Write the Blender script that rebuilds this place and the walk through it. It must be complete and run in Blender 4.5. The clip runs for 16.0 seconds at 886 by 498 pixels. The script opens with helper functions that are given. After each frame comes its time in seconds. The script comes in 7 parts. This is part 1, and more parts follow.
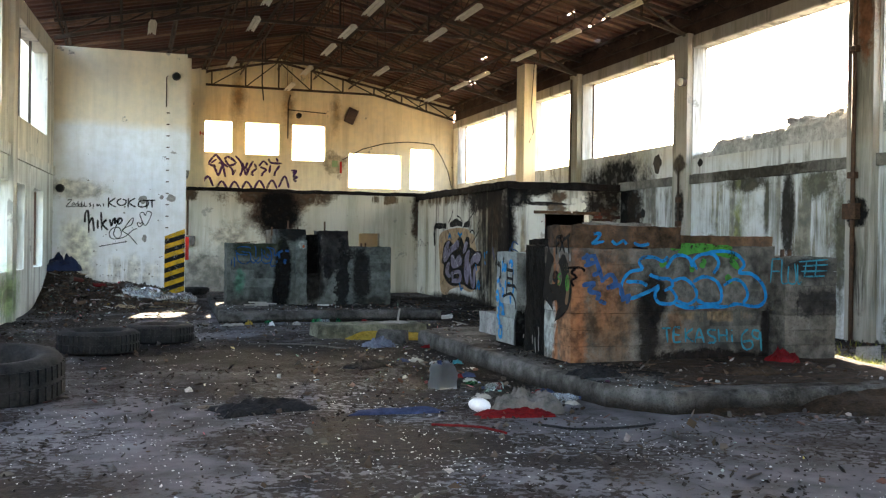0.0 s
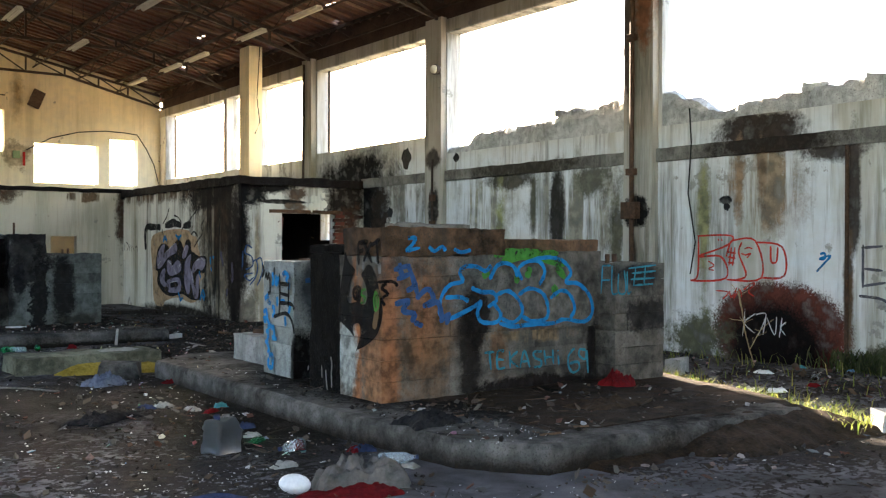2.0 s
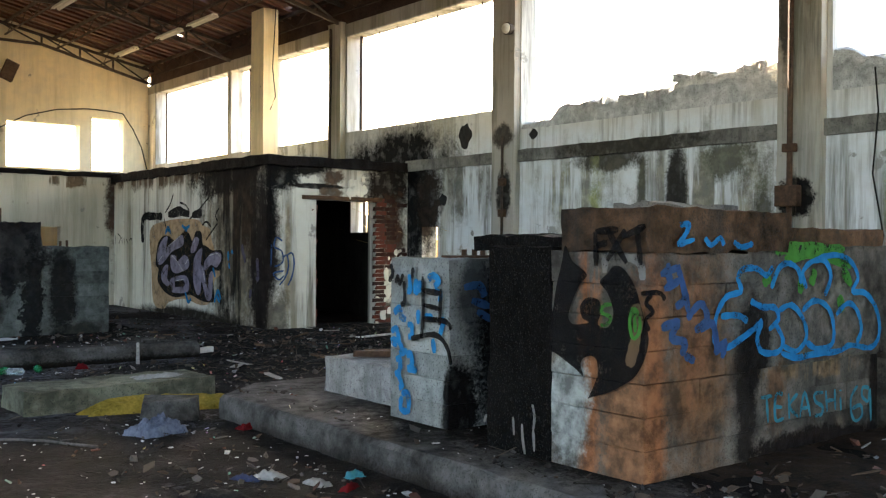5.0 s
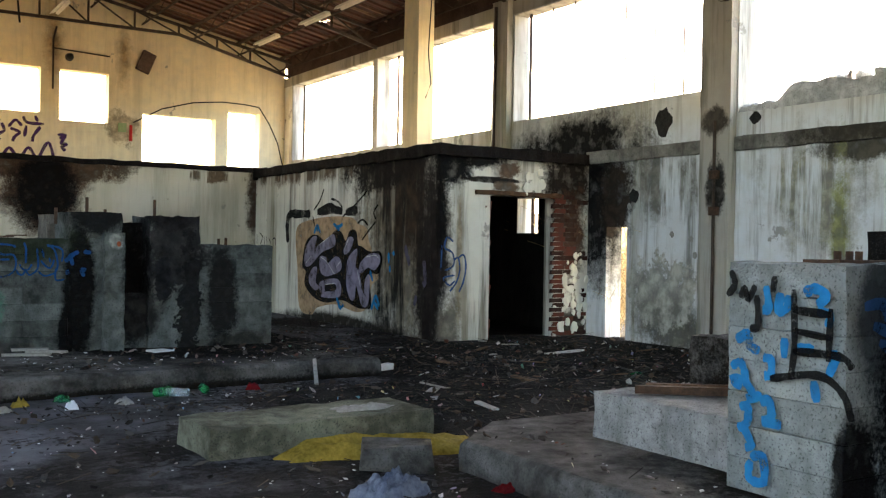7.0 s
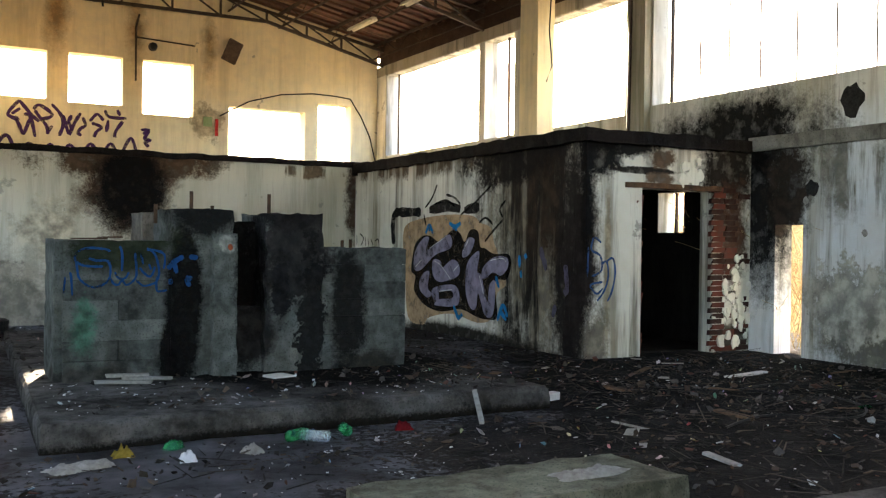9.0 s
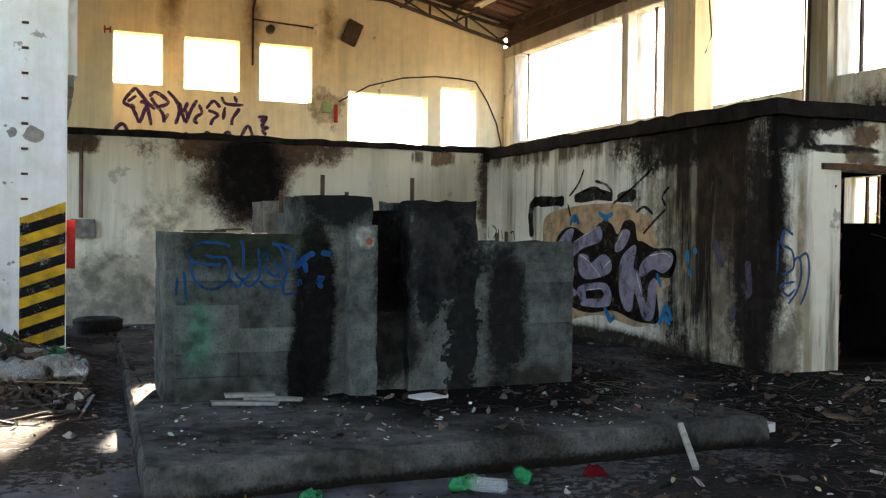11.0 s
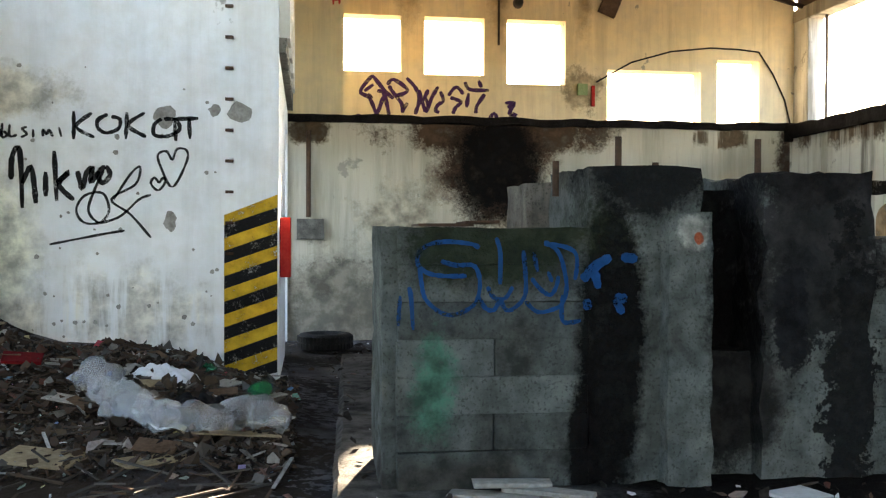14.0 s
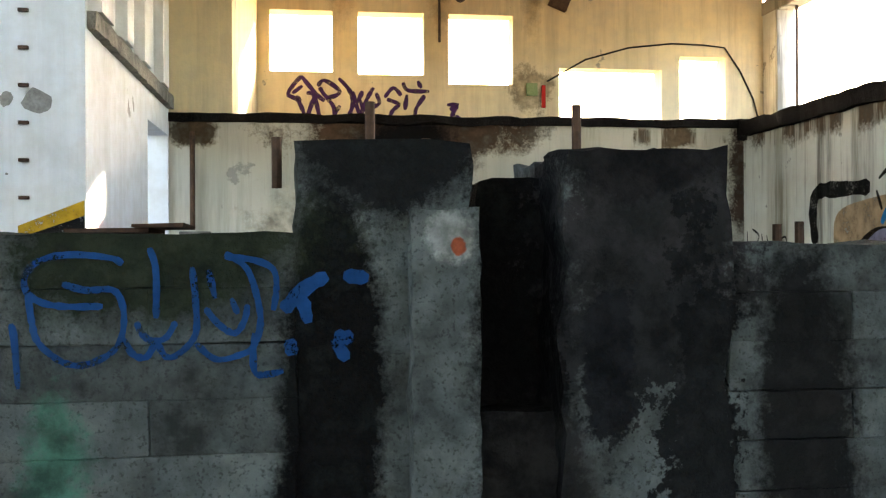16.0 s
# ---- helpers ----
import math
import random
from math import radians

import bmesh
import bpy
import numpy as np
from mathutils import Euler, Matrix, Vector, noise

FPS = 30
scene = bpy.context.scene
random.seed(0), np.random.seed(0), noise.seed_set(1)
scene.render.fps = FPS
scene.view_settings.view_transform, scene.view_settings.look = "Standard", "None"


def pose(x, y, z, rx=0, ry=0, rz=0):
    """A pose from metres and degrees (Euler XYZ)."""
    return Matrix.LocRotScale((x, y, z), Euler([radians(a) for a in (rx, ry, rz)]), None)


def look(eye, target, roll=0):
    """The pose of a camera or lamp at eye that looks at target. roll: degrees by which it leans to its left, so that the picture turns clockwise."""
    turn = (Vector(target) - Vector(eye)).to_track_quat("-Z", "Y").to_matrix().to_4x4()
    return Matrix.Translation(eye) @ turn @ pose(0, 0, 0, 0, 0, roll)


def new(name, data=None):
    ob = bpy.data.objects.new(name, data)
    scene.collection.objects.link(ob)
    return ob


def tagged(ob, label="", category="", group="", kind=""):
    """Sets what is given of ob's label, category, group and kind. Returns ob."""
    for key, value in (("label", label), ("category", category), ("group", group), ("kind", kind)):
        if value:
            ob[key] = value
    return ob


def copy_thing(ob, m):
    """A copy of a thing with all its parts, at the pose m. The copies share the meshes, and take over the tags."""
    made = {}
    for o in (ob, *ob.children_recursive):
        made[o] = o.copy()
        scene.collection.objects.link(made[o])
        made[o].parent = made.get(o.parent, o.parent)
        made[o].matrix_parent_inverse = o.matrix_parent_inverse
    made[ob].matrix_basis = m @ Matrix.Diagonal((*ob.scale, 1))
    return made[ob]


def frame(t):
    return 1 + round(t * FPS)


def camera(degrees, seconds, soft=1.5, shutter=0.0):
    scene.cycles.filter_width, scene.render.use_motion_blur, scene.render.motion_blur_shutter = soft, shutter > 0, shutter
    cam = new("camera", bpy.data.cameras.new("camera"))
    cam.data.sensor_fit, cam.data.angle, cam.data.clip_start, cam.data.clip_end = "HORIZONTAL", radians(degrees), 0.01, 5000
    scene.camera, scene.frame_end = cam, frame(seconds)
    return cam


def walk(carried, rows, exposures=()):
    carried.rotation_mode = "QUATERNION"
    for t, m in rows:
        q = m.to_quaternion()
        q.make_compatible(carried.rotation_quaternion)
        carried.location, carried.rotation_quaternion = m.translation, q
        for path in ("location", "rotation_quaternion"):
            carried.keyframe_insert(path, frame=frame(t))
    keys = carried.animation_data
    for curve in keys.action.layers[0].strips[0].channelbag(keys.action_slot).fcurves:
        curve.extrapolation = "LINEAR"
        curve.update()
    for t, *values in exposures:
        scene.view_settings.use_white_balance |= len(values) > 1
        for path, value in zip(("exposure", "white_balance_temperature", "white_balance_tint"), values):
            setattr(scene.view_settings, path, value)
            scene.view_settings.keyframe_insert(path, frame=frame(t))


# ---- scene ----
cam = camera(49.1, 16.0, soft=1.25)
PATH = [
    (0, (1.561, 0.646, 1.465), (2.177, 2.548, 1.455), 0.8),
    (0.5, (1.603, 1.314, 1.491), (2.227, 3.214, 1.474), 0.9),
    (1, (1.704, 1.996, 1.478), (2.45, 3.851, 1.472), 0.9),
    (1.5, (1.672, 2.608, 1.497), (2.693, 4.328, 1.496), 0.6),
    (2, (1.723, 3.235, 1.534), (2.896, 4.854, 1.528), 0.2),
    (2.5, (1.72, 3.812, 1.559), (3.016, 5.335, 1.56), 0.2),
    (3, (1.675, 4.439, 1.537), (3.036, 5.904, 1.535), 0.1),
    (5.5, (2.153, 7.338, 1.479), (3.367, 8.928, 1.466), 0.7),
    (6, (2.211, 7.937, 1.45), (3.403, 9.543, 1.441), 0.9),
    (6.5, (2.192, 8.543, 1.442), (3.317, 10.197, 1.425), 0.8),
    (7, (2.215, 9.151, 1.44), (3.284, 10.842, 1.43), 1.0),
    (7.5, (2.245, 9.74, 1.437), (3.3, 11.438, 1.426), 1.0),
    (8, (2.282, 10.327, 1.425), (3.309, 12.043, 1.418), 0.9),
    (8.5, (2.329, 10.851, 1.427), (3.341, 12.576, 1.423), 0.9),
    (9, (2.374, 11.365, 1.439), (3.33, 13.122, 1.428), 0.8),
    (11.5, (2.719, 13.456, 1.438), (3.3, 15.37, 1.412), 0.6),
    (12, (2.783, 13.9, 1.422), (3.149, 15.866, 1.4), 0.8),
    (12.5, (2.777, 14.306, 1.415), (3.123, 16.275, 1.39), 0.7),
    (13, (2.798, 14.753, 1.381), (3.132, 16.724, 1.356), 0.6),
    (13.5, (2.88, 15.245, 1.373), (3.165, 17.224, 1.348), 0.5),
    (14, (3.068, 15.726, 1.389), (3.348, 17.706, 1.361), 0.2),
    (14.5, (3.343, 16.188, 1.4), (3.618, 18.169, 1.379), -0.0),
    (15, (3.699, 16.519, 1.37), (3.973, 18.5, 1.361), -0.4),
    (15.5, (4.032, 16.84, 1.364), (4.305, 18.822, 1.358), -0.3),
    (16, (4.45, 17.076, 1.367), (4.719, 19.058, 1.37), -0.3),
]
walk(cam, [(t, look(eye, target, roll)) for t, eye, target, roll in PATH], [(0.0, 4.12, 6850, 13), (3.0, 4.0, 6900, 13), (9.0, 4.0, 7150, 14), (16.0, 4.22, 7250, 14)])

# ---- light ----
SUN_TO = Vector((0.275, 1.0, 0.38)).normalized()
world = bpy.data.worlds.new("sky")
scene.world = world
world.use_nodes = True
wn = world.node_tree.nodes
sky = wn.new("ShaderNodeTexSky")
sky.sky_type = "NISHITA"
sky.sun_disc = False
sky.sun_elevation = math.asin(SUN_TO.z)
sky.sun_rotation = math.atan2(SUN_TO.x, SUN_TO.y)
sky.air_density, sky.dust_density, sky.ozone_density = 1.0, 3.0, 1.0
world.node_tree.links.new(sky.outputs[0], wn["Background"].inputs[0])
wn["Background"].inputs[1].default_value = 0.15
sun_data = bpy.data.lights.new("sun", "SUN")
sun_data.energy, sun_data.angle, sun_data.color = 5.0, radians(0.5), (1.0, 0.88, 0.7)
sun = new("sun", sun_data)
sun.matrix_world = look((8, 60, 25), Vector((8, 60, 25)) - SUN_TO)

# ---- materials ----
def node(nt, kind, **inputs):
    n = nt.nodes.new(kind)
    for k, v in inputs.items():
        n.inputs[k.replace("_", " ")].default_value = v
    return n


def ramp(nt, src, stops):
    n = nt.nodes.new("ShaderNodeValToRGB")
    while len(n.color_ramp.elements) < len(stops):
        n.color_ramp.elements.new(0.5)
    for e, (p, c) in zip(n.color_ramp.elements, stops):
        e.position = p
        e.color = (c, c, c, 1) if isinstance(c, (int, float)) else (*c, 1)
    nt.links.new(src, n.inputs[0])
    return n.outputs[0]


def mix(nt, fac, a, b, mode="MIX"):
    n = nt.nodes.new("ShaderNodeMix")
    n.data_type, n.blend_type = "RGBA", mode
    for sock, v in ((n.inputs[0], fac), (n.inputs[6], a), (n.inputs[7], b)):
        if isinstance(v, bpy.types.NodeSocket):
            nt.links.new(v, sock)
        elif isinstance(v, (int, float)):
            sock.default_value = v if sock.type == "VALUE" else (v, v, v, 1)
        else:
            sock.default_value = (*v, 1)
    return n.outputs[2]


def calc(nt, op, a, b=0.0, c=0.0):
    n = nt.nodes.new("ShaderNodeMath")
    n.operation = op
    for i, v in enumerate((a, b, c)):
        if isinstance(v, bpy.types.NodeSocket):
            nt.links.new(v, n.inputs[i])
        else:
            n.inputs[i].default_value = v
    return n.outputs[0]


def base(name, rough=0.8, metal=0.0):
    m = bpy.data.materials.new(name)
    m.use_nodes = True
    nt = m.node_tree
    b = nt.nodes["Principled BSDF"]
    b.inputs["Roughness"].default_value = rough
    b.inputs["Metallic"].default_value = metal
    b.inputs["Specular IOR Level"].default_value = 0.05
    geo = nt.nodes.new("ShaderNodeNewGeometry")
    return m, nt, b, geo.outputs["Position"]


def noi(nt, pos, scale, detail=4, stretch=None, rough=0.6):
    if stretch:
        mp = nt.nodes.new("ShaderNodeMapping")
        mp.inputs["Scale"].default_value = stretch
        nt.links.new(pos, mp.inputs[0])
        pos = mp.outputs[0]
    n = node(nt, "ShaderNodeTexNoise", Scale=scale, Detail=detail, Roughness=rough)
    nt.links.new(pos, n.inputs["Vector"])
    return n.outputs["Fac"]


def bump(nt, b, height, strength=0.4, dist=0.01):
    n = node(nt, "ShaderNodeBump", Strength=strength, Distance=dist)
    nt.links.new(height, n.inputs["Height"])
    nt.links.new(n.outputs[0], b.inputs["Normal"])


def simple(name, c1, c2, scale=6, rough=0.8, metal=0.0, strength=0.3, dist=0.005, fine=40):
    """Two-tone surface with coarse and fine variation."""
    m, nt, b, pos = base(name, rough, metal)
    big, small = noi(nt, pos, scale), noi(nt, pos, fine)
    f = ramp(nt, calc(nt, "MULTIPLY_ADD", small, 0.4, calc(nt, "MULTIPLY", big, 0.6)), [(0.35, 0.0), (0.65, 1.0)])
    nt.links.new(mix(nt, f, c1, c2), b.inputs["Base Color"])
    bump(nt, b, small, strength, dist)
    return m



def blot(nt, pos, centre, radius, ragged=0.5, scale=2.0):
    """0 to 1 inside a ragged ellipsoid: a burn, a stain or a darkened gap."""
    mp = nt.nodes.new("ShaderNodeMapping")
    mp.vector_type = "TEXTURE"
    mp.inputs["Location"].default_value = centre
    mp.inputs["Scale"].default_value = radius
    nt.links.new(pos, mp.inputs[0])
    ln = nt.nodes.new("ShaderNodeVectorMath")
    ln.operation = "LENGTH"
    nt.links.new(mp.outputs[0], ln.inputs[0])
    d = calc(nt, "SUBTRACT", 1.0, ln.outputs["Value"])
    d = calc(nt, "MULTIPLY_ADD", calc(nt, "SUBTRACT", noi(nt, pos, scale, 6), 0.5), ragged * 2, d)
    d = calc(nt, "MULTIPLY_ADD", calc(nt, "SUBTRACT", noi(nt, pos, scale * 6, 5, None, 0.7), 0.5), ragged * 1.1, d)
    return calc(nt, "MULTIPLY_ADD", calc(nt, "SUBTRACT", noi(nt, pos, 38, 4, None, 0.75), 0.5), 0.45, d)


def stain(nt, pos, col, blots, grain):
    """Lays ragged stains and gap shade over a colour, thinner where the grain shows through; a seventh value breaks one
    into vertical runs.
    """
    for centre, radius, tint, ragged, scale, soft, *runs in blots:
        f = ramp(nt, blot(nt, pos, centre, radius, ragged, scale), [(0.05, 0.0), (0.05 + soft, 1.0)])
        if runs:
            f = calc(nt, "MULTIPLY", f, ramp(nt, noi(nt, pos, runs[0], 6, (1, 1, 0.09), 0.7), [(0.43, 0.0), (0.53, 1.0)]))
        f = calc(nt, "MULTIPLY", f, ramp(nt, grain, [(0.3, 0.8), (0.5, 0.99)]))
        shade = mix(nt, ramp(nt, grain, [(0.38, 0.0), (0.62, 1.0)]), [c * 0.5 for c in tint], [c * 1.35 for c in tint])
        col = mix(nt, f, col, shade)
    return col


def plaster(name, low, high, split=3.0, streak=0.6, peel=0.5, blots=(), rough=0.85, streak_tint=(0.12, 0.12, 0.09)):
    """Old painted plaster: two paint colours, runs of dirt, peeled patches, ragged burns.
    blots: (centre, radius, colour, ragged, scale, soft)."""
    m, nt, b, pos = base(name, rough)
    sep = nt.nodes.new("ShaderNodeSeparateXYZ")
    nt.links.new(pos, sep.inputs[0])
    n1, n2, n3 = noi(nt, pos, 0.7, 5), noi(nt, pos, 5, 6), noi(nt, pos, 45, 3)
    zz = calc(nt, "MULTIPLY_ADD", n1, 0.5, sep.outputs[2])
    col = mix(nt, ramp(nt, calc(nt, "DIVIDE", zz, 8.0), [((split + 0.15) / 8, 0.0), ((split + 0.4) / 8, 1.0)]), low, high)
    col = mix(nt, ramp(nt, n1, [(0.35, 0.35), (0.7, 0.0)]), col, [c * 0.72 for c in low])
    col = mix(nt, ramp(nt, n2, [(0.3, 0.3), (0.6, 0.0)]), col, (0.5, 0.46, 0.38))
    run = noi(nt, pos, 2.2, 6, (1, 1, 0.07), 0.7)
    fine = noi(nt, pos, 9, 4, (1, 1, 0.05), 0.7)
    patch = noi(nt, pos, 0.5, 3)
    f = calc(nt, "MULTIPLY", ramp(nt, run, [(0.49, 0.0), (0.6, 1.0)]), ramp(nt, patch, [(0.36, 0.2), (0.54, 1.0)]))
    col = mix(nt, calc(nt, "MULTIPLY", f, streak), col, streak_tint)
    wide = noi(nt, pos, 1.1, 5, (1, 1, 0.12), 0.65)
    warm = calc(nt, "MULTIPLY", ramp(nt, wide, [(0.52, 0.0), (0.62, 1.0)]), streak)
    col = mix(nt, calc(nt, "MULTIPLY", warm, 0.6), col, (0.3, 0.27, 0.17))
    col = mix(nt, calc(nt, "MULTIPLY", ramp(nt, fine, [(0.54, 0.0), (0.72, 0.7)]), streak), col, (0.2, 0.17, 0.13))
    hole = ramp(nt, calc(nt, "MULTIPLY_ADD", n2, 0.35, calc(nt, "MULTIPLY", noi(nt, pos, 1.3, 7), 0.65)), [(0.64 - 0.08 * peel, 0.0), (0.66 - 0.08 * peel, 1.0)])
    col = mix(nt, calc(nt, "MULTIPLY", hole, 0.8), col, (0.27, 0.26, 0.23))
    col = stain(nt, pos, col, blots, n2)
    nt.links.new(col, b.inputs["Base Color"])
    h = calc(nt, "MULTIPLY_ADD", hole, -0.8, calc(nt, "MULTIPLY_ADD", n3, 0.25, n2))
    bump(nt, b, h, 0.5, 0.012)
    return m


def concrete(name, c1, c2, blots=(), streak=0.4, rough=0.85, board=0.0):
    """Cast concrete: pores, stains, runs, burns."""
    m, nt, b, pos = base(name, rough)
    b.inputs["Specular IOR Level"].default_value = 0.03
    n1, n2, n3 = noi(nt, pos, 1.6, 6), noi(nt, pos, 9, 6), noi(nt, pos, 70, 2)
    info = nt.nodes.new("ShaderNodeObjectInfo")
    f = calc(nt, "MULTIPLY_ADD", n2, 0.45, calc(nt, "MULTIPLY", n1, 0.55))
    f = calc(nt, "MULTIPLY_ADD", calc(nt, "SUBTRACT", info.outputs["Random"], 0.5), 0.12, f)
    col = mix(nt, ramp(nt, f, [(0.36, 0.0), (0.62, 1.0)]), c1, c2)
    run = noi(nt, pos, 3.0, 6, (1, 1, 0.1), 0.7)
    col = mix(nt, calc(nt, "MULTIPLY", ramp(nt, run, [(0.5, 0.0), (0.68, 1.0)]), streak), col, (0.035, 0.035, 0.032))
    col = mix(nt, ramp(nt, n3, [(0.32, 0.65), (0.44, 0.0)]), col, (0.03, 0.03, 0.028))
    col = stain(nt, pos, col, blots, n2)
    nt.links.new(col, b.inputs["Base Color"])
    bump(nt, b, calc(nt, "MULTIPLY_ADD", n3, 0.5, n2), 0.9, 0.018)
    return m


def islands(name, stops, rough=0.8, metal=0.0, fine=30):
    """Loose bits: each piece takes its own colour from the stops."""
    m, nt, b, pos = base(name, rough, metal)
    b.inputs["Specular IOR Level"].default_value = 0.15 if rough > 0.7 else 0.5
    geo = nt.nodes.new("ShaderNodeNewGeometry")
    col = ramp(nt, geo.outputs["Random Per Island"], stops)
    n = noi(nt, pos, fine, 4)
    col = mix(nt, ramp(nt, n, [(0.35, 0.45), (0.6, 0.0)]), col, (0.05, 0.045, 0.04))
    nt.links.new(col, b.inputs["Base Color"])
    bump(nt, b, n, 0.4, 0.004)
    return m


def floor_material():
    m, nt, b, pos = base("dirty_floor", 0.9)
    b.inputs["Specular IOR Level"].default_value = 0.04
    n1, n2, n3, n4 = noi(nt, pos, 0.35, 6), noi(nt, pos, 2.2, 7), noi(nt, pos, 14, 5), noi(nt, pos, 90, 3)
    f = calc(nt, "MULTIPLY_ADD", n2, 0.5, calc(nt, "MULTIPLY", n1, 0.5))
    col = mix(nt, ramp(nt, f, [(0.4, 0.0), (0.6, 1.0)]), (0.034, 0.033, 0.034), (0.15, 0.15, 0.162))
    soil = ramp(nt, calc(nt, "MULTIPLY_ADD", n3, 0.35, calc(nt, "MULTIPLY", noi(nt, pos, 0.42, 7), 0.65)), [(0.49, 0.0), (0.515, 1.0)])
    col = mix(nt, calc(nt, "MULTIPLY", soil, 0.9), col, mix(nt, ramp(nt, n3, [(0.35, 0.0), (0.65, 1.0)]), (0.006, 0.005, 0.0045), (0.028, 0.022, 0.018)))
    for centre, radius, tint, ragged, scale, soft in (((10.0, 18.3, 0), (4.4, 4.8, 3), (0.004, 0.0035, 0.003), 0.6, 0.9, 0.3),
                                                      ((1.2, 22.5, 0), (2.4, 2.6, 3), (0.03, 0.021, 0.014), 0.6, 1.2, 0.4),
                                                      ((8.2, 16.0, 0), (3.6, 2.6, 3), (0.005, 0.0045, 0.004), 0.6, 1.0, 0.35),
                                                      ((5.2, 11.2, 0), (0.9, 3.4, 3), (0.012, 0.01, 0.008), 0.6, 1.2, 0.5),
                                                      ((3.6, 13.2, 0), (4.6, 3.4, 3), (0.014, 0.012, 0.011), 1.0, 0.8, 0.5)):
        col = mix(nt, ramp(nt, blot(nt, pos, centre, radius, ragged, scale), [(0.05, 0.0), (0.05 + soft, 0.95)]), col, tint)
    col = mix(nt, ramp(nt, n4, [(0.66, 0.0), (0.76, 0.3)]), col, (0.16, 0.16, 0.16))
    nt.links.new(col, b.inputs["Base Color"])
    nt.links.new(ramp(nt, n2, [(0.35, 0.7), (0.6, 0.95)]), b.inputs["Roughness"])
    bump(nt, b, calc(nt, "MULTIPLY_ADD", n4, 0.25, calc(nt, "MULTIPLY_ADD", soil, 0.4, n3)), 0.7, 0.02)
    return m


# the first serves soot marks and the painted shade in the pillar gap
SOOT_AND_GAP, BROWN = (0.006, 0.0055, 0.0055), (0.07, 0.045, 0.03)
M = {}
M["floor"] = floor_material()
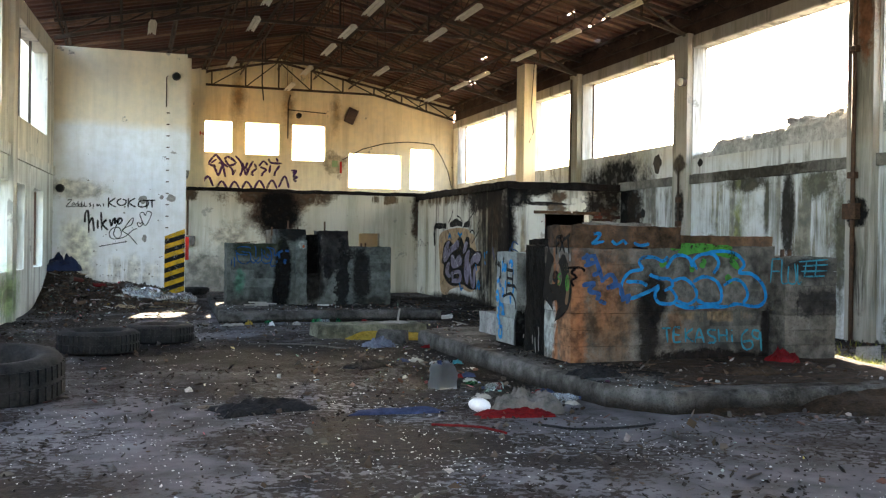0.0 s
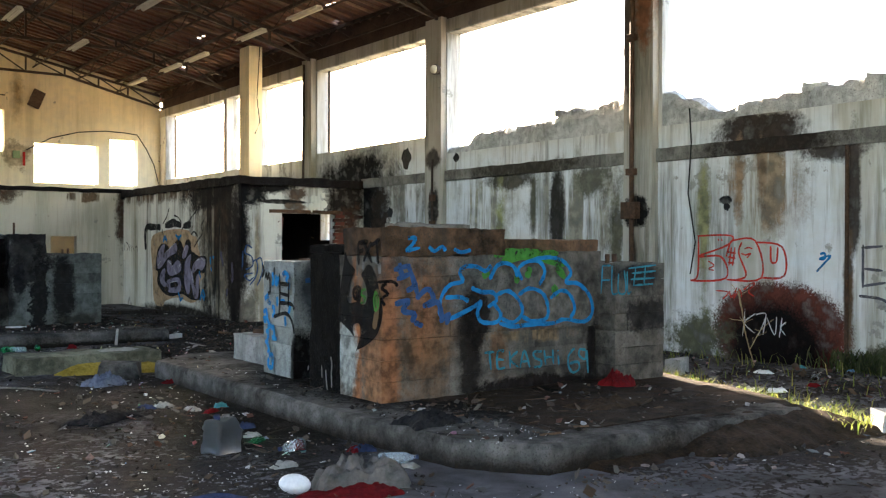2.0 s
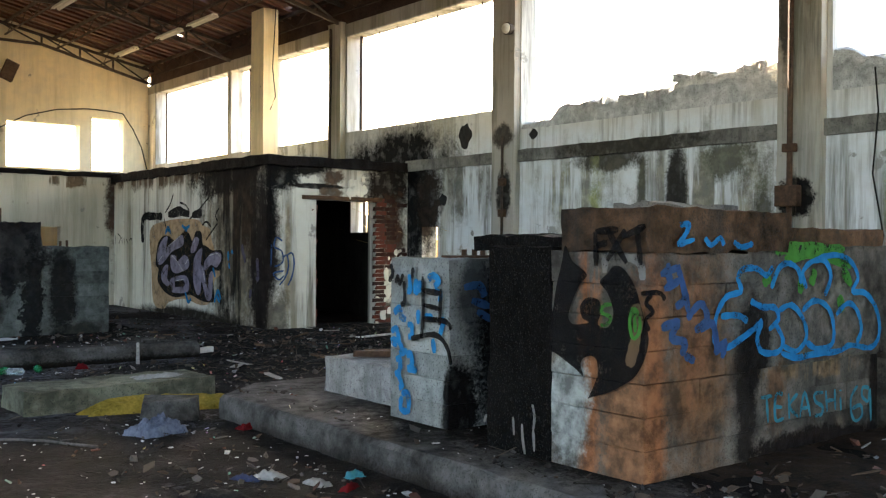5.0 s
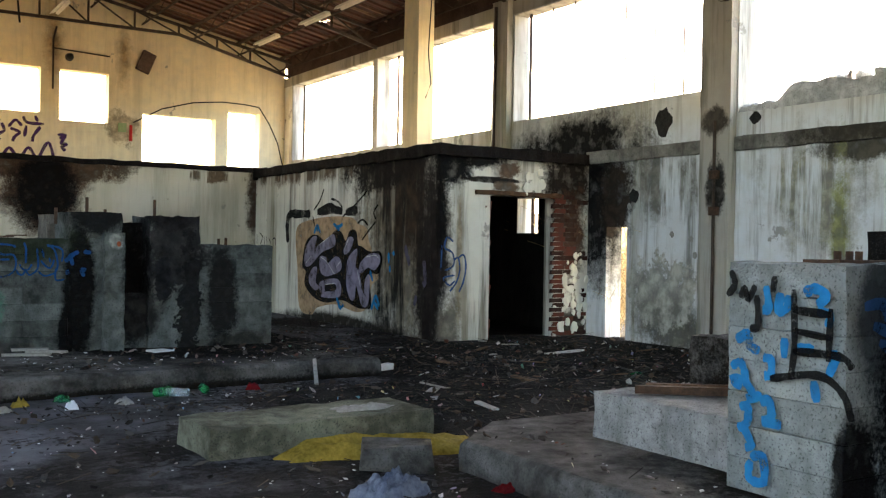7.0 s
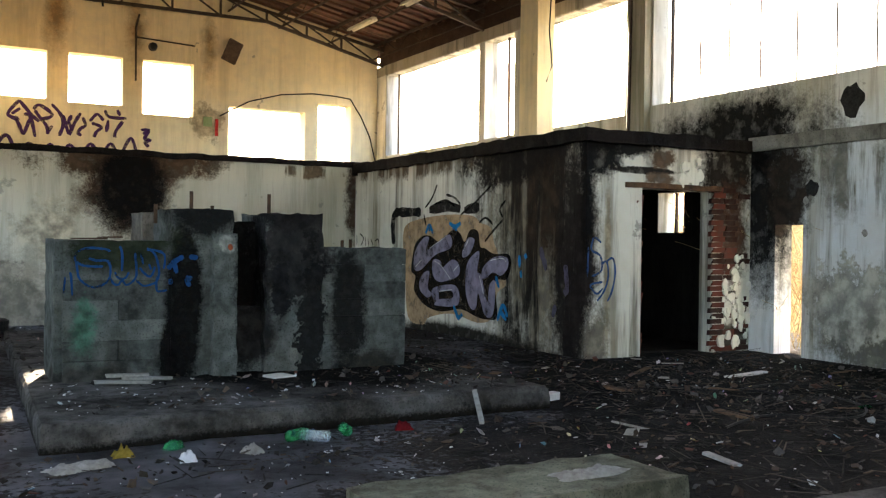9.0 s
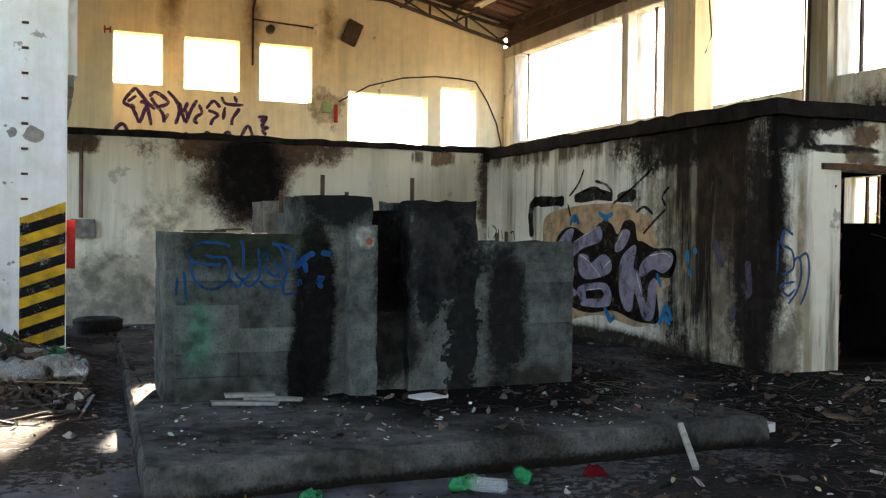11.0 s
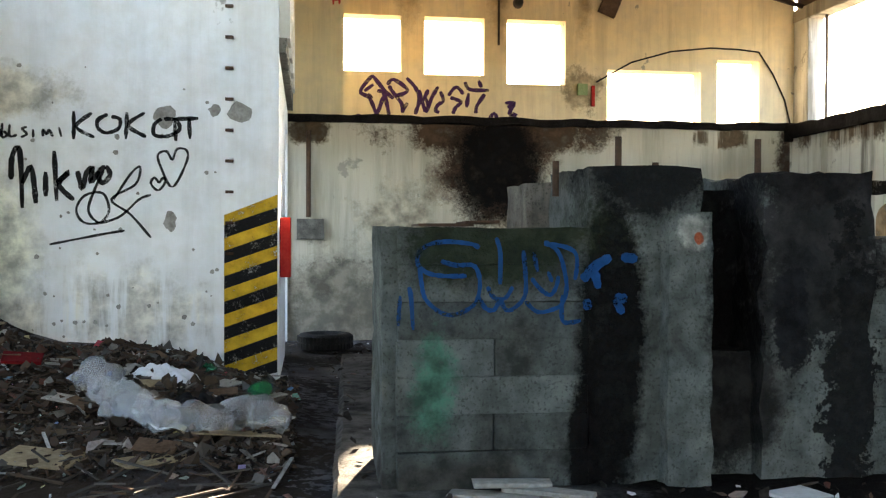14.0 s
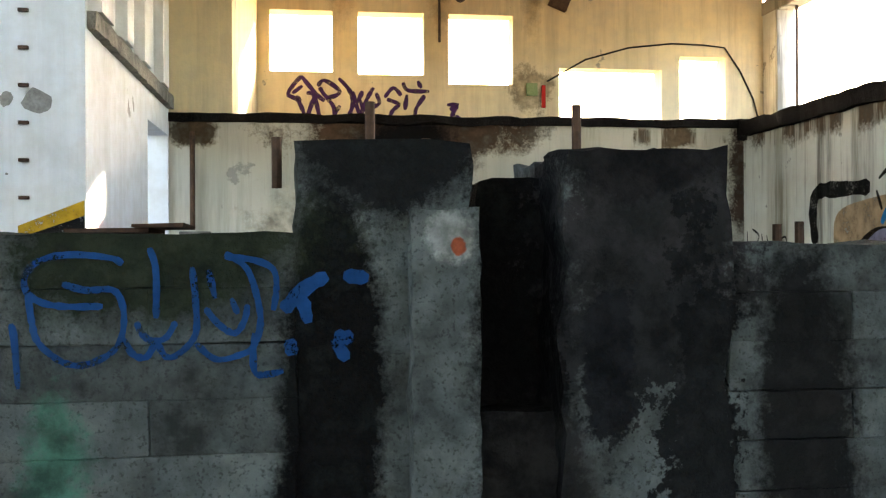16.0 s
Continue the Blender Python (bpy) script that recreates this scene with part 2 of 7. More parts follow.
M["east"] = plaster("stained_white_plaster", (0.76, 0.79, 0.8), (0.7, 0.68, 0.62), 3.2, 0.85, 0.5, [
    ((12.7, 21.6, 3.0), (0.6, 2.2, 0.75), SOOT_AND_GAP, 0.5, 1.5, 0.4),
    ((12.7, 21.1, 1.9), (0.6, 0.8, 1.5), SOOT_AND_GAP, 0.6, 1.4, 0.5),
    ((12.7, 19.5, 2.4), (0.4, 1.0, 0.7), (0.2, 0.19, 0.16), 0.6, 2.0, 0.5, 3.0), ((12.7, 19.4, 0.3), (0.4, 1.1, 0.6), (0.13, 0.125, 0.1), 0.8, 2.5, 0.5), ((12.7, 20.6, 2.2), (0.4, 0.5, 0.8), (0.03, 0.022, 0.018), 0.6, 2.5, 0.4),
    ((12.7, 14.6, 2.0), (0.4, 1.4, 1.4), (0.24, 0.23, 0.18), 0.6, 1.5, 0.5, 3.4), ((12.7, 17.0, 2.2), (0.4, 1.0, 1.0), (0.3, 0.29, 0.22), 0.6, 1.5, 0.5, 3.0), ((12.7, 11.2, 2.3), (0.4, 0.9, 0.9), (0.24, 0.18, 0.12), 0.6, 1.6, 0.5, 3.2),
    ((12.7, 15.1, 2.05), (0.5, 0.24, 1.05), (0.03, 0.027, 0.024), 0.3, 4, 0.3),
    ((12.7, 15.7, 2.3), (0.5, 0.12, 0.9), (0.1, 0.1, 0.07), 0.4, 4, 0.5), ((12.7, 16.3, 2.7), (0.5, 0.9, 0.22), (0.07, 0.065, 0.05), 0.6, 3, 0.4), ((12.7, 14.3, 2.6), (0.5, 0.5, 0.35), (0.12, 0.12, 0.09), 0.7, 3, 0.4), ((12.7, 13.75, 1.4), (0.5, 0.2, 1.5), (0.1, 0.1, 0.07), 0.5, 4, 0.5),
    ((12.7, 10.9, 0.42), (0.6, 1.16, 0.74), (0.085, 0.024, 0.016), 0.08, 3, 0.1),
    ((12.7, 10.95, 0.25), (0.6, 0.98, 0.74), SOOT_AND_GAP, 0.12, 4, 0.35),
    ((12.7, 11.2, 3.1), (0.5, 0.9, 0.36), (0.035, 0.026, 0.022), 0.5, 2, 0.35), ((12.7, 9.84, 2.2), (0.5, 0.12, 1.0), (0.05, 0.042, 0.036), 0.3, 4, 0.3), ((12.7, 10.1, 2.75), (0.5, 0.6, 0.2), (0.06, 0.05, 0.045), 0.6, 3, 0.4), ((12.7, 9.9, 1.0), (0.5, 0.09, 1.0), (0.12, 0.08, 0.05), 0.4, 4, 0.4),
    ((12.7, 13.25, 1.6), (0.4, 0.18, 2.6), (0.06, 0.05, 0.045), 0.35, 4, 0.4),
    ((12.7, 13.25, 2.05), (0.4, 0.22, 0.16), SOOT_AND_GAP, 0.3, 8, 0.1),
    ((12.7, 9.1, 0.1), (0.4, 0.9, 0.36), (0.05, 0.055, 0.025), 0.7, 4, 0.3), ((12.7, 12.2, 0.2), (0.4, 0.7, 0.5), (0.09, 0.095, 0.06), 0.8, 4, 0.4), ((12.7, 16.6, 1.5), (0.4, 0.16, 1.6), (0.26, 0.27, 0.12), 0.5, 4, 0.5),
    ((12.7, 12.1, 1.9), (0.4, 0.16, 1.3), (0.22, 0.22, 0.11), 0.5, 4, 0.5), ((12.7, 11.5, 2.45), (0.4, 0.12, 0.75), (0.24, 0.16, 0.1), 0.7, 4, 0.5), ((12.7, 11.15, 2.55), (0.4, 0.1, 0.55), (0.2, 0.14, 0.09), 0.7, 4, 0.5), ((12.7, 11.72, 2.18), (0.4, 0.12, 0.07), SOOT_AND_GAP, 0.3, 8, 0.2), ((12.7, 19.6, 0.8), (0.4, 0.8, 0.6), (0.36, 0.35, 0.3), 1.0, 2.5, 0.2),
    ((12.7, 18.5, 1.9), (0.4, 0.12, 2.2), (0.07, 0.065, 0.06), 0.4, 5, 0.4)], streak_tint=(0.15, 0.15, 0.13))
M["pilaster"] = plaster("weathered_column_plaster", (0.42, 0.4, 0.35), (0.42, 0.36, 0.29), 3.2, 0.8, 0.7, [
    ((12.5, 13.25, 2.05), (0.3, 0.32, 0.3), SOOT_AND_GAP, 0.4, 5, 0.2), ((12.5, 13.2, 1.4), (0.3, 0.2, 1.2), (0.06, 0.05, 0.04), 0.5, 3, 0.4, 4.0), ((12.5, 13.1, 5.2), (0.3, 0.25, 1.0), (0.2, 0.09, 0.05), 0.6, 3, 0.4), ((12.5, 13.4, 4.6), (0.3, 0.12, 1.4), (0.07, 0.06, 0.05), 0.5, 3, 0.4),
    ((12.5, 18.45, 2.3), (0.3, 0.2, 0.5), (0.02, 0.017, 0.015), 0.5, 4, 0.3), ((12.5, 18.5, 3.2), (0.3, 0.3, 0.25), (0.06, 0.05, 0.04), 0.6, 4, 0.4)])
M["lintel"] = plaster("weathered_lintel", (0.4, 0.36, 0.3), (0.42, 0.37, 0.3), 3.2, 0.7, 0.4)
M["band"] = concrete("concrete_band", (0.1, 0.095, 0.085), (0.26, 0.25, 0.22), [((12.6, 11.0, 2.9), (0.5, 1.3, 0.4), (0.03, 0.023, 0.02), 0.6, 2, 0.4), ((12.6, 16.0, 2.9), (0.5, 1.6, 0.3), (0.05, 0.045, 0.036), 0.7, 2, 0.4)], streak=0.6)
M["cream"] = plaster("cream_end_wall", (0.84, 0.74, 0.52), (0.85, 0.7, 0.44), 4.6, 0.25, 0.25, [
    ((5.0, 33.9, 6.3), (0.35, 0.5, 1.2), (0.32, 0.2, 0.1), 0.5, 2, 0.8), ((6.7, 33.9, 6.2), (0.3, 0.5, 1.3), (0.3, 0.19, 0.1), 0.5, 2, 0.8),
    ((8.35, 33.9, 6.0), (0.25, 0.5, 1.1), (0.36, 0.25, 0.13), 0.5, 2, 0.8), ((8.3, 33.9, 4.2), (0.5, 0.5, 0.5), (0.4, 0.33, 0.22), 0.7, 4, 0.3)], streak_tint=(0.35, 0.24, 0.13))
M["creampost"] = plaster("cream_post", (0.84, 0.7, 0.44), (0.84, 0.7, 0.44), 4.6, 0.25, 0.2)
M["cross"] = plaster("white_cross_wall", (0.86, 0.88, 0.89), (0.84, 0.7, 0.48), 4.1, 0.12, 0.2, [
    ((0.35, 24.4, 2.6), (0.9, 0.5, 0.3), (0.56, 0.54, 0.46), 0.5, 3, 0.4), ((0.45, 24.4, 1.2), (0.5, 0.5, 0.95), (0.66, 0.66, 0.55), 0.4, 2, 0.5), ((1.4, 24.4, 0.7), (1.4, 0.4, 0.5), (0.62, 0.6, 0.53), 0.8, 2, 0.6, 3.0)], streak_tint=(0.35, 0.36, 0.35))
M["west"] = plaster("pale_west_wall", (0.72, 0.72, 0.64), (0.78, 0.71, 0.56), 3.0, 0.5, 0.4, [
    ((-0.4, 19.0, 0.5), (0.6, 1.6, 0.6), (0.25, 0.32, 0.16), 0.6, 2, 0.6)])
M["lowwall"] = plaster("low_room_wall", (0.56, 0.53, 0.44), (0.62, 0.56, 0.44), 2.5, 0.35, 0.6, [
    ((5.7, 28.56, 2.8), (1.9, 0.5, 0.42), (0.07, 0.04, 0.024), 0.6, 2.2, 0.3), ((5.55, 28.56, 2.3), (0.95, 0.5, 1.0), (0.06, 0.035, 0.024), 0.5, 2.0, 0.35), ((5.6, 28.56, 2.35), (0.78, 0.5, 0.95), SOOT_AND_GAP, 0.35, 2.2, 0.35),
    ((9.8, 28.2, 2.2), (0.28, 0.8, 1.1), (0.05, 0.03, 0.022), 0.5, 2, 0.3), ((3.1, 28.56, 2.75), (0.35, 0.4, 0.22), (0.07, 0.045, 0.025), 0.5, 4, 0.3), ((8.9, 28.56, 2.75), (0.7, 0.4, 0.16), (0.11, 0.075, 0.045), 0.6, 4, 0.3, 3.0),
    ((3.4, 28.56, 0.85), (0.55, 0.4, 0.3), (0.3, 0.28, 0.23), 1.0, 3, 0.3), ((3.6, 28.56, 0.4), (1.8, 0.4, 1.0), (0.2, 0.185, 0.15), 0.6, 1.5, 0.6), ((4.3, 28.56, 1.6), (0.7, 0.4, 0.6), (0.4, 0.36, 0.28), 0.9, 2, 0.4), ((5.0, 28.56, 0.7), (1.2, 0.4, 0.3), (0.36, 0.33, 0.27), 1.0, 2, 0.4)])
M["roomwall"] = plaster("burnt_room_wall", (0.72, 0.72, 0.64), (0.62, 0.57, 0.46), 2.6, 0.8, 0.5, [
    ((9.8, 22.4, 1.5), (0.3, 1.7, 2.6), (0.16, 0.14, 0.1), 0.5, 1.5, 0.6), ((9.8, 22.1, 1.4), (0.3, 1.7, 2.8), (0.012, 0.01, 0.009), 0.5, 1.5, 0.4, 3.2),
    ((9.8, 22.3, 2.2), (0.3, 2.2, 1.3), (0.03, 0.02, 0.014), 0.5, 1.5, 0.4, 2.1), ((9.8, 21.5, 1.2), (0.3, 0.55, 2.2), (0.016, 0.013, 0.012), 0.5, 2.0, 0.4),
    ((9.8, 23.0, 2.75), (0.3, 1.9, 0.55), (0.01, 0.008, 0.007), 0.7, 2.5, 0.3), ((9.8, 26.4, 2.75), (0.3, 3.0, 0.25), (0.1, 0.07, 0.045), 0.7, 3, 0.4, 2.0),
    ((9.8, 24.5, 0.0), (0.5, 3.2, 0.24), (0.02, 0.017, 0.014), 0.4, 2, 0.4),
    ((9.95, 21.25, 2.62), (0.45, 0.15, 0.4), SOOT_AND_GAP, 0.6, 3, 0.3), ((9.8, 21.25, 1.9), (0.16, 0.15, 0.9), SOOT_AND_GAP, 0.5, 3, 0.4), ((10.3, 21.25, 2.78), (0.9, 0.15, 0.2), SOOT_AND_GAP, 0.6, 3, 0.3),
    ((10.75, 21.25, 2.43), (0.62, 0.15, 0.06), (0.012, 0.01, 0.009), 0.3, 5, 0.2), ((11.05, 21.25, 2.6), (0.25, 0.15, 0.16), (0.09, 0.06, 0.04), 0.6, 5, 0.3), ((11.0, 21.25, 2.33), (0.3, 0.15, 0.1), (0.11, 0.08, 0.055), 0.6, 5, 0.3),
    ((10.0, 21.25, 0.2), (0.25, 0.15, 0.6), (0.16, 0.15, 0.12), 0.8, 4, 0.5), ((10.15, 21.25, 1.2), (0.07, 0.15, 1.3), (0.26, 0.23, 0.16), 0.6, 4, 0.5),
    ((12.25, 21.25, 2.5), (0.75, 0.15, 0.75), (0.012, 0.009, 0.008), 0.5, 2.2, 0.35), ((12.3, 21.25, 1.6), (0.4, 0.15, 0.9), (0.06, 0.032, 0.022), 0.6, 2.5, 0.4), ((12.3, 21.25, 0.15), (0.45, 0.15, 0.35), (0.05, 0.045, 0.035), 0.7, 3, 0.4)], streak_tint=(0.1, 0.09, 0.07))
M["slabroof"] = concrete("sooty_roof_slab", (0.004, 0.0035, 0.0035), (0.014, 0.011, 0.01))
M["concrete"] = concrete("grey_concrete", (0.13, 0.13, 0.125), (0.34, 0.34, 0.33))
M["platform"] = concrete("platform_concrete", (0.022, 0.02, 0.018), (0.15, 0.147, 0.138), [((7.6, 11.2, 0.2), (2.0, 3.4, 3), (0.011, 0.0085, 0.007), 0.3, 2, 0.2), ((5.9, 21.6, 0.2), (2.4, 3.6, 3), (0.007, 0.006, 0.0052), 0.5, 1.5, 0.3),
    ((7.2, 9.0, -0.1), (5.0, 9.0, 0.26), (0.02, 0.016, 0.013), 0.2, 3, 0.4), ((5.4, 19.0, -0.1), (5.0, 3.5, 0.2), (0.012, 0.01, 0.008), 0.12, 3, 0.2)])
M["sillrough"] = concrete("broken_plastered_masonry", (0.2, 0.2, 0.19), (0.62, 0.62, 0.6), streak=0.3)
M["rough"] = concrete("broken_concrete", (0.22, 0.22, 0.21), (0.45, 0.45, 0.44), streak=0.15)
M["basew"] = concrete("west_base_concrete", (0.026, 0.029, 0.027), (0.13, 0.148, 0.138), [
    ((4.52, 20.2, 0.85), (0.2, 0.6, 1.0), SOOT_AND_GAP, 0.35, 2.5, 0.25), ((4.68, 20.3, 1.72), (0.42, 0.6, 0.3), (0.012, 0.012, 0.012), 0.4, 3, 0.3), ((4.38, 20.2, 0.3), (0.1, 0.4, 0.5), SOOT_AND_GAP, 0.4, 4, 0.3),
    # shade in the gap between the pillars, painted near-black on shoulder and sill
    ((5.12, 20.45, 1.1), (0.26, 0.6, 1.1), SOOT_AND_GAP, 0.15, 2.5, 0.2), ((5.15, 20.3, 0.55), (0.3, 0.4, 0.35), (0.02, 0.019, 0.018), 0.5, 3, 0.3),
    ((5.6, 20.2, 1.4), (0.42, 0.6, 0.5), (0.024, 0.023, 0.023), 0.8, 5, 0.2), ((5.62, 20.2, 1.72), (0.5, 0.6, 0.22), (0.014, 0.013, 0.013), 0.5, 4, 0.3), ((5.75, 20.2, 0.7), (0.16, 0.5, 0.8), (0.012, 0.012, 0.012), 1.3, 5, 0.12), ((5.5, 20.2, 1.05), (0.2, 0.4, 0.3), (0.018, 0.018, 0.018), 1.5, 6, 0.12), ((5.42, 20.2, 0.95), (0.1, 0.4, 0.35), (0.012, 0.012, 0.013), 1.0, 5, 0.2),
    ((6.12, 20.2, 0.75), (0.24, 0.6, 0.9), (0.013, 0.0125, 0.012), 0.6, 2.5, 0.3), ((6.3, 20.2, 0.25), (0.5, 0.6, 0.14), (0.03, 0.03, 0.026), 0.8, 3, 0.4),
    ((3.98, 20.2, 1.4), (0.7, 0.8, 0.3), (0.02, 0.025, 0.016), 0.6, 3, 0.4), ((3.75, 20.2, 0.22), (0.5, 0.8, 0.14), (0.05, 0.05, 0.045), 0.8, 3, 0.3),
    ((4.88, 20.1, 1.42), (0.1, 0.1, 0.1), (0.24, 0.25, 0.23), 0.6, 6, 0.3), ((4.91, 20.1, 1.38), (0.03, 0.1, 0.035), (0.3, 0.07, 0.03), 0.3, 9, 0.2),
    ((3.66, 20.2, 0.66), (0.14, 0.4, 0.3), (0.05, 0.125, 0.09), 0.8, 5, 0.5)], streak=0.35)
M["pier"] = concrete("pale_pier_concrete", (0.12, 0.128, 0.122), (0.3, 0.325, 0.315), [
    ((6.45, 11.95, 1.1), (0.24, 0.1, 0.5), (0.05, 0.055, 0.056), 0.4, 3, 0.4), ((7.25, 11.9, 0.75), (0.93, 0.5, 1.25), SOOT_AND_GAP, 0.12, 2, 0.15), ((6.25, 11.9, 0.35), (0.3, 0.14, 0.42), SOOT_AND_GAP, 0.3, 3, 0.2)], streak=0.25)
M["blackwall"] = concrete("near_black_concrete", (0.0035, 0.0032, 0.003), (0.009, 0.0085, 0.008), streak=0.2)
M["cap"] = concrete("rust_stained_cap", (0.016, 0.012, 0.009), (0.15, 0.085, 0.048), streak=0.6)
M["basee"] = concrete("east_base_concrete", (0.034, 0.03, 0.026), (0.17, 0.158, 0.135), [
    ((6.55, 10.15, 0.75), (0.5, 0.5, 1.0), (0.13, 0.075, 0.042), 0.7, 1.8, 0.6), ((6.16, 10.15, 0.6), (0.16, 0.2, 1.2), (0.22, 0.095, 0.045), 0.5, 2.5, 0.5), ((6.45, 10.15, 1.0), (0.3, 0.3, 0.6), (0.17, 0.08, 0.04), 0.7, 2.5, 0.5, 3.0),
    ((6.1, 10.55, 0.85), (0.12, 0.12, 1.2), (0.24, 0.1, 0.045), 0.4, 3, 0.4, 5.0), ((6.1, 10.3, 0.5), (0.12, 0.25, 0.6), (0.21, 0.11, 0.06), 0.6, 3, 0.5), ((6.1, 10.7, 0.55), (0.12, 0.22, 0.35), (0.26, 0.28, 0.27), 0.5, 3, 0.3),
    ((6.1, 10.5, 1.75), (0.14, 0.5, 0.4), (0.17, 0.17, 0.16), 0.6, 3, 0.4),
    ((7.05, 10.15, 0.5), (0.2, 0.3, 0.9), (0.02, 0.017, 0.015), 0.6, 3, 0.4), ((7.12, 10.15, 0.85), (0.2, 0.3, 0.35), (0.014, 0.012, 0.011), 0.6, 3, 0.3), ((7.85, 10.2, 0.2), (0.95, 0.4, 0.14), (0.014, 0.011, 0.01), 0.6, 4, 0.25), ((8.6, 10.2, 0.5), (0.1, 0.3, 0.5), (0.018, 0.015, 0.014), 0.5, 4, 0.4),
    ((7.9, 10.2, 0.7), (0.7, 0.3, 0.08), (0.17, 0.12, 0.07), 0.7, 4, 0.4, 4.0), ((7.4, 10.2, 0.55), (0.12, 0.3, 0.3), (0.12, 0.07, 0.042), 0.6, 4, 0.5), ((8.1, 10.15, 1.1), (0.55, 0.3, 0.4), (0.115, 0.105, 0.088), 0.8, 2, 0.5),
    ((9.0, 9.95, 1.25), (0.45, 0.4, 0.16), (0.022, 0.02, 0.02), 0.7, 3, 0.4), ((9.1, 9.95, 0.85), (0.4, 0.4, 0.2), (0.026, 0.024, 0.023), 0.8, 4, 0.3), ((7.8, 10.15, 1.55), (0.95, 0.5, 0.12), (0.025, 0.023, 0.022), 0.5, 4, 0.3),
    ((7.2, 11.6, 0.8), (1.3, 0.74, 1.6), SOOT_AND_GAP, 0.12, 2, 0.15)], streak=0.6)
M["roofwood"] = islands("roof_boards", [(0.0, (0.05, 0.022, 0.015)), (0.4, (0.15, 0.072, 0.05)), (0.75, (0.09, 0.04, 0.027)), (1.0, (0.26, 0.16, 0.105))], fine=6)
M["purlin"] = simple("purlin_timber", (0.03, 0.022, 0.017), (0.075, 0.05, 0.036), 3)
M["fascia"] = simple("dark_roof_edge", (0.035, 0.022, 0.017), (0.09, 0.055, 0.04), 1.5)
M["steel"] = simple("truss_steel", (0.035, 0.03, 0.026), (0.09, 0.065, 0.05), 5, 0.6, 0.4)
M["rust"] = simple("rusty_iron", (0.05, 0.035, 0.028), (0.12, 0.07, 0.045), 12, 0.75, 0.3)
M["lampwhite"] = simple("dirty_lamp_enamel", (0.55, 0.5, 0.4), (0.75, 0.7, 0.58), 8, 0.5)
M["brick"] = islands("red_brick", [(0.0, (0.05, 0.016, 0.012)), (0.5, (0.15, 0.04, 0.026)), (1.0, (0.03, 0.014, 0.011))], fine=9)
M["sootbrick"] = islands("sooty_brick", [(0.0, (0.012, 0.007, 0.006)), (0.5, (0.045, 0.016, 0.012)), (1.0, (0.008, 0.006, 0.005))], fine=9)
M["black"] = simple("black_cloth", (0.008, 0.008, 0.009), (0.025, 0.024, 0.024), 10)
M["cable"] = simple("black_cable", (0.01, 0.01, 0.01), (0.03, 0.03, 0.03), 10, 0.5)
M["glassbox"] = simple("dark_dusty_box", (0.06, 0.04, 0.03), (0.12, 0.08, 0.06), 8)
M["redpaint"] = simple("red_enamel", (0.4, 0.02, 0.02), (0.5, 0.04, 0.03), 10, 0.5)
M["greenbox"] = simple("green_box_paint", (0.2, 0.3, 0.14), (0.3, 0.38, 0.2), 10, 0.6)


# ---- shapes ----
def box_into(bm, lo, hi, wob=0.0, seed=0):
    """An axis-aligned box added to bm; wob: uneven corners."""
    rnd = random.Random(seed)
    vs = [bm.verts.new([(lo, hi)[(i >> k) & 1][k] + rnd.uniform(-wob, wob) for k in range(3)]) for i in range(8)]
    for f in ((0, 2, 3, 1), (4, 5, 7, 6), (0, 1, 5, 4), (2, 6, 7, 3), (0, 4, 6, 2), (1, 3, 7, 5)):
        bm.faces.new([vs[i] for i in f])
    return vs


def bar_into(bm, a, b, w, h=None, up=(0, 0, 1)):
    """A square bar from a to b."""
    a, b = Vector(a), Vector(b)
    d = (b - a).normalized()
    u = Vector(up)
    if abs(d.dot(u)) > 0.95:
        u = Vector((1, 0, 0))
    s = d.cross(u).normalized()
    u = s.cross(d)
    h = h or w
    vs = []
    for p in (a, b):
        for i, j in ((-1, -1), (1, -1), (1, 1), (-1, 1)):
            vs.append(bm.verts.new(p + s * i * w / 2 + u * j * h / 2))
    for f in ((3, 2, 1, 0), (4, 5, 6, 7), (0, 1, 5, 4), (1, 2, 6, 5), (2, 3, 7, 6), (3, 0, 4, 7)):
        bm.faces.new([vs[i] for i in f])


def tube_into(bm, pts, r, n=8):
    """A round tube through pts."""
    pts = [Vector(p) for p in pts]
    rings = []
    for i, p in enumerate(pts):
        d = (pts[min(i + 1, len(pts) - 1)] - pts[max(i - 1, 0)]).normalized()
        u = Vector((0, 0, 1)) if abs(d.z) < 0.9 else Vector((1, 0, 0))
        s = d.cross(u).normalized()
        u = s.cross(d)
        rings.append([bm.verts.new(p + (s * math.cos(a) + u * math.sin(a)) * r) for a in [2 * math.pi * k / n for k in range(n)]])
    for ra, rb in zip(rings, rings[1:]):
        for k in range(n):
            bm.faces.new((ra[k], ra[(k + 1) % n], rb[(k + 1) % n], rb[k]))
    bm.faces.new(rings[0][::-1])
    bm.faces.new(rings[-1])


def mesh_of(name, bm, material, smooth=False):
    bmesh.ops.recalc_face_normals(bm, faces=bm.faces)
    me = bpy.data.meshes.new(name)
    bm.to_mesh(me)
    bm.free()
    me.materials.append(material)
    if smooth:
        me.polygons.foreach_set("use_smooth", [True] * len(me.polygons))
    return me


def part(name, bm, material, parent=None, label="", smooth=False):
    ob = new(name, mesh_of(name, bm, material, smooth))
    ob.parent = parent
    if label:
        ob["label"] = label
    return ob


def thing(name, loc, label, category, group="", rz=0.0):
    ob = new(name)
    ob.matrix_world = pose(*loc, 0, 0, rz)
    ob.empty_display_size = 0.1
    return tagged(ob, label, category, group)


def structure(name, bm, material, label, category=""):
    ob = part(name, bm, material)
    return tagged(ob, label, category or name.split("_")[0], kind="structure")


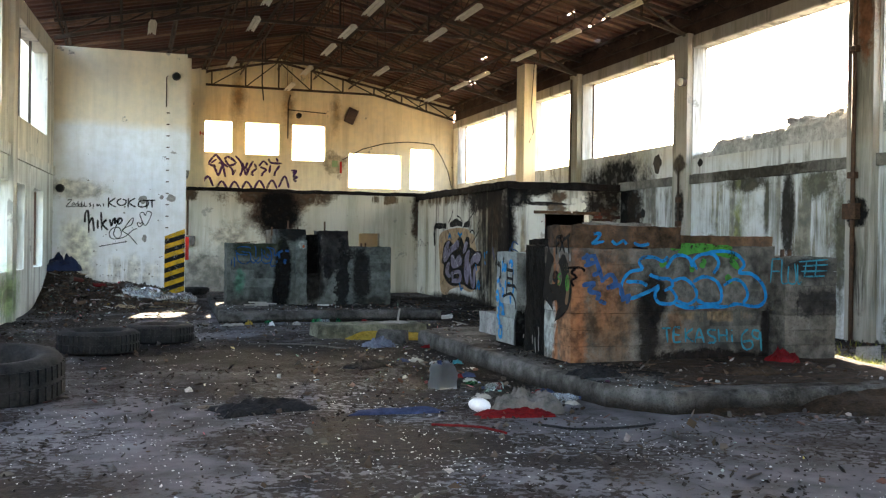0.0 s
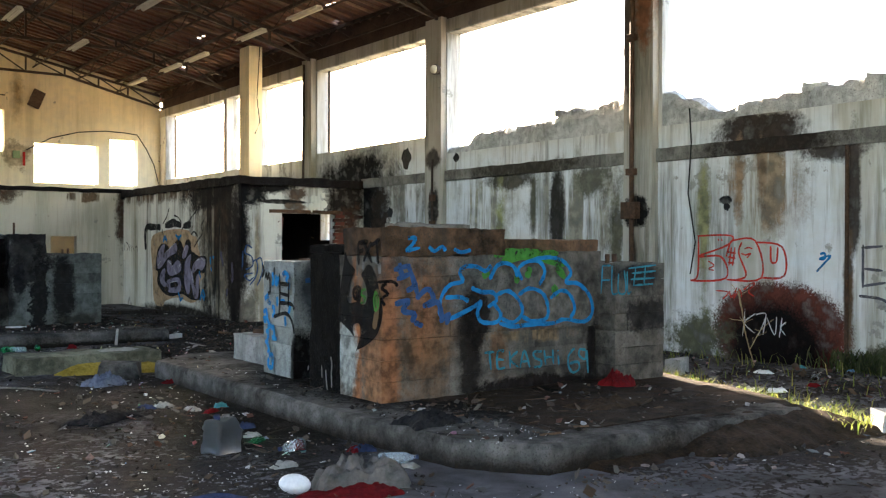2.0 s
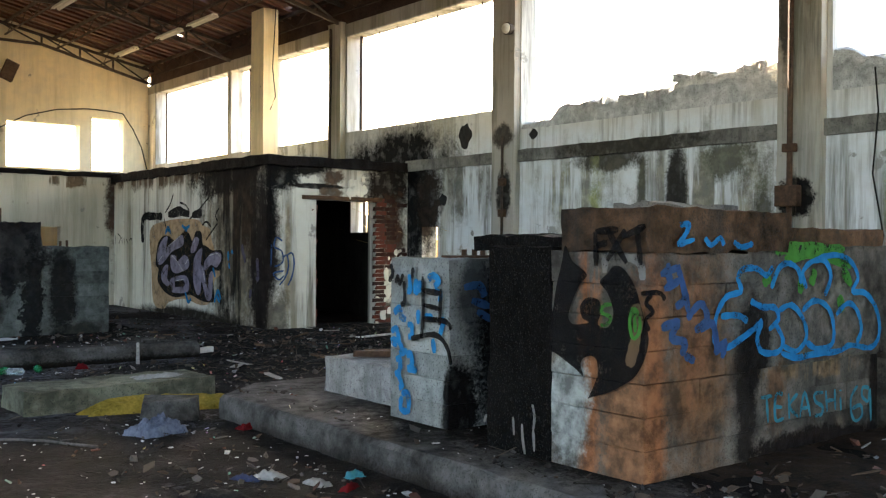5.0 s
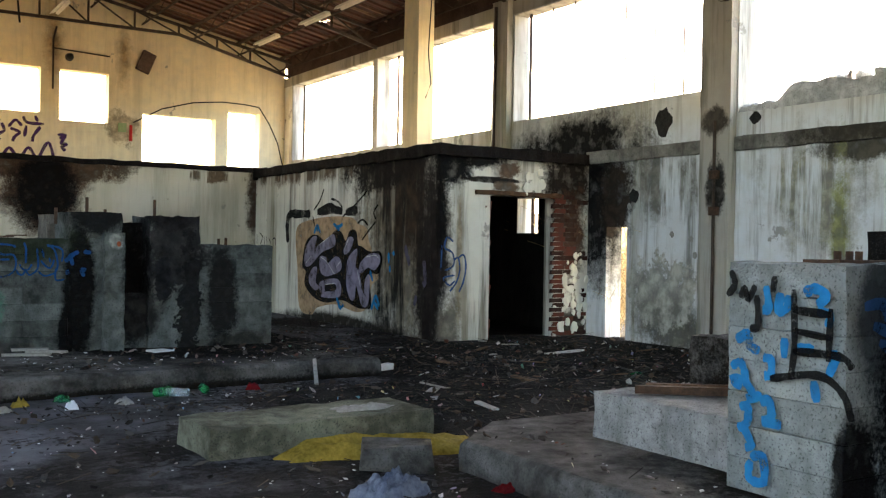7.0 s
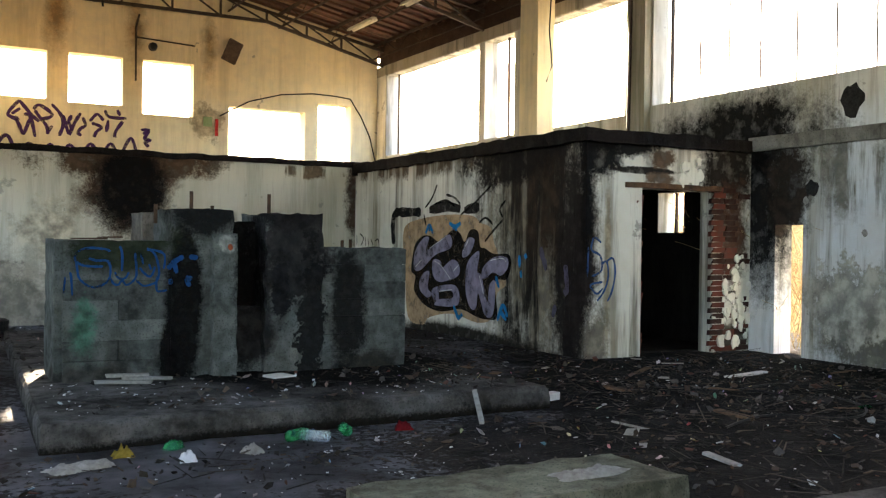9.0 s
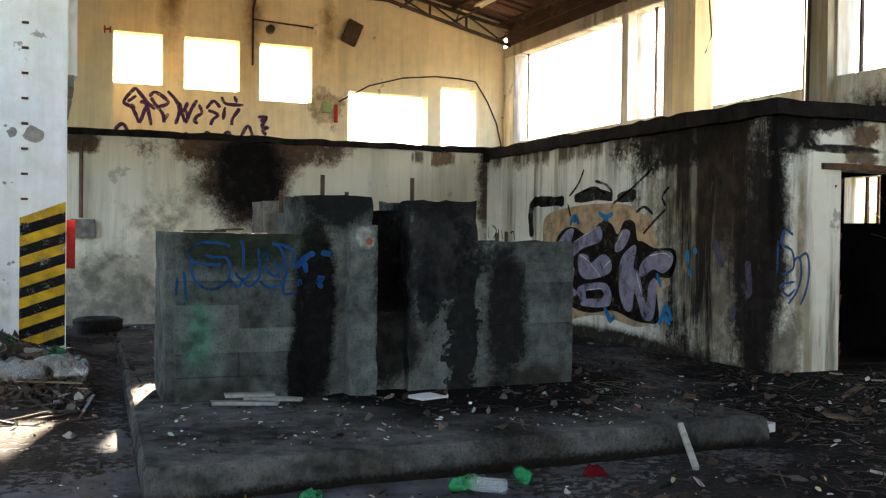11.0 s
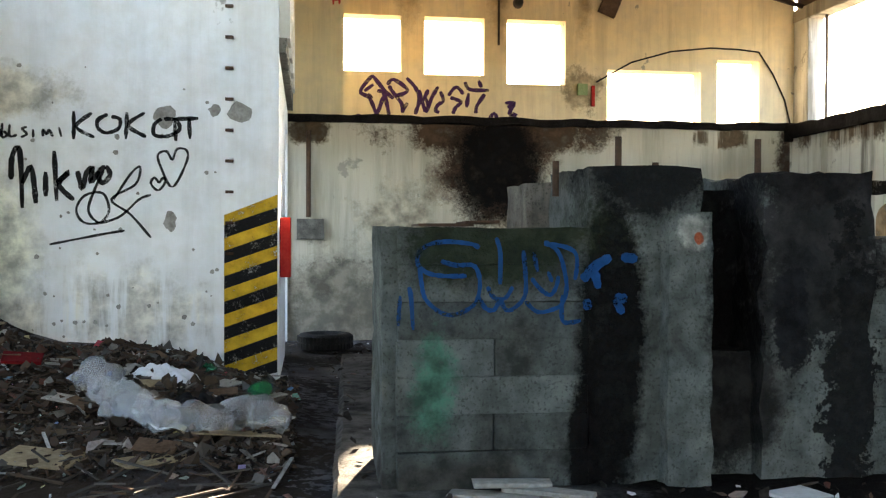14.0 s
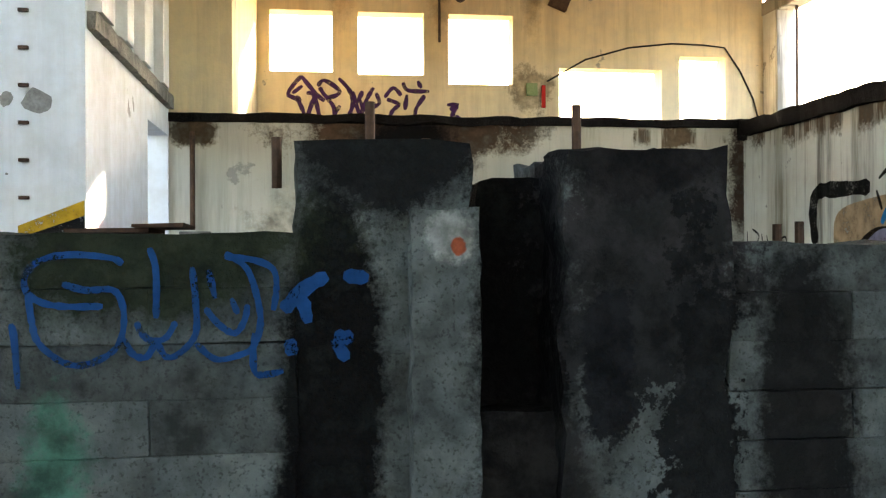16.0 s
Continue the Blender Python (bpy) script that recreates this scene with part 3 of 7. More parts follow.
def wall_cells(u0, u1, z0, z1, holes):
    """Rectangles of a wall face around its holes (u0, u1, z0, z1)."""
    us = sorted({u0, u1, *[h[0] for h in holes], *[h[1] for h in holes]})
    zs = sorted({z0, z1, *[h[2] for h in holes], *[h[3] for h in holes]})
    us = [u for u in us if u0 <= u <= u1]
    zs = [z for z in zs if z0 <= z <= z1]
    cells = []
    for a, b in zip(us, us[1:]):
        run = None
        for c, d in zip(zs, zs[1:]):
            mu, mz = (a + b) / 2, (c + d) / 2
            solid = not any(h[0] < mu < h[1] and h[2] < mz < h[3] for h in holes)
            if solid:
                run = (run[0], d) if run else (c, d)
            elif run:
                cells.append((a, b, *run))
                run = None
        if run:
            cells.append((a, b, *run))
    return cells


def wall_x(bm, x0, x1, y0, y1, z0, z1, holes=()):
    """Wall along y between x0 and x1."""
    for a, b, c, d in wall_cells(y0, y1, z0, z1, holes):
        box_into(bm, (x0, a, c), (x1, b, d))


def wall_y(bm, y0, y1, x0, x1, z0, z1, holes=()):
    """Wall along x between y0 and y1."""
    for a, b, c, d in wall_cells(x0, x1, z0, z1, holes):
        box_into(bm, (a, y0, c), (b, y1, d))


def bevelled(bm, width, segments=1):
    bmesh.ops.remove_doubles(bm, verts=bm.verts, dist=0.0005)
    bmesh.ops.bevel(bm, geom=list(bm.edges), offset=width, segments=segments, affect="EDGES", profile=0.6)

# ---- structure ----
XR, YE = 12.65, 33.86


def noisy(bm, amount, scale=3.0, seed=0.0, axes=(1, 1, 1)):
    """Uneven surfaces: every vertex is pushed by smooth noise."""
    for v in bm.verts:
        n = noise.noise_vector((v.co + Vector((seed, seed, seed))) * scale)
        v.co += Vector((n.x * axes[0], n.y * axes[1], n.z * axes[2])) * amount


def grid_box(bm, lo, hi, step):
    """A box cut into cells of about step, for uneven edges."""
    n = [max(1, round((hi[k] - lo[k]) / step)) for k in range(3)]
    made = {}

    def vert(i, j, k):
        key = (i, j, k)
        if key not in made:
            made[key] = bm.verts.new([lo[a] + (hi[a] - lo[a]) * key[a] / n[a] for a in range(3)])
        return made[key]
    for a in range(3):
        b, c = (a + 1) % 3, (a + 2) % 3
        for side in (0, n[a]):
            for i in range(n[b]):
                for j in range(n[c]):
                    quad = []
                    for di, dj in ((0, 0), (1, 0), (1, 1), (0, 1)):
                        key = [0, 0, 0]
                        key[a], key[b], key[c] = side, i + di, j + dj
                        quad.append(vert(*key))
                    bm.faces.new(quad)


# ground with a rubble mound before the cross wall
def mound(x, y):
    h = 0.95 * math.exp(-((x + 0.3) / 1.15) ** 2 - ((y - 24.6) / 1.9) ** 2) + 0.34 * math.exp(-((x - 1.6) / 1.0) ** 2 - ((y - 24.2) / 1.6) ** 2)
    h += 0.16 * math.exp(-((x - 2.3) / 0.7) ** 2 - ((y - 22.6) / 1.3) ** 2)
    h += 0.1 * math.exp(-((x - 11.6) / 0.9) ** 2 - ((y - 10.0) / 3.5) ** 2)
    return h * (1 + 0.25 * noise.noise((x * 2.2, y * 2.2, 0.3)))


def ground_height(x, y):
    return mound(x, y) + 0.012 * noise.noise((x * 1.3, y * 1.3, 4.0)) + 0.006 * noise.noise((x * 6, y * 6, 1.0))


bm = bmesh.new()
xs = [-80, -20, -3] + [-2.5 + 0.125 * i for i in range(126)] + [14, 20, 90]
ys = [-80, -20, -7] + [-6 + 0.16 * i for i in range(252)] + [35, 45, 130]
rows = [[bm.verts.new((x, y, ground_height(x, y) if -3 < x < 13.3 and -6.1 < y < 34.5 else 0.0)) for x in xs] for y in ys]
for ra, rb in zip(rows, rows[1:]):
    for i in range(len(xs) - 1):
        bm.faces.new((ra[i], ra[i + 1], rb[i + 1], rb[i]))
ob = structure("ground", bm, M["floor"], "dark littered concrete floor running out to the yard")
ob.data.polygons.foreach_set("use_smooth", [True] * len(ob.data.polygons))

# east wall, bay by bay
RIGHT_HOLES = [(28.78, 33.3, 3.6, 5.6), (27.42, 28.55, 3.6, 5.6), (23.9, 26.65, 3.6, 5.6), (18.8, 23.35, 3.68, 5.6), (13.58, 18.2, 3.3, 5.6),
               (8.2, 12.86, 3.3, 5.6), (3.1, 7.6, 3.65, 5.6), (-2.0, 2.45, 3.65, 5.6), (20.33, 20.8, -1, 1.76), (22.54, 23.17, 1.66, 2.28)]
bm = bmesh.new()
wall_x(bm, XR, XR + 0.32, -6, YE + 0.4, 0, 5.62, RIGHT_HOLES)
structure("wall_east", bm, M["east"], "white plaster wall streaked with damp and soot", "wall")
bm = bmesh.new()
box_into(bm, (XR - 0.02, -6, 5.62), (XR + 0.34, YE, 5.86))
structure("lintel_east", bm, M["lintel"], "weathered concrete lintel over the large windows", "lintel")
bm = bmesh.new()
box_into(bm, (XR + 0.06, -6, 5.86), (XR + 0.3, YE, 6.75))
structure("trim_east", bm, M["fascia"], "dark soot-brown boarding under the roof edge", "trim")
for i, (y0, y1) in enumerate(((18.22, 18.75), (12.93, 13.5), (23.4, 23.86), (7.7, 8.12), (2.5, 3.0))):
    bm = bmesh.new()
    grid_box(bm, (XR - 0.13, y0, 0.0 if i < 2 or i > 2 and i < 5 else 2.97), (XR, y1, 5.9), 0.24)
    noisy(bm, 0.012, 4, i)
    structure("pilaster", bm, M["pilaster" if i < 5 else "creampost"], "weathered plaster pilaster between the windows", "pilaster")
bm = bmesh.new()
for y0, y1 in ((3.0, 7.7), (8.12, 12.93), (13.5, 18.2), (18.72, 21.25)):
    grid_box(bm, (XR - 0.055, y0, 2.78), (XR, y1, 2.97), 0.2)
noisy(bm, 0.014, 5)
structure("band_east", bm, M["band"], "rough concrete band along the wall", "band")
# ragged remains of broken wall under two openings
for i, knots in enumerate((((13.58, 3.68), (14.6, 3.72), (15.1, 3.68), (16.0, 3.54), (16.6, 3.56), (17.4, 3.6), (17.6, 3.4), (18.2, 3.38)), ((8.2, 3.56), (9.2, 3.56), (10.2, 3.54), (11.6, 3.44), (11.9, 3.4), (12.2, 3.56), (12.86, 3.78)))):
    bm = bmesh.new()
    rows = []
    y, y1 = knots[0][0], knots[-1][0]
    n = round((y1 - y) / 0.055)
    for k in range(n + 1):
        yy = y + (y1 - y) * k / n
        top = next(za + (zb - za) * (yy - ya) / (yb - ya) for (ya, za), (yb, zb) in zip(knots, knots[1:]) if ya - 1e-6 <= yy <= yb + 1e-6)
        row = []
        for x, z in ((XR + 0.005, 3.28), (XR + 0.005, top - 0.1), (XR + 0.04, top), (XR + 0.16, top + 0.03), (XR + 0.28, top - 0.01), (XR + 0.3, 3.28)):
            up = z > 3.3
            d = 0.05 * noise.noise((yy * 3.1, x * 4, i)) + 0.035 * noise.noise((yy * 9, x * 9, i + 5)) + 0.03 * (1 if noise.noise((yy * 4.3, x * 2, i + 9)) > 0.15 else 0)
            row.append(bm.verts.new((x + (0.02 * noise.noise((yy * 6, z * 6, 2)) if up else 0), yy, z + (d if up else 0))))
        rows.append(row)
    for ra, rb in zip(rows, rows[1:]):
        for k in range(5):
            bm.faces.new((ra[k], ra[k + 1], rb[k + 1], rb[k]))
    bm.faces.new(rows[0])
    bm.faces.new(rows[-1][::-1])
    structure("broken_sill", bm, M["sillrough"], "crumbled concrete sill of a broken window", "sill")
rnd = random.Random(19)
for y0, y1, z in ((13.7, 15.2, 3.76), (15.6, 17.3, 3.6), (9.0, 11.2, 3.58)):
    for k in range(7):
        y = rnd.uniform(y0, y1)
        bm = bmesh.new()
        w = rnd.uniform(0.06, 0.16)
        grid_box(bm, (-0.1, -w, -0.03), (0.1, w, rnd.uniform(0.03, 0.09)), 0.05)
        noisy(bm, 0.025, 9, k + y)
        ob = structure("sill_rubble", bm, M["sillrough"], "loose concrete lump on the broken sill", "rubble")
        ob.matrix_world = pose(XR + 0.13, y, z - 0.05, rnd.uniform(-10, 10), rnd.uniform(-10, 10), rnd.uniform(-30, 30))
# thin steel mullions
for y in (19.4, 20.0, 20.65, 21.3, 21.9, 22.5):
    bm = bmesh.new()
    bar_into(bm, (XR + 0.2, y, 3.68), (XR + 0.2, y, 5.6), 0.018)
    structure("window_bar", bm, M["steel"], "thin steel glazing bar", "window bar")
for y, z0, z1 in ((32.95, 3.6, 5.6), (27.9, 3.6, 5.6), (22.75, 1.66, 2.28), (22.95, 1.66, 2.28), (23.1, 3.68, 5.6)):
    bm = bmesh.new()
    bar_into(bm, (XR + 0.18, y, z0), (XR + 0.18, y, z1), 0.045)
    structure("window_frame", bm, M["steel"], "dark steel window post", "window frame")

# north end wall
# the last, low hole is an unseen one added to light the back room
END_HOLES = [(3.76, 4.83, 4.45, 5.5), (5.27, 6.41, 4.42, 5.5), (6.85, 7.99, 4.28, 5.5), (8.83, 10.72, 3.4, 4.6), (11.06, 11.93, 3.4, 4.85), (10.4, 11.9, 0.7, 2.4)]
bm = bmesh.new()
wall_y(bm, YE, YE + 0.4, -2.5, XR, 0, 8.3, END_HOLES)
structure("wall_north", bm, M["cream"], "cream painted end wall with bright openings", "wall")
# unseen wall behind the camera, added; its openings are sized to light the hall
bm = bmesh.new()
wall_y(bm, -6.4, -6, -3.2, XR + 0.4, 0, 8.3, [(4.8, 7.2, -1, 2.4), (0.3, 4.0, 3.8, 6.3), (4.5, 8.1, 3.8, 6.3), (8.6, 12.3, 3.8, 6.3)])
structure("wall_south", bm, M["east"], "unseen pale plaster wall with openings sized to light the hall", "wall")

# low rooms
bm = bmesh.new()
wall_y(bm, 28.56, 28.8, 2.83, 9.8, 0, 2.87, [(7.99, 8.62, 1.3, 1.75)])
structure("wall_low", bm, M["lowwall"], "pale plaster wall with a dark burn mark", "wall")
bm = bmesh.new()
wall_x(bm, 9.8, 10.05, 21.5, 28.56, 0, 2.77)
wall_y(bm, 21.25, 21.5, 9.8, XR, 0, 2.77, [(10.7, 11.95, -1, 2.2)])
structure("wall_room", bm, M["roomwall"], "burnt and streaked plaster wall of the low room", "wall")
bm = bmesh.new()
grid_box(bm, (9.72, 21.17, 2.76), (XR, 28.46, 2.93), 0.16)
grid_box(bm, (2.83, 28.5, 2.87), (9.72, YE, 2.97), 0.16)
grid_box(bm, (9.72, 28.46, 2.72), (XR, YE, 2.97), 0.25)
noisy(bm, 0.03, 4)
noisy(bm, 0.012, 11)
structure("roof_low", bm, M["slabroof"], "sooty concrete roof slab of the low rooms", "roof")
# bricks bare around the doorway
rnd = random.Random(5)
brick_bm = bmesh.new()
box_into(brick_bm, (-0.11, -0.03, -0.034), (0.11, 0.03, 0.034), 0.004, 1)
brick_me = mesh_of("brick", brick_bm, M["brick"])
frame_parent = tagged(new("door_surround"), "bare red brick edges of the broken doorway", "door surround", kind="structure")
half_bm = bmesh.new()
box_into(half_bm, (-0.055, -0.09, -0.033), (0.055, 0.03, 0.033), 0.006, 2)
half_me = mesh_of("brick", half_bm, M["brick"])
dark_me = brick_me.copy()
dark_me.materials[0] = M["sootbrick"]
for k in range(30):
    z = 0.05 + k * 0.075
    b = new("brick", half_me)
    b.parent = frame_parent
    b.matrix_basis = pose(10.67 + rnd.uniform(-0.035, 0.02), 21.345 + rnd.uniform(-0.006, 0.006), z, 0, 0, rnd.uniform(-3, 3))
    for c in range(3):
        if rnd.random() > (1.0, 0.75, 0.35)[c]:
            continue
        b = new("brick", dark_me if z > 1.5 and c or rnd.random() < 0.3 + 0.2 * c else brick_me)
        b.parent = frame_parent
        b.matrix_basis = pose(12.06 + c * 0.232 - (0.04 if k % 2 else 0.0), 21.25 + 0.022 + rnd.uniform(-0.004, 0.006), z, 0, 0, rnd.uniform(-2, 2))
bm = bmesh.new()
grid_box(bm, (10.42, 21.2, 2.2), (12.05, 21.3, 2.27), 0.12)
noisy(bm, 0.012, 5)
structure("door_lintel", bm, M["cap"], "thin rust-stained concrete lintel over the doorway", "lintel")

# white plaster left clinging beside the doorway and over it
M["remnant"] = plaster("clinging_plaster", (0.78, 0.77, 0.68), (0.74, 0.7, 0.56), 2.6, 0.5, 0.3)
rnd = random.Random(44)
for k in range(58):
    if k < 46:
        u, v = rnd.gauss(12.36, 0.12), rnd.uniform(0.12, 1.35)
        r = rnd.uniform(0.03, 0.1) * (1.2 - v * 0.35)
    else:
        u, v, r = rnd.uniform(11.35, 11.75), rnd.uniform(2.3, 2.6), rnd.uniform(0.06, 0.11)
    n = 9
    bm = bmesh.new()
    rim = [(u + math.cos(2 * math.pi * i / n) * r * rnd.uniform(0.5, 1.1) * 0.8, v + math.sin(2 * math.pi * i / n) * r * rnd.uniform(0.6, 1.3)) for i in range(n)]
    rim = [(min(x, XR - 0.01), z) for x, z in rim]
    front = [bm.verts.new((x, 21.226 - 0.0004 * k, z)) for x, z in rim]
    back = [bm.verts.new((x, 21.262, z)) for x, z in rim]
    bm.faces.new(front)
    bm.faces.new(back[::-1])
    for i in range(n):
        bm.faces.new((front[i], back[i], back[(i + 1) % n], front[(i + 1) % n]))
    structure("plaster_remnant", bm, M["remnant"], "flake of white plaster clinging to the bricks", "plaster")

# added near-black panels: the low room's inner darkness is put into their colour
M["lining"] = concrete("near_black_lining", (0.006, 0.006, 0.006), (0.016, 0.015, 0.014))
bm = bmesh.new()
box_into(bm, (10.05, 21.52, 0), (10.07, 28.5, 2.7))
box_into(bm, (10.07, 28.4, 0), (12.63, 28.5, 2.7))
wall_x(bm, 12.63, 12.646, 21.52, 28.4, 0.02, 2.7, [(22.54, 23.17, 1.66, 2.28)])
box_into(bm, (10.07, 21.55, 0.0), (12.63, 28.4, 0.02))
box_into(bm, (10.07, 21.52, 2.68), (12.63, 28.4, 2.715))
structure("room_lining", bm, M["lining"], "near-black panels added to darken the inside of the low room", "wall")

# cross wall and what lies behind it
bm = bmesh.new()
box_into(bm, (-0.12, 24.4, 0), (2.83, 24.65, 5.87))
structure("wall_cross", bm, M["cross"], "white cross wall with scribbled spray paint", "wall")
bm = bmesh.new()
wall_x(bm, 2.58, 2.83, 24.65, YE, 0, 5.8, [(27.1, 28.5, -1, 2.7)])
structure("wall_side", bm, M["cross"], "white side wall with a doorway gap", "wall")
bm = bmesh.new()
grid_box(bm, (2.8, 24.45, 3.0), (2.9, 28.5, 3.14), 0.1)
noisy(bm, 0.02, 6)
structure("ledge_side", bm, M["band"], "broken concrete ledge along the side wall", "ledge")
for y0, y1 in ((24.5, 24.95), (25.5, 25.8), (26.35, 26.75), (27.5, 27.9)):
    bm = bmesh.new()
    box_into(bm, (2.83, y0, 3.14), (2.93, y1, 5.8))
    structure("pilaster", bm, M["cross"], "white plaster pilaster on the side wall", "pilaster")
bm = bmesh.new()
box_into(bm, (2.83, 28.56, 2.97), (3.55, YE, 6.25))
structure("wall_pier", bm, M["creampost"], "cream painted pier beside the end windows", "wall")

# west wall, a little askew
bm = bmesh.new()
west = []
for b0 in (-4.95, -10.1, -15.25, -20.4, -25.55):
    west.append((b0, b0 + 3.95, 3.7, 5.5))
    west += [(b0 + o, b0 + o + 1.2, 0.88, 2.48) for o in (0.0, 2.3)]
    west.append((b0 - 2.2 + 1.05, b0 - 0.0 - 0.1 + 0.0, 0.88, 2.48))
wall_x(bm, -0.3, 0.0, -31, 0, 0, 5.9, west)
ob = structure("wall_west", bm, M["west"], "pale plaster west wall with tall and low windows", "wall")
ob.matrix_world = pose(-0.1, 24.4, 0, 0, 0, -3.6)
for y0 in (-5.5, -10.6):
    bm = bmesh.new()
    grid_box(bm, (0.0, y0, 0), (0.09, y0 + 0.4, 5.85), 0.3)
    noisy(bm, 0.01, 4)
    ob = structure("pilaster", bm, M["west"], "pale plaster pilaster on the west wall", "pilaster")
    ob.matrix_world = pose(-0.1, 24.4, 0, 0, 0, -3.6)
bm = bmesh.new()
grid_box(bm, (0.0, -20, 2.9), (0.05, 0, 3.1), 0.3)
noisy(bm, 0.01, 4)
ob = structure("band_west", bm, M["west"], "plaster band on the west wall", "band")
ob.matrix_world = pose(-0.1, 24.4, 0, 0, 0, -3.6)
for b0 in (-4.95, -10.1):
    for o in (0.0, 2.3):
        for k in (0.05, 0.6, 1.15):
            bm = bmesh.new()
            bar_into(bm, (-0.15, b0 + o + k, 0.9), (-0.15, b0 + o + k, 2.46), 0.04)
            ob = structure("window_frame", bm, M["rust"], "rusty steel window post", "window frame")
            ob.matrix_world = pose(-0.1, 24.4, 0, 0, 0, -3.6)
    for k in (1.3, 2.6):
        bm = bmesh.new()
        bar_into(bm, (-0.15, b0 + k, 3.72), (-0.15, b0 + k, 5.48), 0.05)
        ob = structure("window_frame", bm, M["steel"], "dark steel window post", "window frame")
        ob.matrix_world = pose(-0.1, 24.4, 0, 0, 0, -3.6)

# dry bank outside the east wall
M["bank"] = simple("dry_grass_bank", (0.2, 0.15, 0.07), (0.4, 0.31, 0.16), 3, fine=25, dist=0.05)
bm = bmesh.new()
rows = []
for j in range(60):
    y = 10 + j * 0.6
    rows.append([bm.verts.new((x, y, (-0.05 if k in (0, 8) else 1.0) * max(0.05, h + 0.35 * noise.noise((y * 0.9, k * 0.7, 1.0)))) ) for k, (x, h) in enumerate(((15.6, 0.0), (16.2, 0.6), (16.8, 1.2), (17.5, 1.9), (18.2, 2.2), (19.2, 2.3), (20.5, 2.1), (22, 1.2), (24, 0.0)))])
for ra, rb in zip(rows, rows[1:]):
    for k in range(8):
        bm.faces.new((ra[k], ra[k + 1], rb[k + 1], rb[k]))
ob = structure("backdrop_bank", bm, M["bank"], "bank of dry yellow grass outside", "bank")

# free-standing post on the low roof
bm = bmesh.new()
grid_box(bm, (11.95, 25.58, 2.95), (12.3, 26.15, 6.5), 0.3)
noisy(bm, 0.006, 4)
structure("post_tall", bm, M["creampost"], "tall cream plaster post standing on the low roof", "post")

# roof: boards on slats, purlins below
def roof_z(x):
    return 7.75 - abs(x - 6.3) * 0.203


bm = bmesh.new()
rnd = random.Random(11)
NX = 10
# slipped boards that let the sky through
ROOF_GAPS = ((11.5, 20.8, 0.05), (11.85, 21.15, 0.08), (12.2, 20.6, 0.05), (11.68, 26.8, 0.08), (11.8, 29.95, 0.25))
for sx in (-1, 1):
    for j in range(118):
        y = -7 + j * 0.36
        for i in range(NX):
            a, b = 6.3 + sx * i * 6.85 / NX, 6.3 + sx * (i + 1) * 6.85 / NX
            if sx > 0 and rnd.random() < 0.02 and i > 5 and 17 < y < 27:
                b = a + (b - a) * 0.85
            d = rnd.uniform(0, 0.012)
            x0, x1 = min(a, b), max(a, b)
            for hx, hy, w in ROOF_GAPS:
                if x0 <= hx < x1 and y <= hy < y + 0.36:
                    x0 += w
            vs = [bm.verts.new((x, yy, roof_z(x) + d + dz)) for dz in (0, 0.02) for x, yy in ((x0, y), (x1, y), (x1, y + 0.352), (x0, y + 0.352))]
            for f in ((0, 1, 2, 3), (7, 6, 5, 4), (0, 4, 5, 1), (1, 5, 6, 2), (2, 6, 7, 3), (3, 7, 4, 0)):
                bm.faces.new([vs[k] for k in f])
        bar_into(bm, (6.3, y, 7.75 - 0.03), (6.3 + sx * 6.85, y, roof_z(6.3 + sx * 6.85) - 0.03), 0.045, 0.05)
structure("ceiling", bm, M["roofwood"], "dark red-brown boarded roof on narrow slats", "ceiling")
for k in range(-5, 6):
    x = 6.3 + k * 1.24
    bm = bmesh.new()
    bar_into(bm, (x, -6, roof_z(x) - 0.1), (x, YE, roof_z(x) - 0.1), 0.06, 0.07)
    bar_into(bm, (x, -6, roof_z(x) - 0.42), (x, YE, roof_z(x) - 0.42), 0.035, 0.035)
    for j in range(66):
        y = -6 + j * 0.6
        za, zb = (roof_z(x) - 0.12, roof_z(x) - 0.42) if j % 2 else (roof_z(x) - 0.42, roof_z(x) - 0.12)
        bar_into(bm, (x, y, za), (x, y + 0.6, zb), 0.016, 0.016)
    structure("purlin", bm, M["purlin"], "dark lattice purlin under the roof boards", "purlin")


def truss(y):
    t = thing("roof_truss", (6.3, y, 6.0), "slim dark steel lattice truss under the roof", "truss", "roof trusses")
    half = [(6.35, 5.86), (3.3, 6.62), (0.0, 6.62)]
    low = lambda x: 5.86 + (6.35 - abs(x)) / 3.05 * 0.76 if abs(x) > 3.3 else 6.62
    high = lambda x: roof_z(6.3 + x) - 0.22
    for s in (-1, 1):
        for (xa, za), (xb, zb) in zip(half, half[1:]):
            bm = bmesh.new()
            bar_into(bm, (s * xa, 0, za - 6), (s * xb, 0, zb - 6), 0.06, 0.07)
            part("bottom_chord", bm, M["steel"], t)
        bm = bmesh.new()
        bar_into(bm, (s * 6.35, 0, high(6.35) - 6), (0, 0, high(0) - 6), 0.06, 0.07)
        part("top_chord", bm, M["steel"], t)
        stations = [6.2, 5.2, 4.3, 3.3, 2.2, 1.1, 0.0]
        for a, b in zip(stations, stations[1:]):
            bm = bmesh.new()
            bar_into(bm, (s * b, 0, low(b) - 6), (s * b, 0, high(b) - 6), 0.045)
            part("upright", bm, M["steel"], t)
            bm = bmesh.new()
            bar_into(bm, (s * a, 0, low(a) - 6), (s * b, 0, high(b) - 6), 0.035)
            part("brace", bm, M["steel"], t)
    return t


first = truss(33.5)
for y in (28.6, 23.5, 18.35, 13.2, 8.1, 2.95, -2.2):
    copy_thing(first, pose(6.3, y, 6.0))


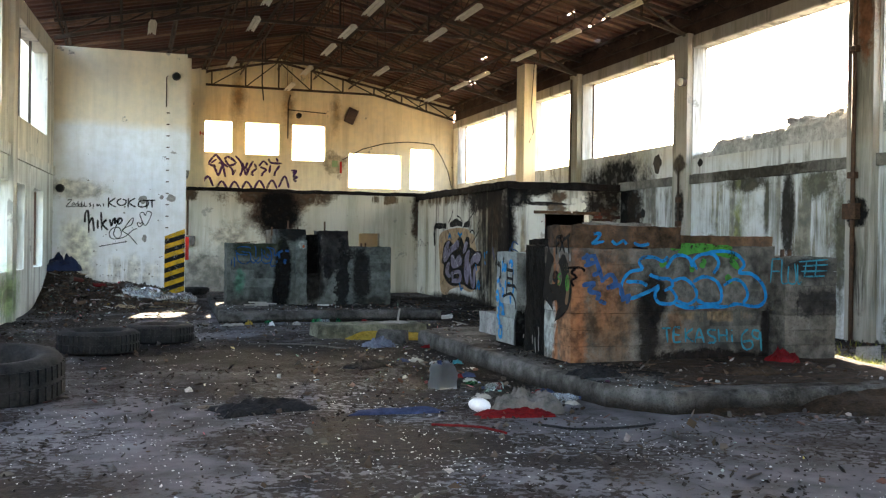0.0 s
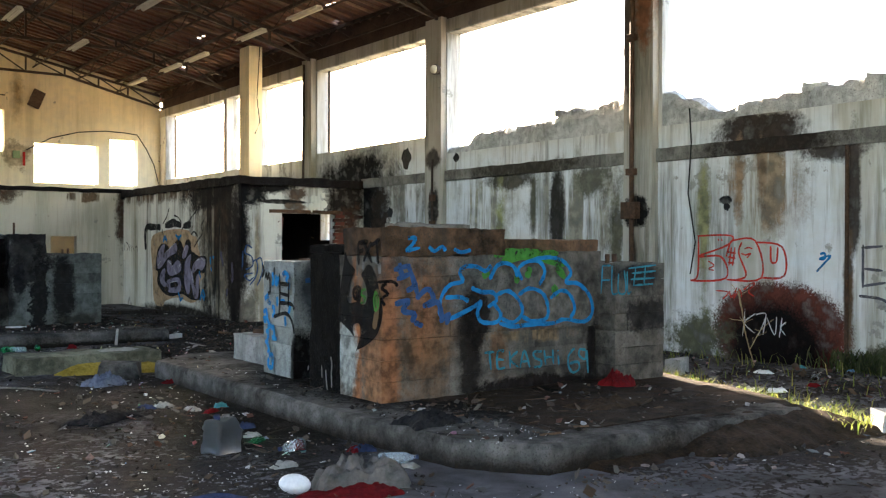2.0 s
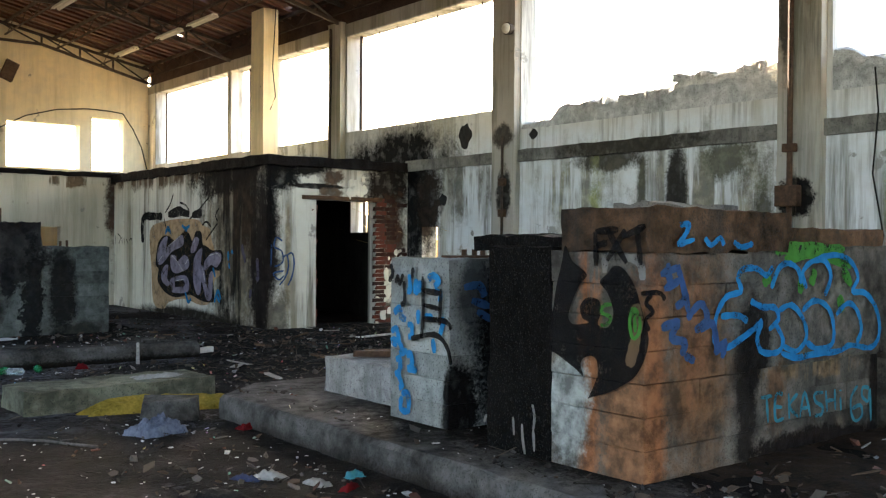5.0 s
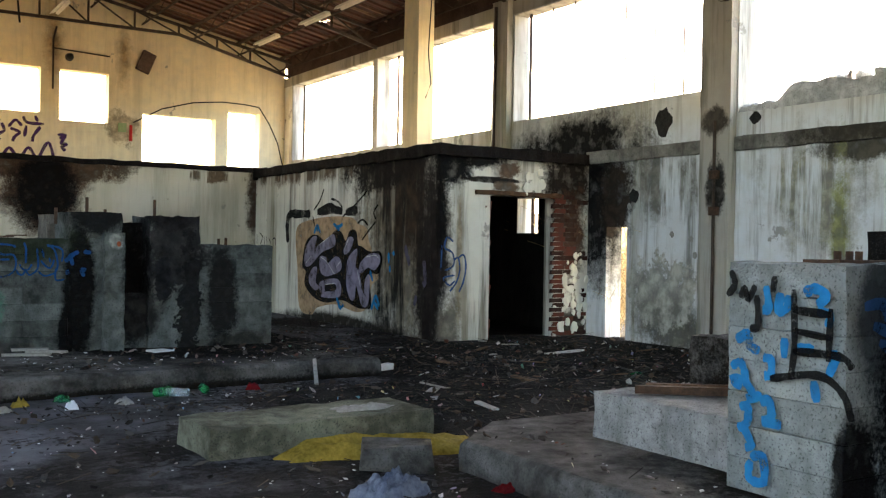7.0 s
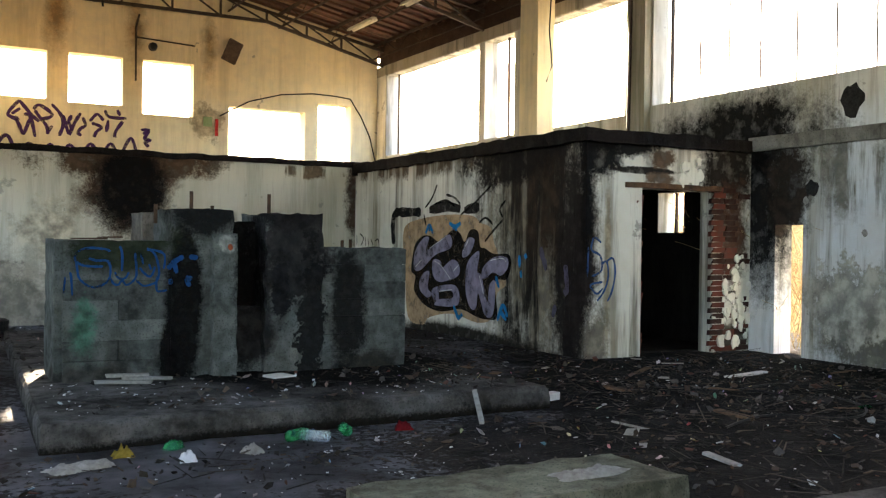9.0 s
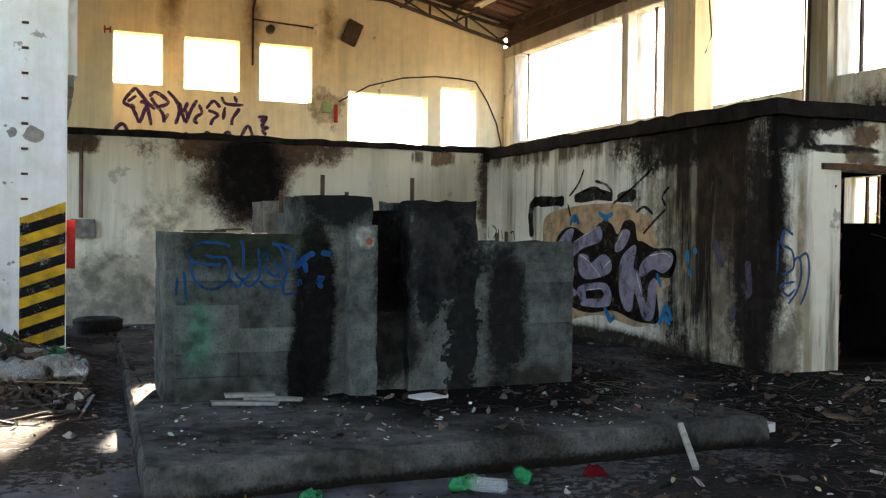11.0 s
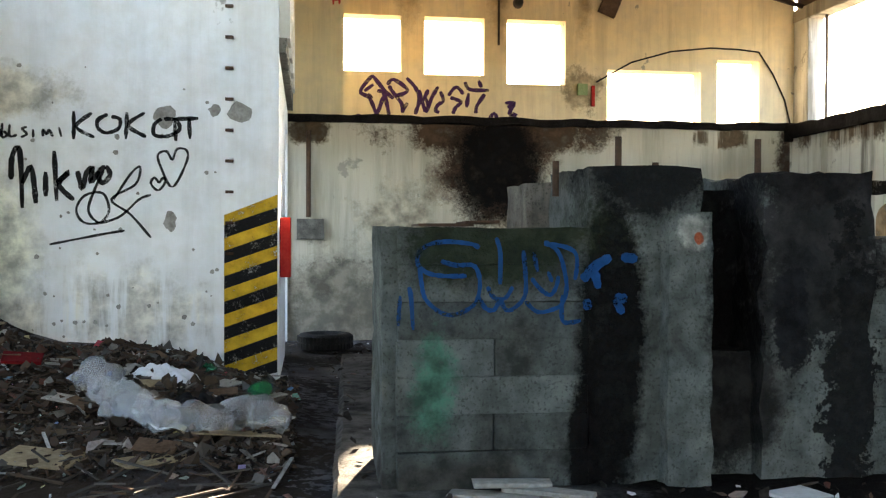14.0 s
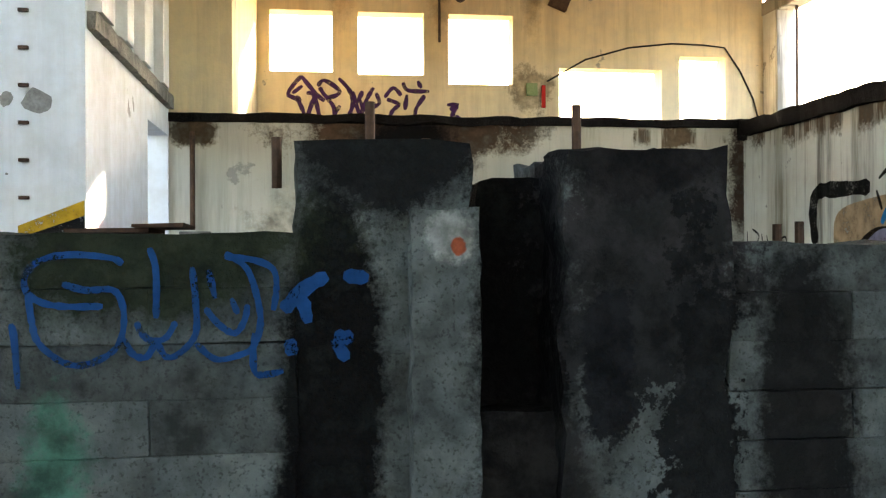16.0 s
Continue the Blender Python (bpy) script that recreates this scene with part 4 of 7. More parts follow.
# ---- platforms and machine bases ----
def platform(name, outline, top, material, label):
    """A low cast platform with chipped edges, from its outline in plan."""
    bm = bmesh.new()
    n = len(outline)
    ring = []
    for (xa, ya), (xb, yb) in zip(outline, outline[1:] + outline[:1]):
        steps = max(1, round(math.hypot(xb - xa, yb - ya) / 0.12))
        ring += [(xa + (xb - xa) * i / steps, ya + (yb - ya) * i / steps) for i in range(steps)]
    cx, cy = sum(p[0] for p in ring) / len(ring), sum(p[1] for p in ring) / len(ring)
    layers = []
    for z, inset in ((-0.03, 0.0), (top * 0.5, 0.0), (top - 0.035, 0.004), (top, 0.035)):
        layer = []
        for x, y in ring:
            d = math.hypot(x - cx, y - cy)
            chip = 0.045 * max(0.0, noise.noise((x * 2.3, y * 2.3, z * 3))) + 0.02 * noise.noise((x * 7, y * 7, z * 9))
            k = (d - inset - chip) / d
            zz = z - (0.05 * max(0.0, noise.noise((x * 3, y * 3, 7.0)) - 0.1) if z == top else 0)
            layer.append(bm.verts.new((cx + (x - cx) * k, cy + (y - cy) * k, zz)))
        layers.append(layer)
    for la, lb in zip(layers, layers[1:]):
        for i in range(len(ring)):
            j = (i + 1) % len(ring)
            bm.faces.new((la[i], la[j], lb[j], lb[i]))
    bm.faces.new(layers[-1])
    return structure(name, bm, material, label, "platform")


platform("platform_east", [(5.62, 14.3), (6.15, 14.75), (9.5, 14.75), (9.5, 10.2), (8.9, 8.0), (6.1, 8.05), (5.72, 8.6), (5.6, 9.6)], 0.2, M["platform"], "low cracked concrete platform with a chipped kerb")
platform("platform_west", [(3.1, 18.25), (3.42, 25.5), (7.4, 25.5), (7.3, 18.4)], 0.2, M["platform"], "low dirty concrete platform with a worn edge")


def courses(owner, lo, hi, material, course=0.175, length=0.62, seed=0, gap=0.002, skip=None):
    """Cast courses laid as separate pieces with fine joints and uneven faces."""
    rnd = random.Random(seed)
    nz = max(1, round((hi[2] - lo[2]) / course))
    nx = max(1, round((hi[0] - lo[0]) / length))
    ny = max(1, round((hi[1] - lo[1]) / (length * 1.4)))
    h = (hi[2] - lo[2]) / nz
    for k in range(nz):
        shift = (0.5 if k % 2 else 0.0) / max(nx, 1)
        cuts = [0.0] + [c for c in [(i + 0.0) / nx + shift * (hi[0] - lo[0]) / max(hi[0] - lo[0], 0.01) for i in range(nx)] if 0.12 < c < 0.88] + [1.0]
        for a, b in zip(cuts, cuts[1:]):
            for j in range(ny):
                p = [lo[0] + a * (hi[0] - lo[0]) + gap / 2, lo[1] + j / ny * (hi[1] - lo[1]) + gap / 2, lo[2] + k * h + gap / 2]
                q = [lo[0] + b * (hi[0] - lo[0]) - gap / 2, lo[1] + (j + 1) / ny * (hi[1] - lo[1]) - gap / 2, lo[2] + (k + 1) * h - gap / 2]
                if a == 0:
                    p[0] -= rnd.uniform(0, 0.007)
                if b == 1:
                    q[0] += rnd.uniform(0, 0.007)
                if j == 0:
                    p[1] -= rnd.uniform(0, 0.007)
                bm = bmesh.new()
                top_row = k == nz - 1
                if top_row:
                    grid_box(bm, p, q, 0.09)
                    for v in bm.verts:
                        if v.co.z > q[2] - 0.001:
                            v.co.z += 0.02 * noise.noise(Vector((v.co.x * 5, v.co.y * 5, seed))) - 0.005
                    noisy(bm, 0.008, 9, seed)
                else:
                    box_into(bm, p, q, 0.003, rnd.random())
                    bevelled(bm, 0.004)
                part("course", bm, material, owner)


def base_thing(label, at):
    return thing("machine_base", at, label, "machine base", "concrete machine bases")


def put(owner, lo, hi, *args, **kw):
    o = Vector(owner.matrix_world.translation)
    courses(owner, Vector(lo) - o, Vector(hi) - o, *args, **kw)


def lump(owner, name, lo, hi, material, step=0.07, rough=0.014, seed=0, label=""):
    """A single cast piece with worn uneven faces."""
    o = Vector(owner.matrix_world.translation) if owner else Vector((0, 0, 0))
    bm = bmesh.new()
    grid_box(bm, Vector(lo) - o, Vector(hi) - o, step)
    noisy(bm, rough, 6, seed)
    noisy(bm, rough * 0.6, 18, seed)
    return part(name, bm, material, owner, label)


def rod(owner, x, y, z0, z1, r=0.016, lean=0.0):
    o = Vector(owner.matrix_world.translation)
    bm = bmesh.new()
    tube_into(bm, [Vector((x, y, z0 - 0.03)) - o, Vector((x + lean, y, z1)) - o], r, 8)
    part("anchor_bolt", bm, M["rust"], owner, "rusty anchor bolt")


# west group
w = base_thing("grey cast concrete machine base, soot-streaked, with blue spray lettering", (4.0, 20.6, 0.2))
put(w, (3.49, 20.2, 0.2), (4.4, 20.95, 1.43), M["basew"], 0.176, 0.9, 1)
lump(w, "end_strip", (3.42, 20.24, 0.2), (3.49, 20.9, 1.43), M["basew"], seed=2)
w5 = base_thing("narrow broken concrete stub behind the bases", (4.6, 22.0, 0.2))
lump(w5, "stub", (4.45, 21.7, 0.2), (4.85, 22.3, 1.72), M["basee"], 0.1, 0.02, seed=3)
w2 = base_thing("tall grey concrete machine pillar blackened by fire", (4.7, 20.6, 0.2))
lump(w2, "pillar", (4.4, 20.21, 0.2), (4.97, 20.95, 1.72), M["basew"], 0.07, 0.02, 4)
lump(w2, "front_strip", (4.76, 20.1, 0.2), (4.98, 20.24, 1.5), M["basew"], 0.06, 0.014, 5, "paler concrete strip")
w3 = base_thing("tall rounded concrete pillar with flaking black soot", (5.55, 20.6, 0.2))
lump(w3, "pillar", (5.27, 20.18, 0.2), (5.85, 20.95, 1.7), M["basew"], 0.07, 0.028, 6)
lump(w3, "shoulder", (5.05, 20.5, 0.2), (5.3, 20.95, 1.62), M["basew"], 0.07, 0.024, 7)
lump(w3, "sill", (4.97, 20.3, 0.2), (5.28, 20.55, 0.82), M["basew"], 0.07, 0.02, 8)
w4 = base_thing("low grey concrete machine base with rough courses", (6.3, 20.6, 0.2))
put(w4, (5.86, 20.22, 0.2), (6.76, 20.95, 1.39), M["basew"], 0.17, 0.8, 9)
for ow, x, z0, z1 in ((w2, 4.66, 1.7, 1.9), (w2, 4.86, 1.7, 1.77), (w2, 4.33, 1.62, 1.77), (w3, 5.42, 1.68, 1.9), (w4, 6.2, 1.38, 1.46), (w4, 6.29, 1.38, 1.47)):
    rod(ow, x, 20.55, z0, z1, 0.018)
for k, (x0, x1, y0, y1, z) in enumerate(((3.62, 3.9, 20.5, 20.85, 1.435), (3.85, 4.02, 20.45, 20.8, 1.45))):
    bm = bmesh.new()
    box_into(bm, (x0, y0, z), (x1, y1, z + 0.012), 0.004, k)
    tagged(part("iron_plate", bm, M["rust"]), "flat rusty iron plate lying on the machine base", "plate", "iron plates")

# east group
e = base_thing("orange-stained concrete machine base covered in blue spray paint", (7.3, 10.5, 0.2))
put(e, (6.1, 10.15, 0.2), (7.05, 10.85, 1.45), M["basee"], 0.178, 0.5, 21)
put(e, (7.05, 10.2, 0.2), (8.65, 10.85, 0.76), M["basee"], 0.187, 0.8, 22)
lump(e, "panel", (7.02, 10.15, 0.75), (8.68, 10.85, 1.49), M["basee"], 0.08, 0.009, 23, "rendered front panel")
lump(e, "cap", (6.085, 10.13, 1.45), (7.42, 10.76, 1.69), M["cap"], 0.07, 0.02, 24, "rough broken cap slab")
lump(e, "cap", (7.4, 10.17, 1.48), (8.66, 10.88, 1.6), M["cap"], 0.08, 0.014, 25, "dark cap slab")
lump(e, "ridge", (6.5, 10.3, 1.64), (7.15, 10.75, 1.73), M["basee"], 0.07, 0.03, 26, "crumbled mortar on top")
# near-black wall, ridge and block between the base and the pier
link = base_thing("near-black concrete wall joining the machine bases", (6.7, 11.1, 0.2))
lump(link, "wall", (6.1, 10.86, 0.2), (7.3, 11.42, 1.47), M["blackwall"], 0.08, 0.016, 33)
lump(link, "ridge", (6.3, 10.9, 1.44), (7.3, 11.8, 1.54), M["blackwall"], 0.08, 0.02, 34, "rounded near-black ridge")
lump(link, "recess", (6.75, 11.4, 0.2), (7.3, 11.9, 1.45), M["blackwall"], 0.08, 0.016, 35)
e2 = base_thing("small grey concrete machine base with green tag", (9.0, 10.3, 0.2))
put(e2, (8.68, 9.95, 0.2), (9.38, 10.7, 1.38), M["basee"], 0.17, 0.36, 27)
rod(e2, 8.82, 10.2, 1.37, 1.46, 0.025)
rod(e2, 8.92, 10.2, 1.37, 1.46, 0.025)
e3 = base_thing("pale concrete machine pier with blue spray and black soot", (6.7, 12.3, 0.2))
put(e3, (6.2, 11.95, 0.2), (7.3, 12.64, 1.38), M["pier"], 0.168, 0.55, 28)
for k, x in enumerate((6.62, 6.72, 6.8)):
    rod(e3, x, 12.3, 1.36, 1.44, 0.02)
bm = bmesh.new()
box_into(bm, (6.5, 12.2, 1.375), (6.95, 12.42, 1.395))
o = part("mount_plate", bm, M["rust"], None)
o.parent = e3
o.matrix_parent_inverse = e3.matrix_world.inverted()
e4 = base_thing("low pale concrete step base with flaking render", (7.2, 13.3, 0.2))
lump(e4, "step", (6.45, 12.66, 0.19), (8.3, 13.97, 0.5), M["concrete"], 0.1, 0.012, 29)
lump(e4, "block", (7.25, 13.2, 0.49), (8.3, 13.9, 0.84), M["platform"], 0.1, 0.02, 30)
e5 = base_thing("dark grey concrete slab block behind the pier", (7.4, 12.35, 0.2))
lump(e5, "block", (7.32, 11.8, 0.2), (8.3, 12.6, 1.56), M["blackwall"], 0.1, 0.014, 31)
for k, (a, b) in enumerate((((6.6, 13.75, 0.53), (7.6, 12.8, 0.55)), ((6.75, 13.8, 0.53), (7.3, 13.1, 0.56)))):
    bm = bmesh.new()
    bar_into(bm, a, b, 0.05, 0.05)
    tagged(part("steel_rail", bm, M["rust"]), "rusty steel angle lying on the step base", "rail", "steel rails")
# fallen beam
bm = bmesh.new()
grid_box(bm, (-0.87, -0.32, 0), (0.87, 0.32, 0.21), 0.06)
noisy(bm, 0.022, 5)
M["moss"] = concrete("mossy_concrete", (0.07, 0.07, 0.05), (0.24, 0.245, 0.18), streak=0.1)
ob = part("concrete_beam", bm, M["moss"])
ob.matrix_world = pose(5.18, 15.62, -0.01, 0, 0, 1.5)
tagged(ob, "fallen pale mossy concrete beam lying on the floor", "beam")


# ---- spray paint ----
for key, c in (("black_paint", (0.007, 0.0068, 0.0072)), ("purple_paint", (0.07, 0.03, 0.12)), ("red_paint", (0.6, 0.05, 0.035)), ("white_paint", (0.7, 0.7, 0.7)),
               ("grey_paint", (0.1, 0.1, 0.12)), ("blue_paint", (0.008, 0.18, 0.42)), ("navy_paint", (0.03, 0.08, 0.2)), ("green_paint", (0.05, 0.2, 0.035)),
               ("teal_paint", (0.03, 0.2, 0.27)), ("tan_paint", (0.46, 0.32, 0.19)), ("violet_paint", (0.25, 0.23, 0.31)), ("smear_paint", (0.07, 0.065, 0.1)),
               ("yellow_paint", (0.6, 0.36, 0.03)), ("deepblue_paint", (0.008, 0.055, 0.17)), ("bare_paint", (0.2, 0.2, 0.19)), ("bark_paint", (0.12, 0.075, 0.045))):
    m, nt, b, pos = base("spray_" + key, 0.6)
    n1, n2 = noi(nt, pos, 7, 5), noi(nt, pos, 60, 4, None, 0.75)
    nt.links.new(mix(nt, ramp(nt, n1, [(0.35, 0.0), (0.65, 1.0)]), [v * 0.6 for v in c], [min(1, v * 1.1) for v in c]), b.inputs["Base Color"])
    worn = calc(nt, "MULTIPLY_ADD", n1, 0.5, calc(nt, "MULTIPLY", n2, 0.5))
    nt.links.new(ramp(nt, worn, [(0.36, 0.25), (0.45, 0.94)]), b.inputs["Alpha"])
    M[key] = m


def strokes_of(text):
    return [[tuple(map(float, p.split(","))) for p in s.split()] for s in text.split(";")]


def smooth_line(pts, n=5):
    """Catmull-Rom through the points."""
    p = [Vector(q) for q in pts]
    if len(p) < 3:
        return [p[0].lerp(p[-1], i / 4) for i in range(5)] if len(p) > 1 else p
    closed = (p[0] - p[-1]).length < 0.01
    out = []
    for i in range(len(p) - 1):
        a = p[i - 1] if i else (p[-2] if closed else p[0])
        d = p[i + 2] if i + 2 < len(p) else (p[1] if closed else p[-1])
        b, c = p[i], p[i + 1]
        for k in range(n):
            t = k / n
            out.append(0.5 * ((2 * b) + (c - a) * t + (2 * a - 5 * b + 4 * c - d) * t * t + (3 * b - a - 3 * c + d) * t ** 3))
    return out + [p[-1]]


def on_wall(axis, depth, u, v, lift):
    return (depth - lift, u, v) if axis == "x" else (u, depth - lift, v)


def spray(name, axis, depth, width, material, label, text):
    """Paint strokes on a wall, as thin ribbons with uneven width."""
    bm = bmesh.new()
    rnd = random.Random(len(text))
    for s, pts in enumerate(strokes_of(text)):
        line = smooth_line(pts)
        left, right = [], []
        for i, p in enumerate(line):
            d = (line[min(i + 1, len(line) - 1)] - line[max(i - 1, 0)])
            d = d.normalized() if d.length else Vector((1, 0))
            w = width * 0.5 * rnd.uniform(0.8, 1.15) * (0.6 if i in (0, len(line) - 1) else 1)
            n = Vector((-d.y, d.x)) * w
            lift = s * 0.0003 + i * 0.00003
            left.append(bm.verts.new(on_wall(axis, depth, *(p + n), lift)))
            right.append(bm.verts.new(on_wall(axis, depth, *(p - n), lift)))
        for i in range(len(line) - 1):
            bm.faces.new((left[i], right[i], right[i + 1], left[i + 1]))
    return tagged(part(name, bm, material), label, "graffiti", kind="structure")


def fill(name, axis, depth, width, material, label, text):
    """A filled patch of paint."""
    bm = bmesh.new()
    ring = strokes_of(text)[0]
    pts = smooth_line([ring[-1]] + ring + ring[:2])[4:-8]
    bm.faces.new([bm.verts.new(on_wall(axis, depth, u, v, 0)) for u, v in pts])
    bm.normal_update()
    bmesh.ops.triangulate(bm, faces=bm.faces[:], ngon_method="EAR_CLIP")
    return tagged(part(name, bm, material), label, "graffiti", kind="structure")


spray("spray_lettering", "y", 24.396, 0.0220, M["black_paint"], 'black scrawled spray lettering on the white wall',
      "0.21,2.35 0.30,2.36 0.19,2.21 0.32,2.21;0.32,2.24 0.36,2.26 0.35,2.30 0.31,2.26 0.33,2.20 0.38,2.22;0.44,2.29 0.39,2.26 0.41,2.21 0.44,2.23;0.44,2.33 0.44,2.26 0.45,2.21;0.49,2.28 0.46,2.24 0.48,2.21 0.51,2.24 0.49,2.28;0.52,2.33 0.52,2.21 0.56,2.23 0.53,2.26;0.58,2.32 0.58,2.22 0.64,2.23;0.72,2.30 0.68,2.28 0.72,2.24 0.67,2.21;0.77,2.28 0.77,2.21;0.85,2.22 0.85,2.28 0.88,2.24 0.90,2.28 0.93,2.22;0.98,2.30 1.00,2.22")
spray("spray_lettering", "y", 24.396, 0.0340, M["black_paint"], 'large black spray word in capitals on the white wall',
      "1.10,2.44 1.10,2.20;1.25,2.43 1.12,2.31 1.27,2.22;1.38,2.42 1.30,2.37 1.30,2.30 1.37,2.26 1.47,2.30 1.48,2.38 1.41,2.40;1.54,2.44 1.53,2.21;1.69,2.44 1.55,2.33 1.70,2.23;1.83,2.39 1.77,2.34 1.77,2.25 1.88,2.24 1.98,2.30 1.95,2.38 1.85,2.39;1.93,2.39 2.14,2.40;2.06,2.40 2.07,2.22;1.94,2.37 1.95,2.20")
spray("spray_lettering", "y", 24.396, 0.0450, M["black_paint"], 'thick black looping spray signature on the white wall',
      "0.59,1.85 0.60,2.05 0.66,2.10 0.68,1.61;0.68,1.82 0.75,1.96 0.78,1.77 0.79,1.65;0.87,1.92 0.87,1.71;0.94,2.10 0.96,1.67;0.96,1.82 1.06,1.92 0.98,1.81 1.10,1.68;1.13,1.93 1.17,1.78 1.20,1.90 1.25,1.96 1.24,1.84 1.31,1.93;1.36,1.97 1.40,1.90 1.34,1.83 1.30,1.90 1.36,1.97")
spray("spray_flourish", "y", 24.396, 0.0220, M["black_paint"], 'thin black spray loops, heart and underline on the white wall',
      "1.35,1.94 1.27,1.77 1.22,1.59 1.31,1.49 1.39,1.59 1.34,1.74 1.19,1.72 1.12,1.59 1.21,1.48 1.46,1.53 1.64,1.69 1.74,1.73;1.43,1.69 1.57,1.91 1.65,1.97 1.61,1.82 1.41,1.69 1.57,1.56 1.74,1.36;1.92,1.80 1.82,1.98 1.80,2.08 1.87,2.11 1.92,2.04 1.96,2.13 2.04,2.12 2.04,2.02 1.92,1.80;1.80,1.77 1.74,1.83 1.77,1.88 1.81,1.84 1.84,1.88 1.86,1.84 1.80,1.77;0.90,1.30 1.34,1.39 1.52,1.42")
spray("spray_lettering", "y", 33.856, 0.0750, M["purple_paint"], 'purple spray lettering on the cream end wall',
      "4.29,4.37 4.07,4.07 4.24,3.94 4.37,3.64;4.29,4.37 4.55,4.06 4.69,3.95;4.14,4.07 4.31,4.20;4.20,4.02 4.29,3.94;4.38,4.08 4.51,4.03 4.61,3.61;4.51,4.01 4.38,3.64;4.57,4.20 4.69,4.30 4.95,4.11 4.74,4.01 4.60,4.18;4.72,4.01 4.84,3.85 4.86,3.68;4.95,3.87 4.84,3.70;4.93,4.34 5.11,4.14 5.17,3.91 5.09,3.66;5.17,4.12 5.24,3.86 5.29,3.71;5.34,4.13 5.25,3.92;5.29,3.98 5.35,3.81;5.53,4.19 5.41,3.98 5.30,3.69;5.57,4.10 5.63,3.93 5.53,3.85 5.48,3.75 5.55,3.70;5.72,4.02 5.87,4.19 6.01,4.06;5.76,3.99 5.96,3.91 5.86,3.80 5.81,3.68;6.04,4.29 6.13,4.15 6.50,4.14;6.30,4.32 6.36,4.19;6.11,4.08 6.07,3.81;6.42,4.07 6.27,3.84 6.25,3.70;6.81,3.91 7.02,3.92;6.86,3.82 6.98,3.88 6.90,3.72 7.02,3.69 6.91,3.63 6.99,3.53;3.84,3.30 3.95,3.55 4.08,3.59 4.21,3.29;4.32,3.24 4.49,3.47 4.67,3.23;4.75,3.23 4.91,3.47 5.08,3.24;5.16,3.24 5.31,3.48 5.50,3.26;5.57,3.26 5.74,3.53 5.92,3.27;5.99,3.27 6.16,3.56 6.34,3.28;6.39,3.32 6.60,3.71 6.74,3.31")
spray("spray_mark", "y", 28.556, 0.0300, M["red_paint"], 'small red spray mark on the cream pier',
      "3.42,4.53 3.42,4.41;3.50,4.53 3.50,4.42;3.42,4.47 3.50,4.48")
spray("spray_lettering", "x", 12.646, 0.0280, M["red_paint"], 'red outlined spray letters on the stained white wall',
      "12.20,1.69 11.63,1.69 11.69,1.56 12.18,1.40 11.79,1.40 11.71,1.11 12.30,1.06 12.19,1.14 12.18,1.69;11.63,1.62 11.24,1.62 11.14,1.13 11.70,1.09;11.63,1.62 11.71,1.40;11.45,1.60 11.50,1.45 11.38,1.16 11.55,1.09;11.24,1.60 10.83,1.54 10.79,1.17 11.14,1.13;11.00,1.55 10.99,1.35 10.91,1.35 10.89,1.54;11.62,1.53 11.66,1.28;11.56,1.53 11.60,1.28;11.69,1.47 11.55,1.45;11.68,1.40 11.55,1.38;11.68,1.32 11.57,1.32")
spray("spray_lettering", "x", 12.646, 0.0200, M["red_paint"], 'small red spray scribble above the burnt patch',
      "11.88,0.93 11.67,0.92 11.76,0.82;11.65,0.94 11.62,0.85 11.53,0.98 11.58,0.84 11.48,0.96 11.45,0.86;11.42,0.96 11.31,1.04 11.24,1.05 11.34,0.94 11.25,0.88;11.84,1.65 11.83,1.62;11.79,1.65 11.77,1.62;11.41,1.51 11.34,1.53 11.28,1.51;11.46,1.45 11.39,1.43 11.31,1.45 11.37,1.39;12.01,1.34 11.91,1.28 12.00,1.23 11.91,1.21")
spray("spray_lettering", "x", 12.642, 0.0140, M["white_paint"], 'pale spray tag on the burnt red patch',
      "11.39,0.72 11.43,0.34;11.23,0.65 11.40,0.52 11.24,0.39;11.22,0.64 11.06,0.65 11.18,0.37;11.06,0.61 11.11,0.38;11.05,0.61 10.93,0.39 10.90,0.63;10.82,0.62 10.86,0.36;10.76,0.57 10.84,0.49 10.77,0.40")
spray("spray_lettering", "x", 12.646, 0.0360, M["grey_paint"], 'grey spray letters beside a wall pipe',
      "9.71,1.57 9.71,1.05;9.73,1.53 9.46,1.55;9.70,1.28 9.46,1.26;9.72,1.07 9.42,1.12;9.76,0.95 9.50,0.93 9.37,0.87;9.36,1.53 9.35,0.99;9.35,1.00 9.14,1.11 8.99,1.14")
spray("spray_lettering", "x", 12.646, 0.0300, M["blue_paint"], 'blue spray squiggles on the white wall',
      "10.28,1.45 10.22,1.46 10.22,1.39 10.29,1.39 10.14,1.43 10.23,1.33 10.33,1.23;9.29,1.50 9.29,1.24;9.28,1.50 9.20,1.48 9.27,1.37 9.19,1.26;9.33,1.35 9.18,1.39;9.06,1.25 8.99,1.27;9.02,1.32 9.03,1.11")
